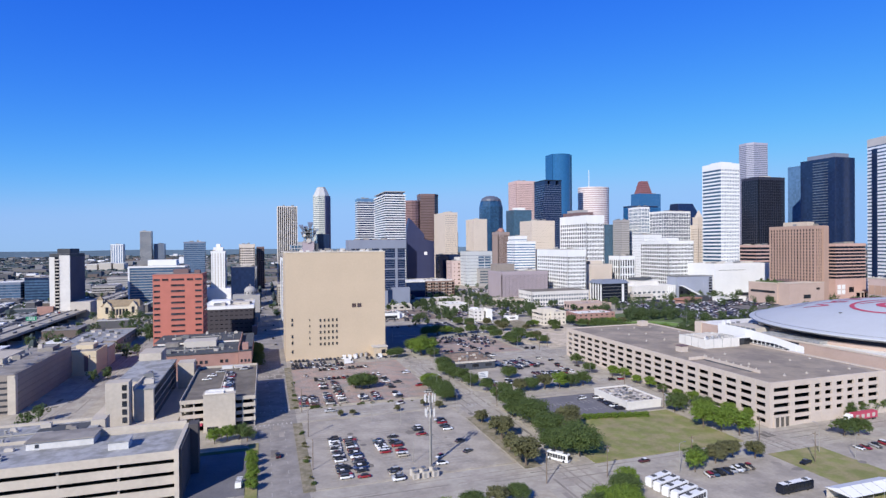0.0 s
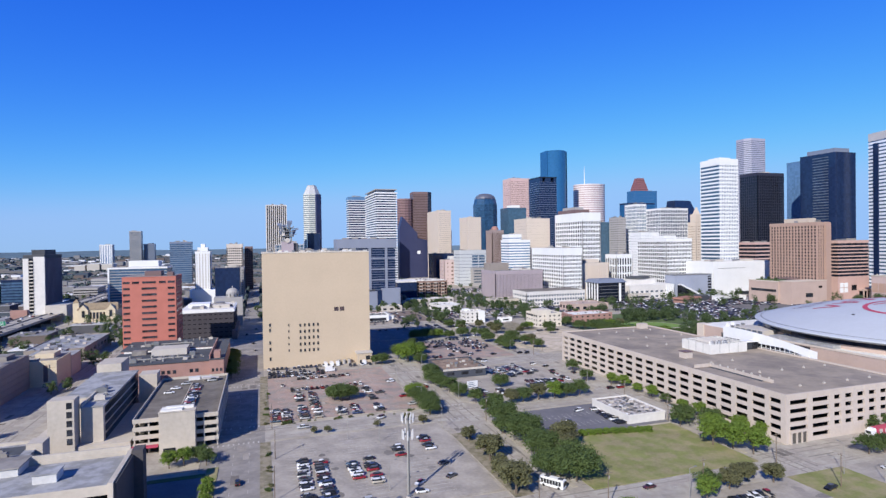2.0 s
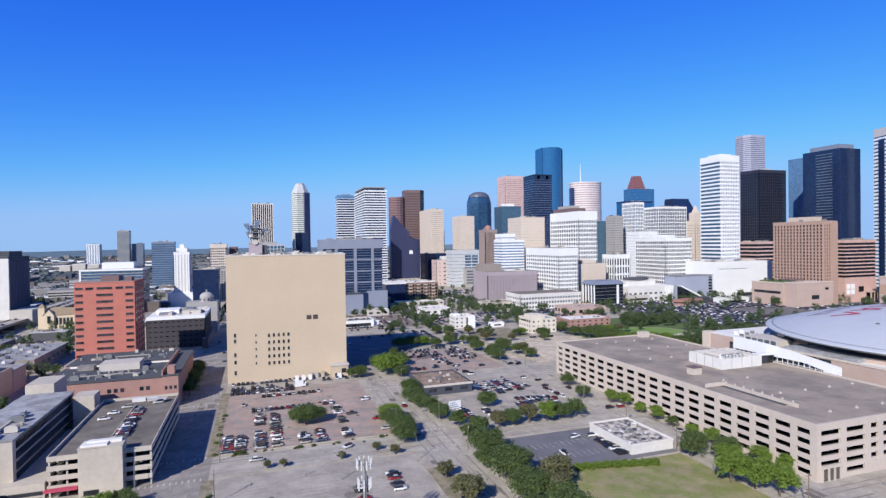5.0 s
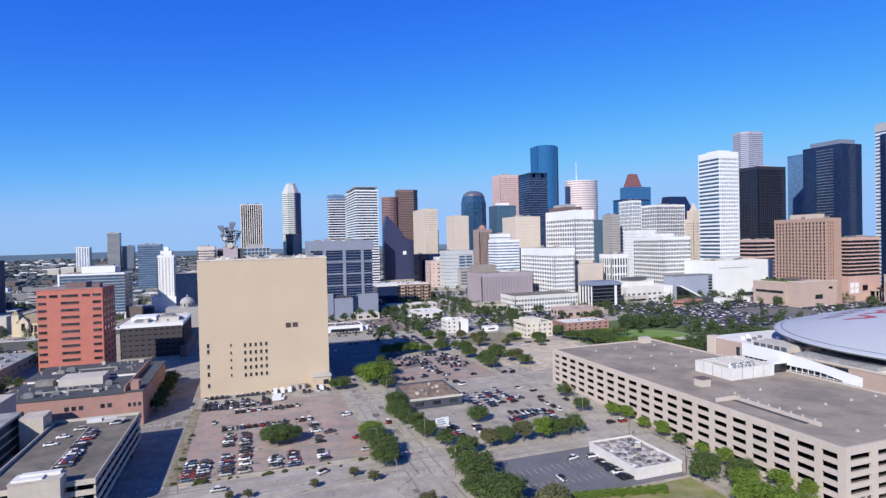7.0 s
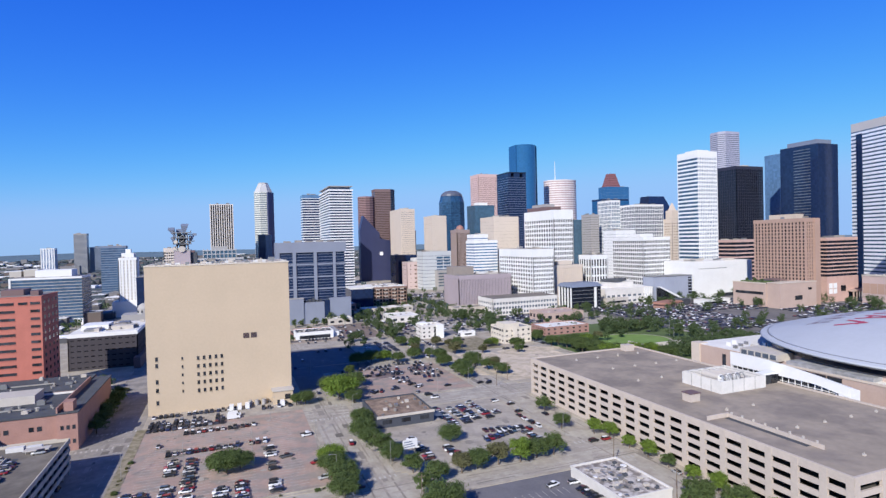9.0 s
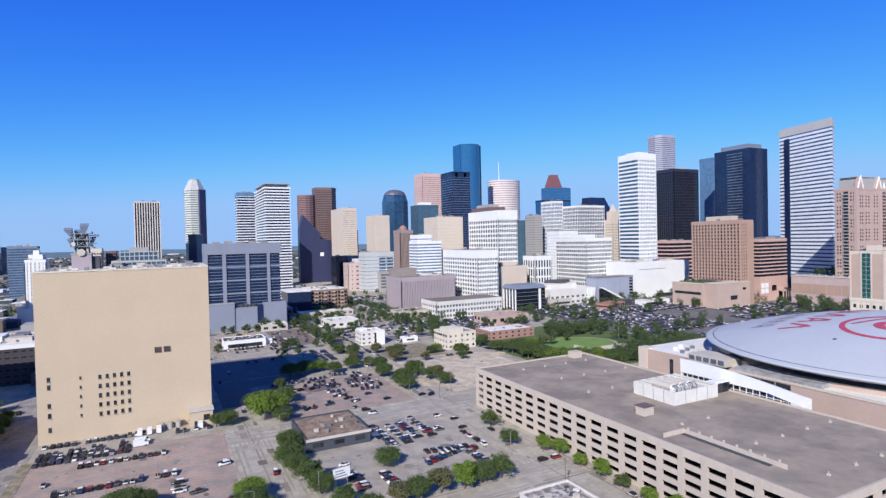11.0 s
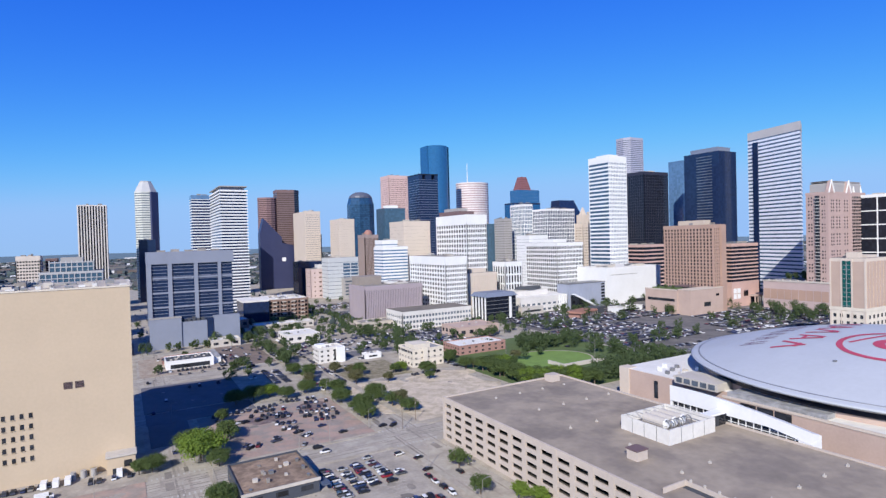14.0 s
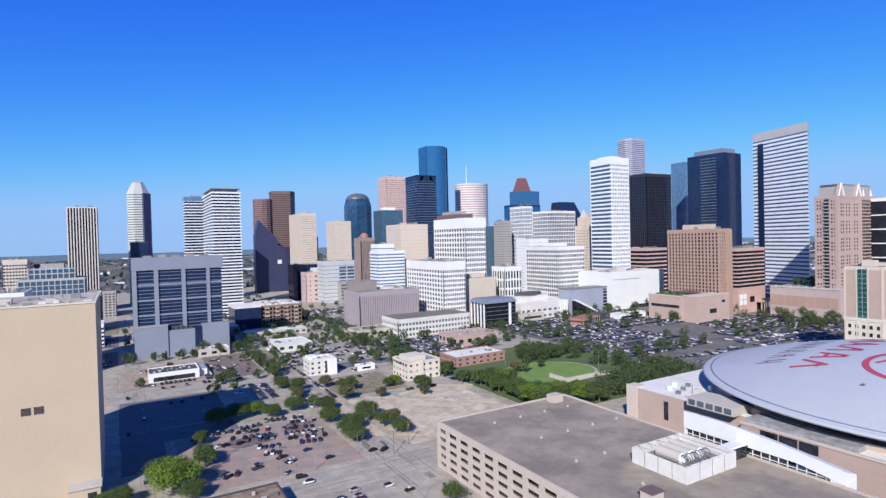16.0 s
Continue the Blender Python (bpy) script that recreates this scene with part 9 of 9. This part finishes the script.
# repairs and stains on the lots, tyre wear and tar seams on the streets
s = Shape()
prng = random.Random(31)
def patch(x, y, rx, ry, z):
    n = prng.randrange(6, 11)
    poly = [(x + rx * prng.uniform(0.6, 1.1) * math.cos(2 * math.pi * i / n), y + ry * prng.uniform(0.6, 1.1) * math.sin(2 * math.pi * i / n)) for i in range(n)]
    s.prism(poly, z - 0.05, z + prng.uniform(0.006, 0.03))
for x0, x1, y0, y1, z, count in ((16, 88, 294, 391, 0.17, 46), (16, 88, 194, 266, 0.2, 36), (117, 188, 295, 366, 0.2, 34), (117, 189, 395, 467, 0.2, 40), (92, 189, 495, 568, 0.18, 26), (118, 238, 97, 167, 0.2, 16), (217, 289, 397, 467, 0.2, 12), (217, 290, 595, 689, 0.2, 14)):
    for _ in range(count):
        k = prng.choice((0.5, 0.8, 1.2, 1.8, 2.6))
        patch(prng.uniform(x0 + 7, x1 - 7), prng.uniform(y0 + 7, y1 - 7), k * prng.uniform(0.6, 1.3), k * prng.uniform(0.6, 1.6), z)
for i in range(-1, 4):
    for _ in range(40):
        s.box(*(lambda x, y, w, d: (x, x + w, y, y + d))(bx(i) - prng.uniform(5, 21), prng.uniform(150, 700), prng.uniform(1.0, 3.5), prng.uniform(1.5, 9)), 0, prng.uniform(0.046, 0.06))
tagged(new("asphalt_patches", s.mesh("asphalt_patches", PATCH)), "dark asphalt repairs and stains on worn lots", "road surface", kind="stuff")
s = Shape()
for i in range(-1, 4):
    x = bx(i) - 24
    for off in (4.2, 6.0, 9.6, 11.4, 14.4, 16.2, 19.2):
        y = 110
        while y < 760:
            ln = prng.uniform(12, 60)
            if prng.random() < 0.75:
                s.box(x + off - 0.35, x + off + 0.35 + prng.uniform(0, 0.3), y, y + ln, 0, 0.04)
            y += ln + prng.uniform(1, 8)
for j in range(0, 5):
    y = by(j) - 24
    for off in (4.2, 6.0, 9.6, 11.4, 14.4, 16.2, 19.2):
        x = -90
        while x < 300:
            ln = prng.uniform(12, 50)
            if prng.random() < 0.7:
                s.box(x, x + ln, y + off - 0.35, y + off + 0.35, 0, 0.043)
            x += ln + prng.uniform(1, 8)
tagged(new("tyre_wear", s.mesh("tyre_wear", WORN)), "darker worn wheel tracks along the streets", "road surface", kind="stuff")

s = Shape()
s.prism([(150 + 13 * math.cos(a) * (1 + 0.15 * math.sin(3 * a)), 446 + 9 * math.sin(a) * (1 + 0.2 * math.sin(2 * a + 1))) for a in [2 * math.pi * k / 22 for k in range(22)]], 0.1, 0.225)
s.prism([(176 + 9 * math.cos(a) * (1 + 0.2 * math.sin(2 * a)), 456 + 8 * math.sin(a)) for a in [2 * math.pi * k / 18 for k in range(18)]], 0.1, 0.223)
tagged(new("tarmac_patch", s.mesh("tarmac_patch", material("purple_tarmac", (0.13, 0.095, 0.1), 0.95, vary=0.35, big=0.15, fine=0.9, tint=(0.2, 0.155, 0.14)))), "old dark tarmac patch in the gravel lot", "road surface", kind="stuff")
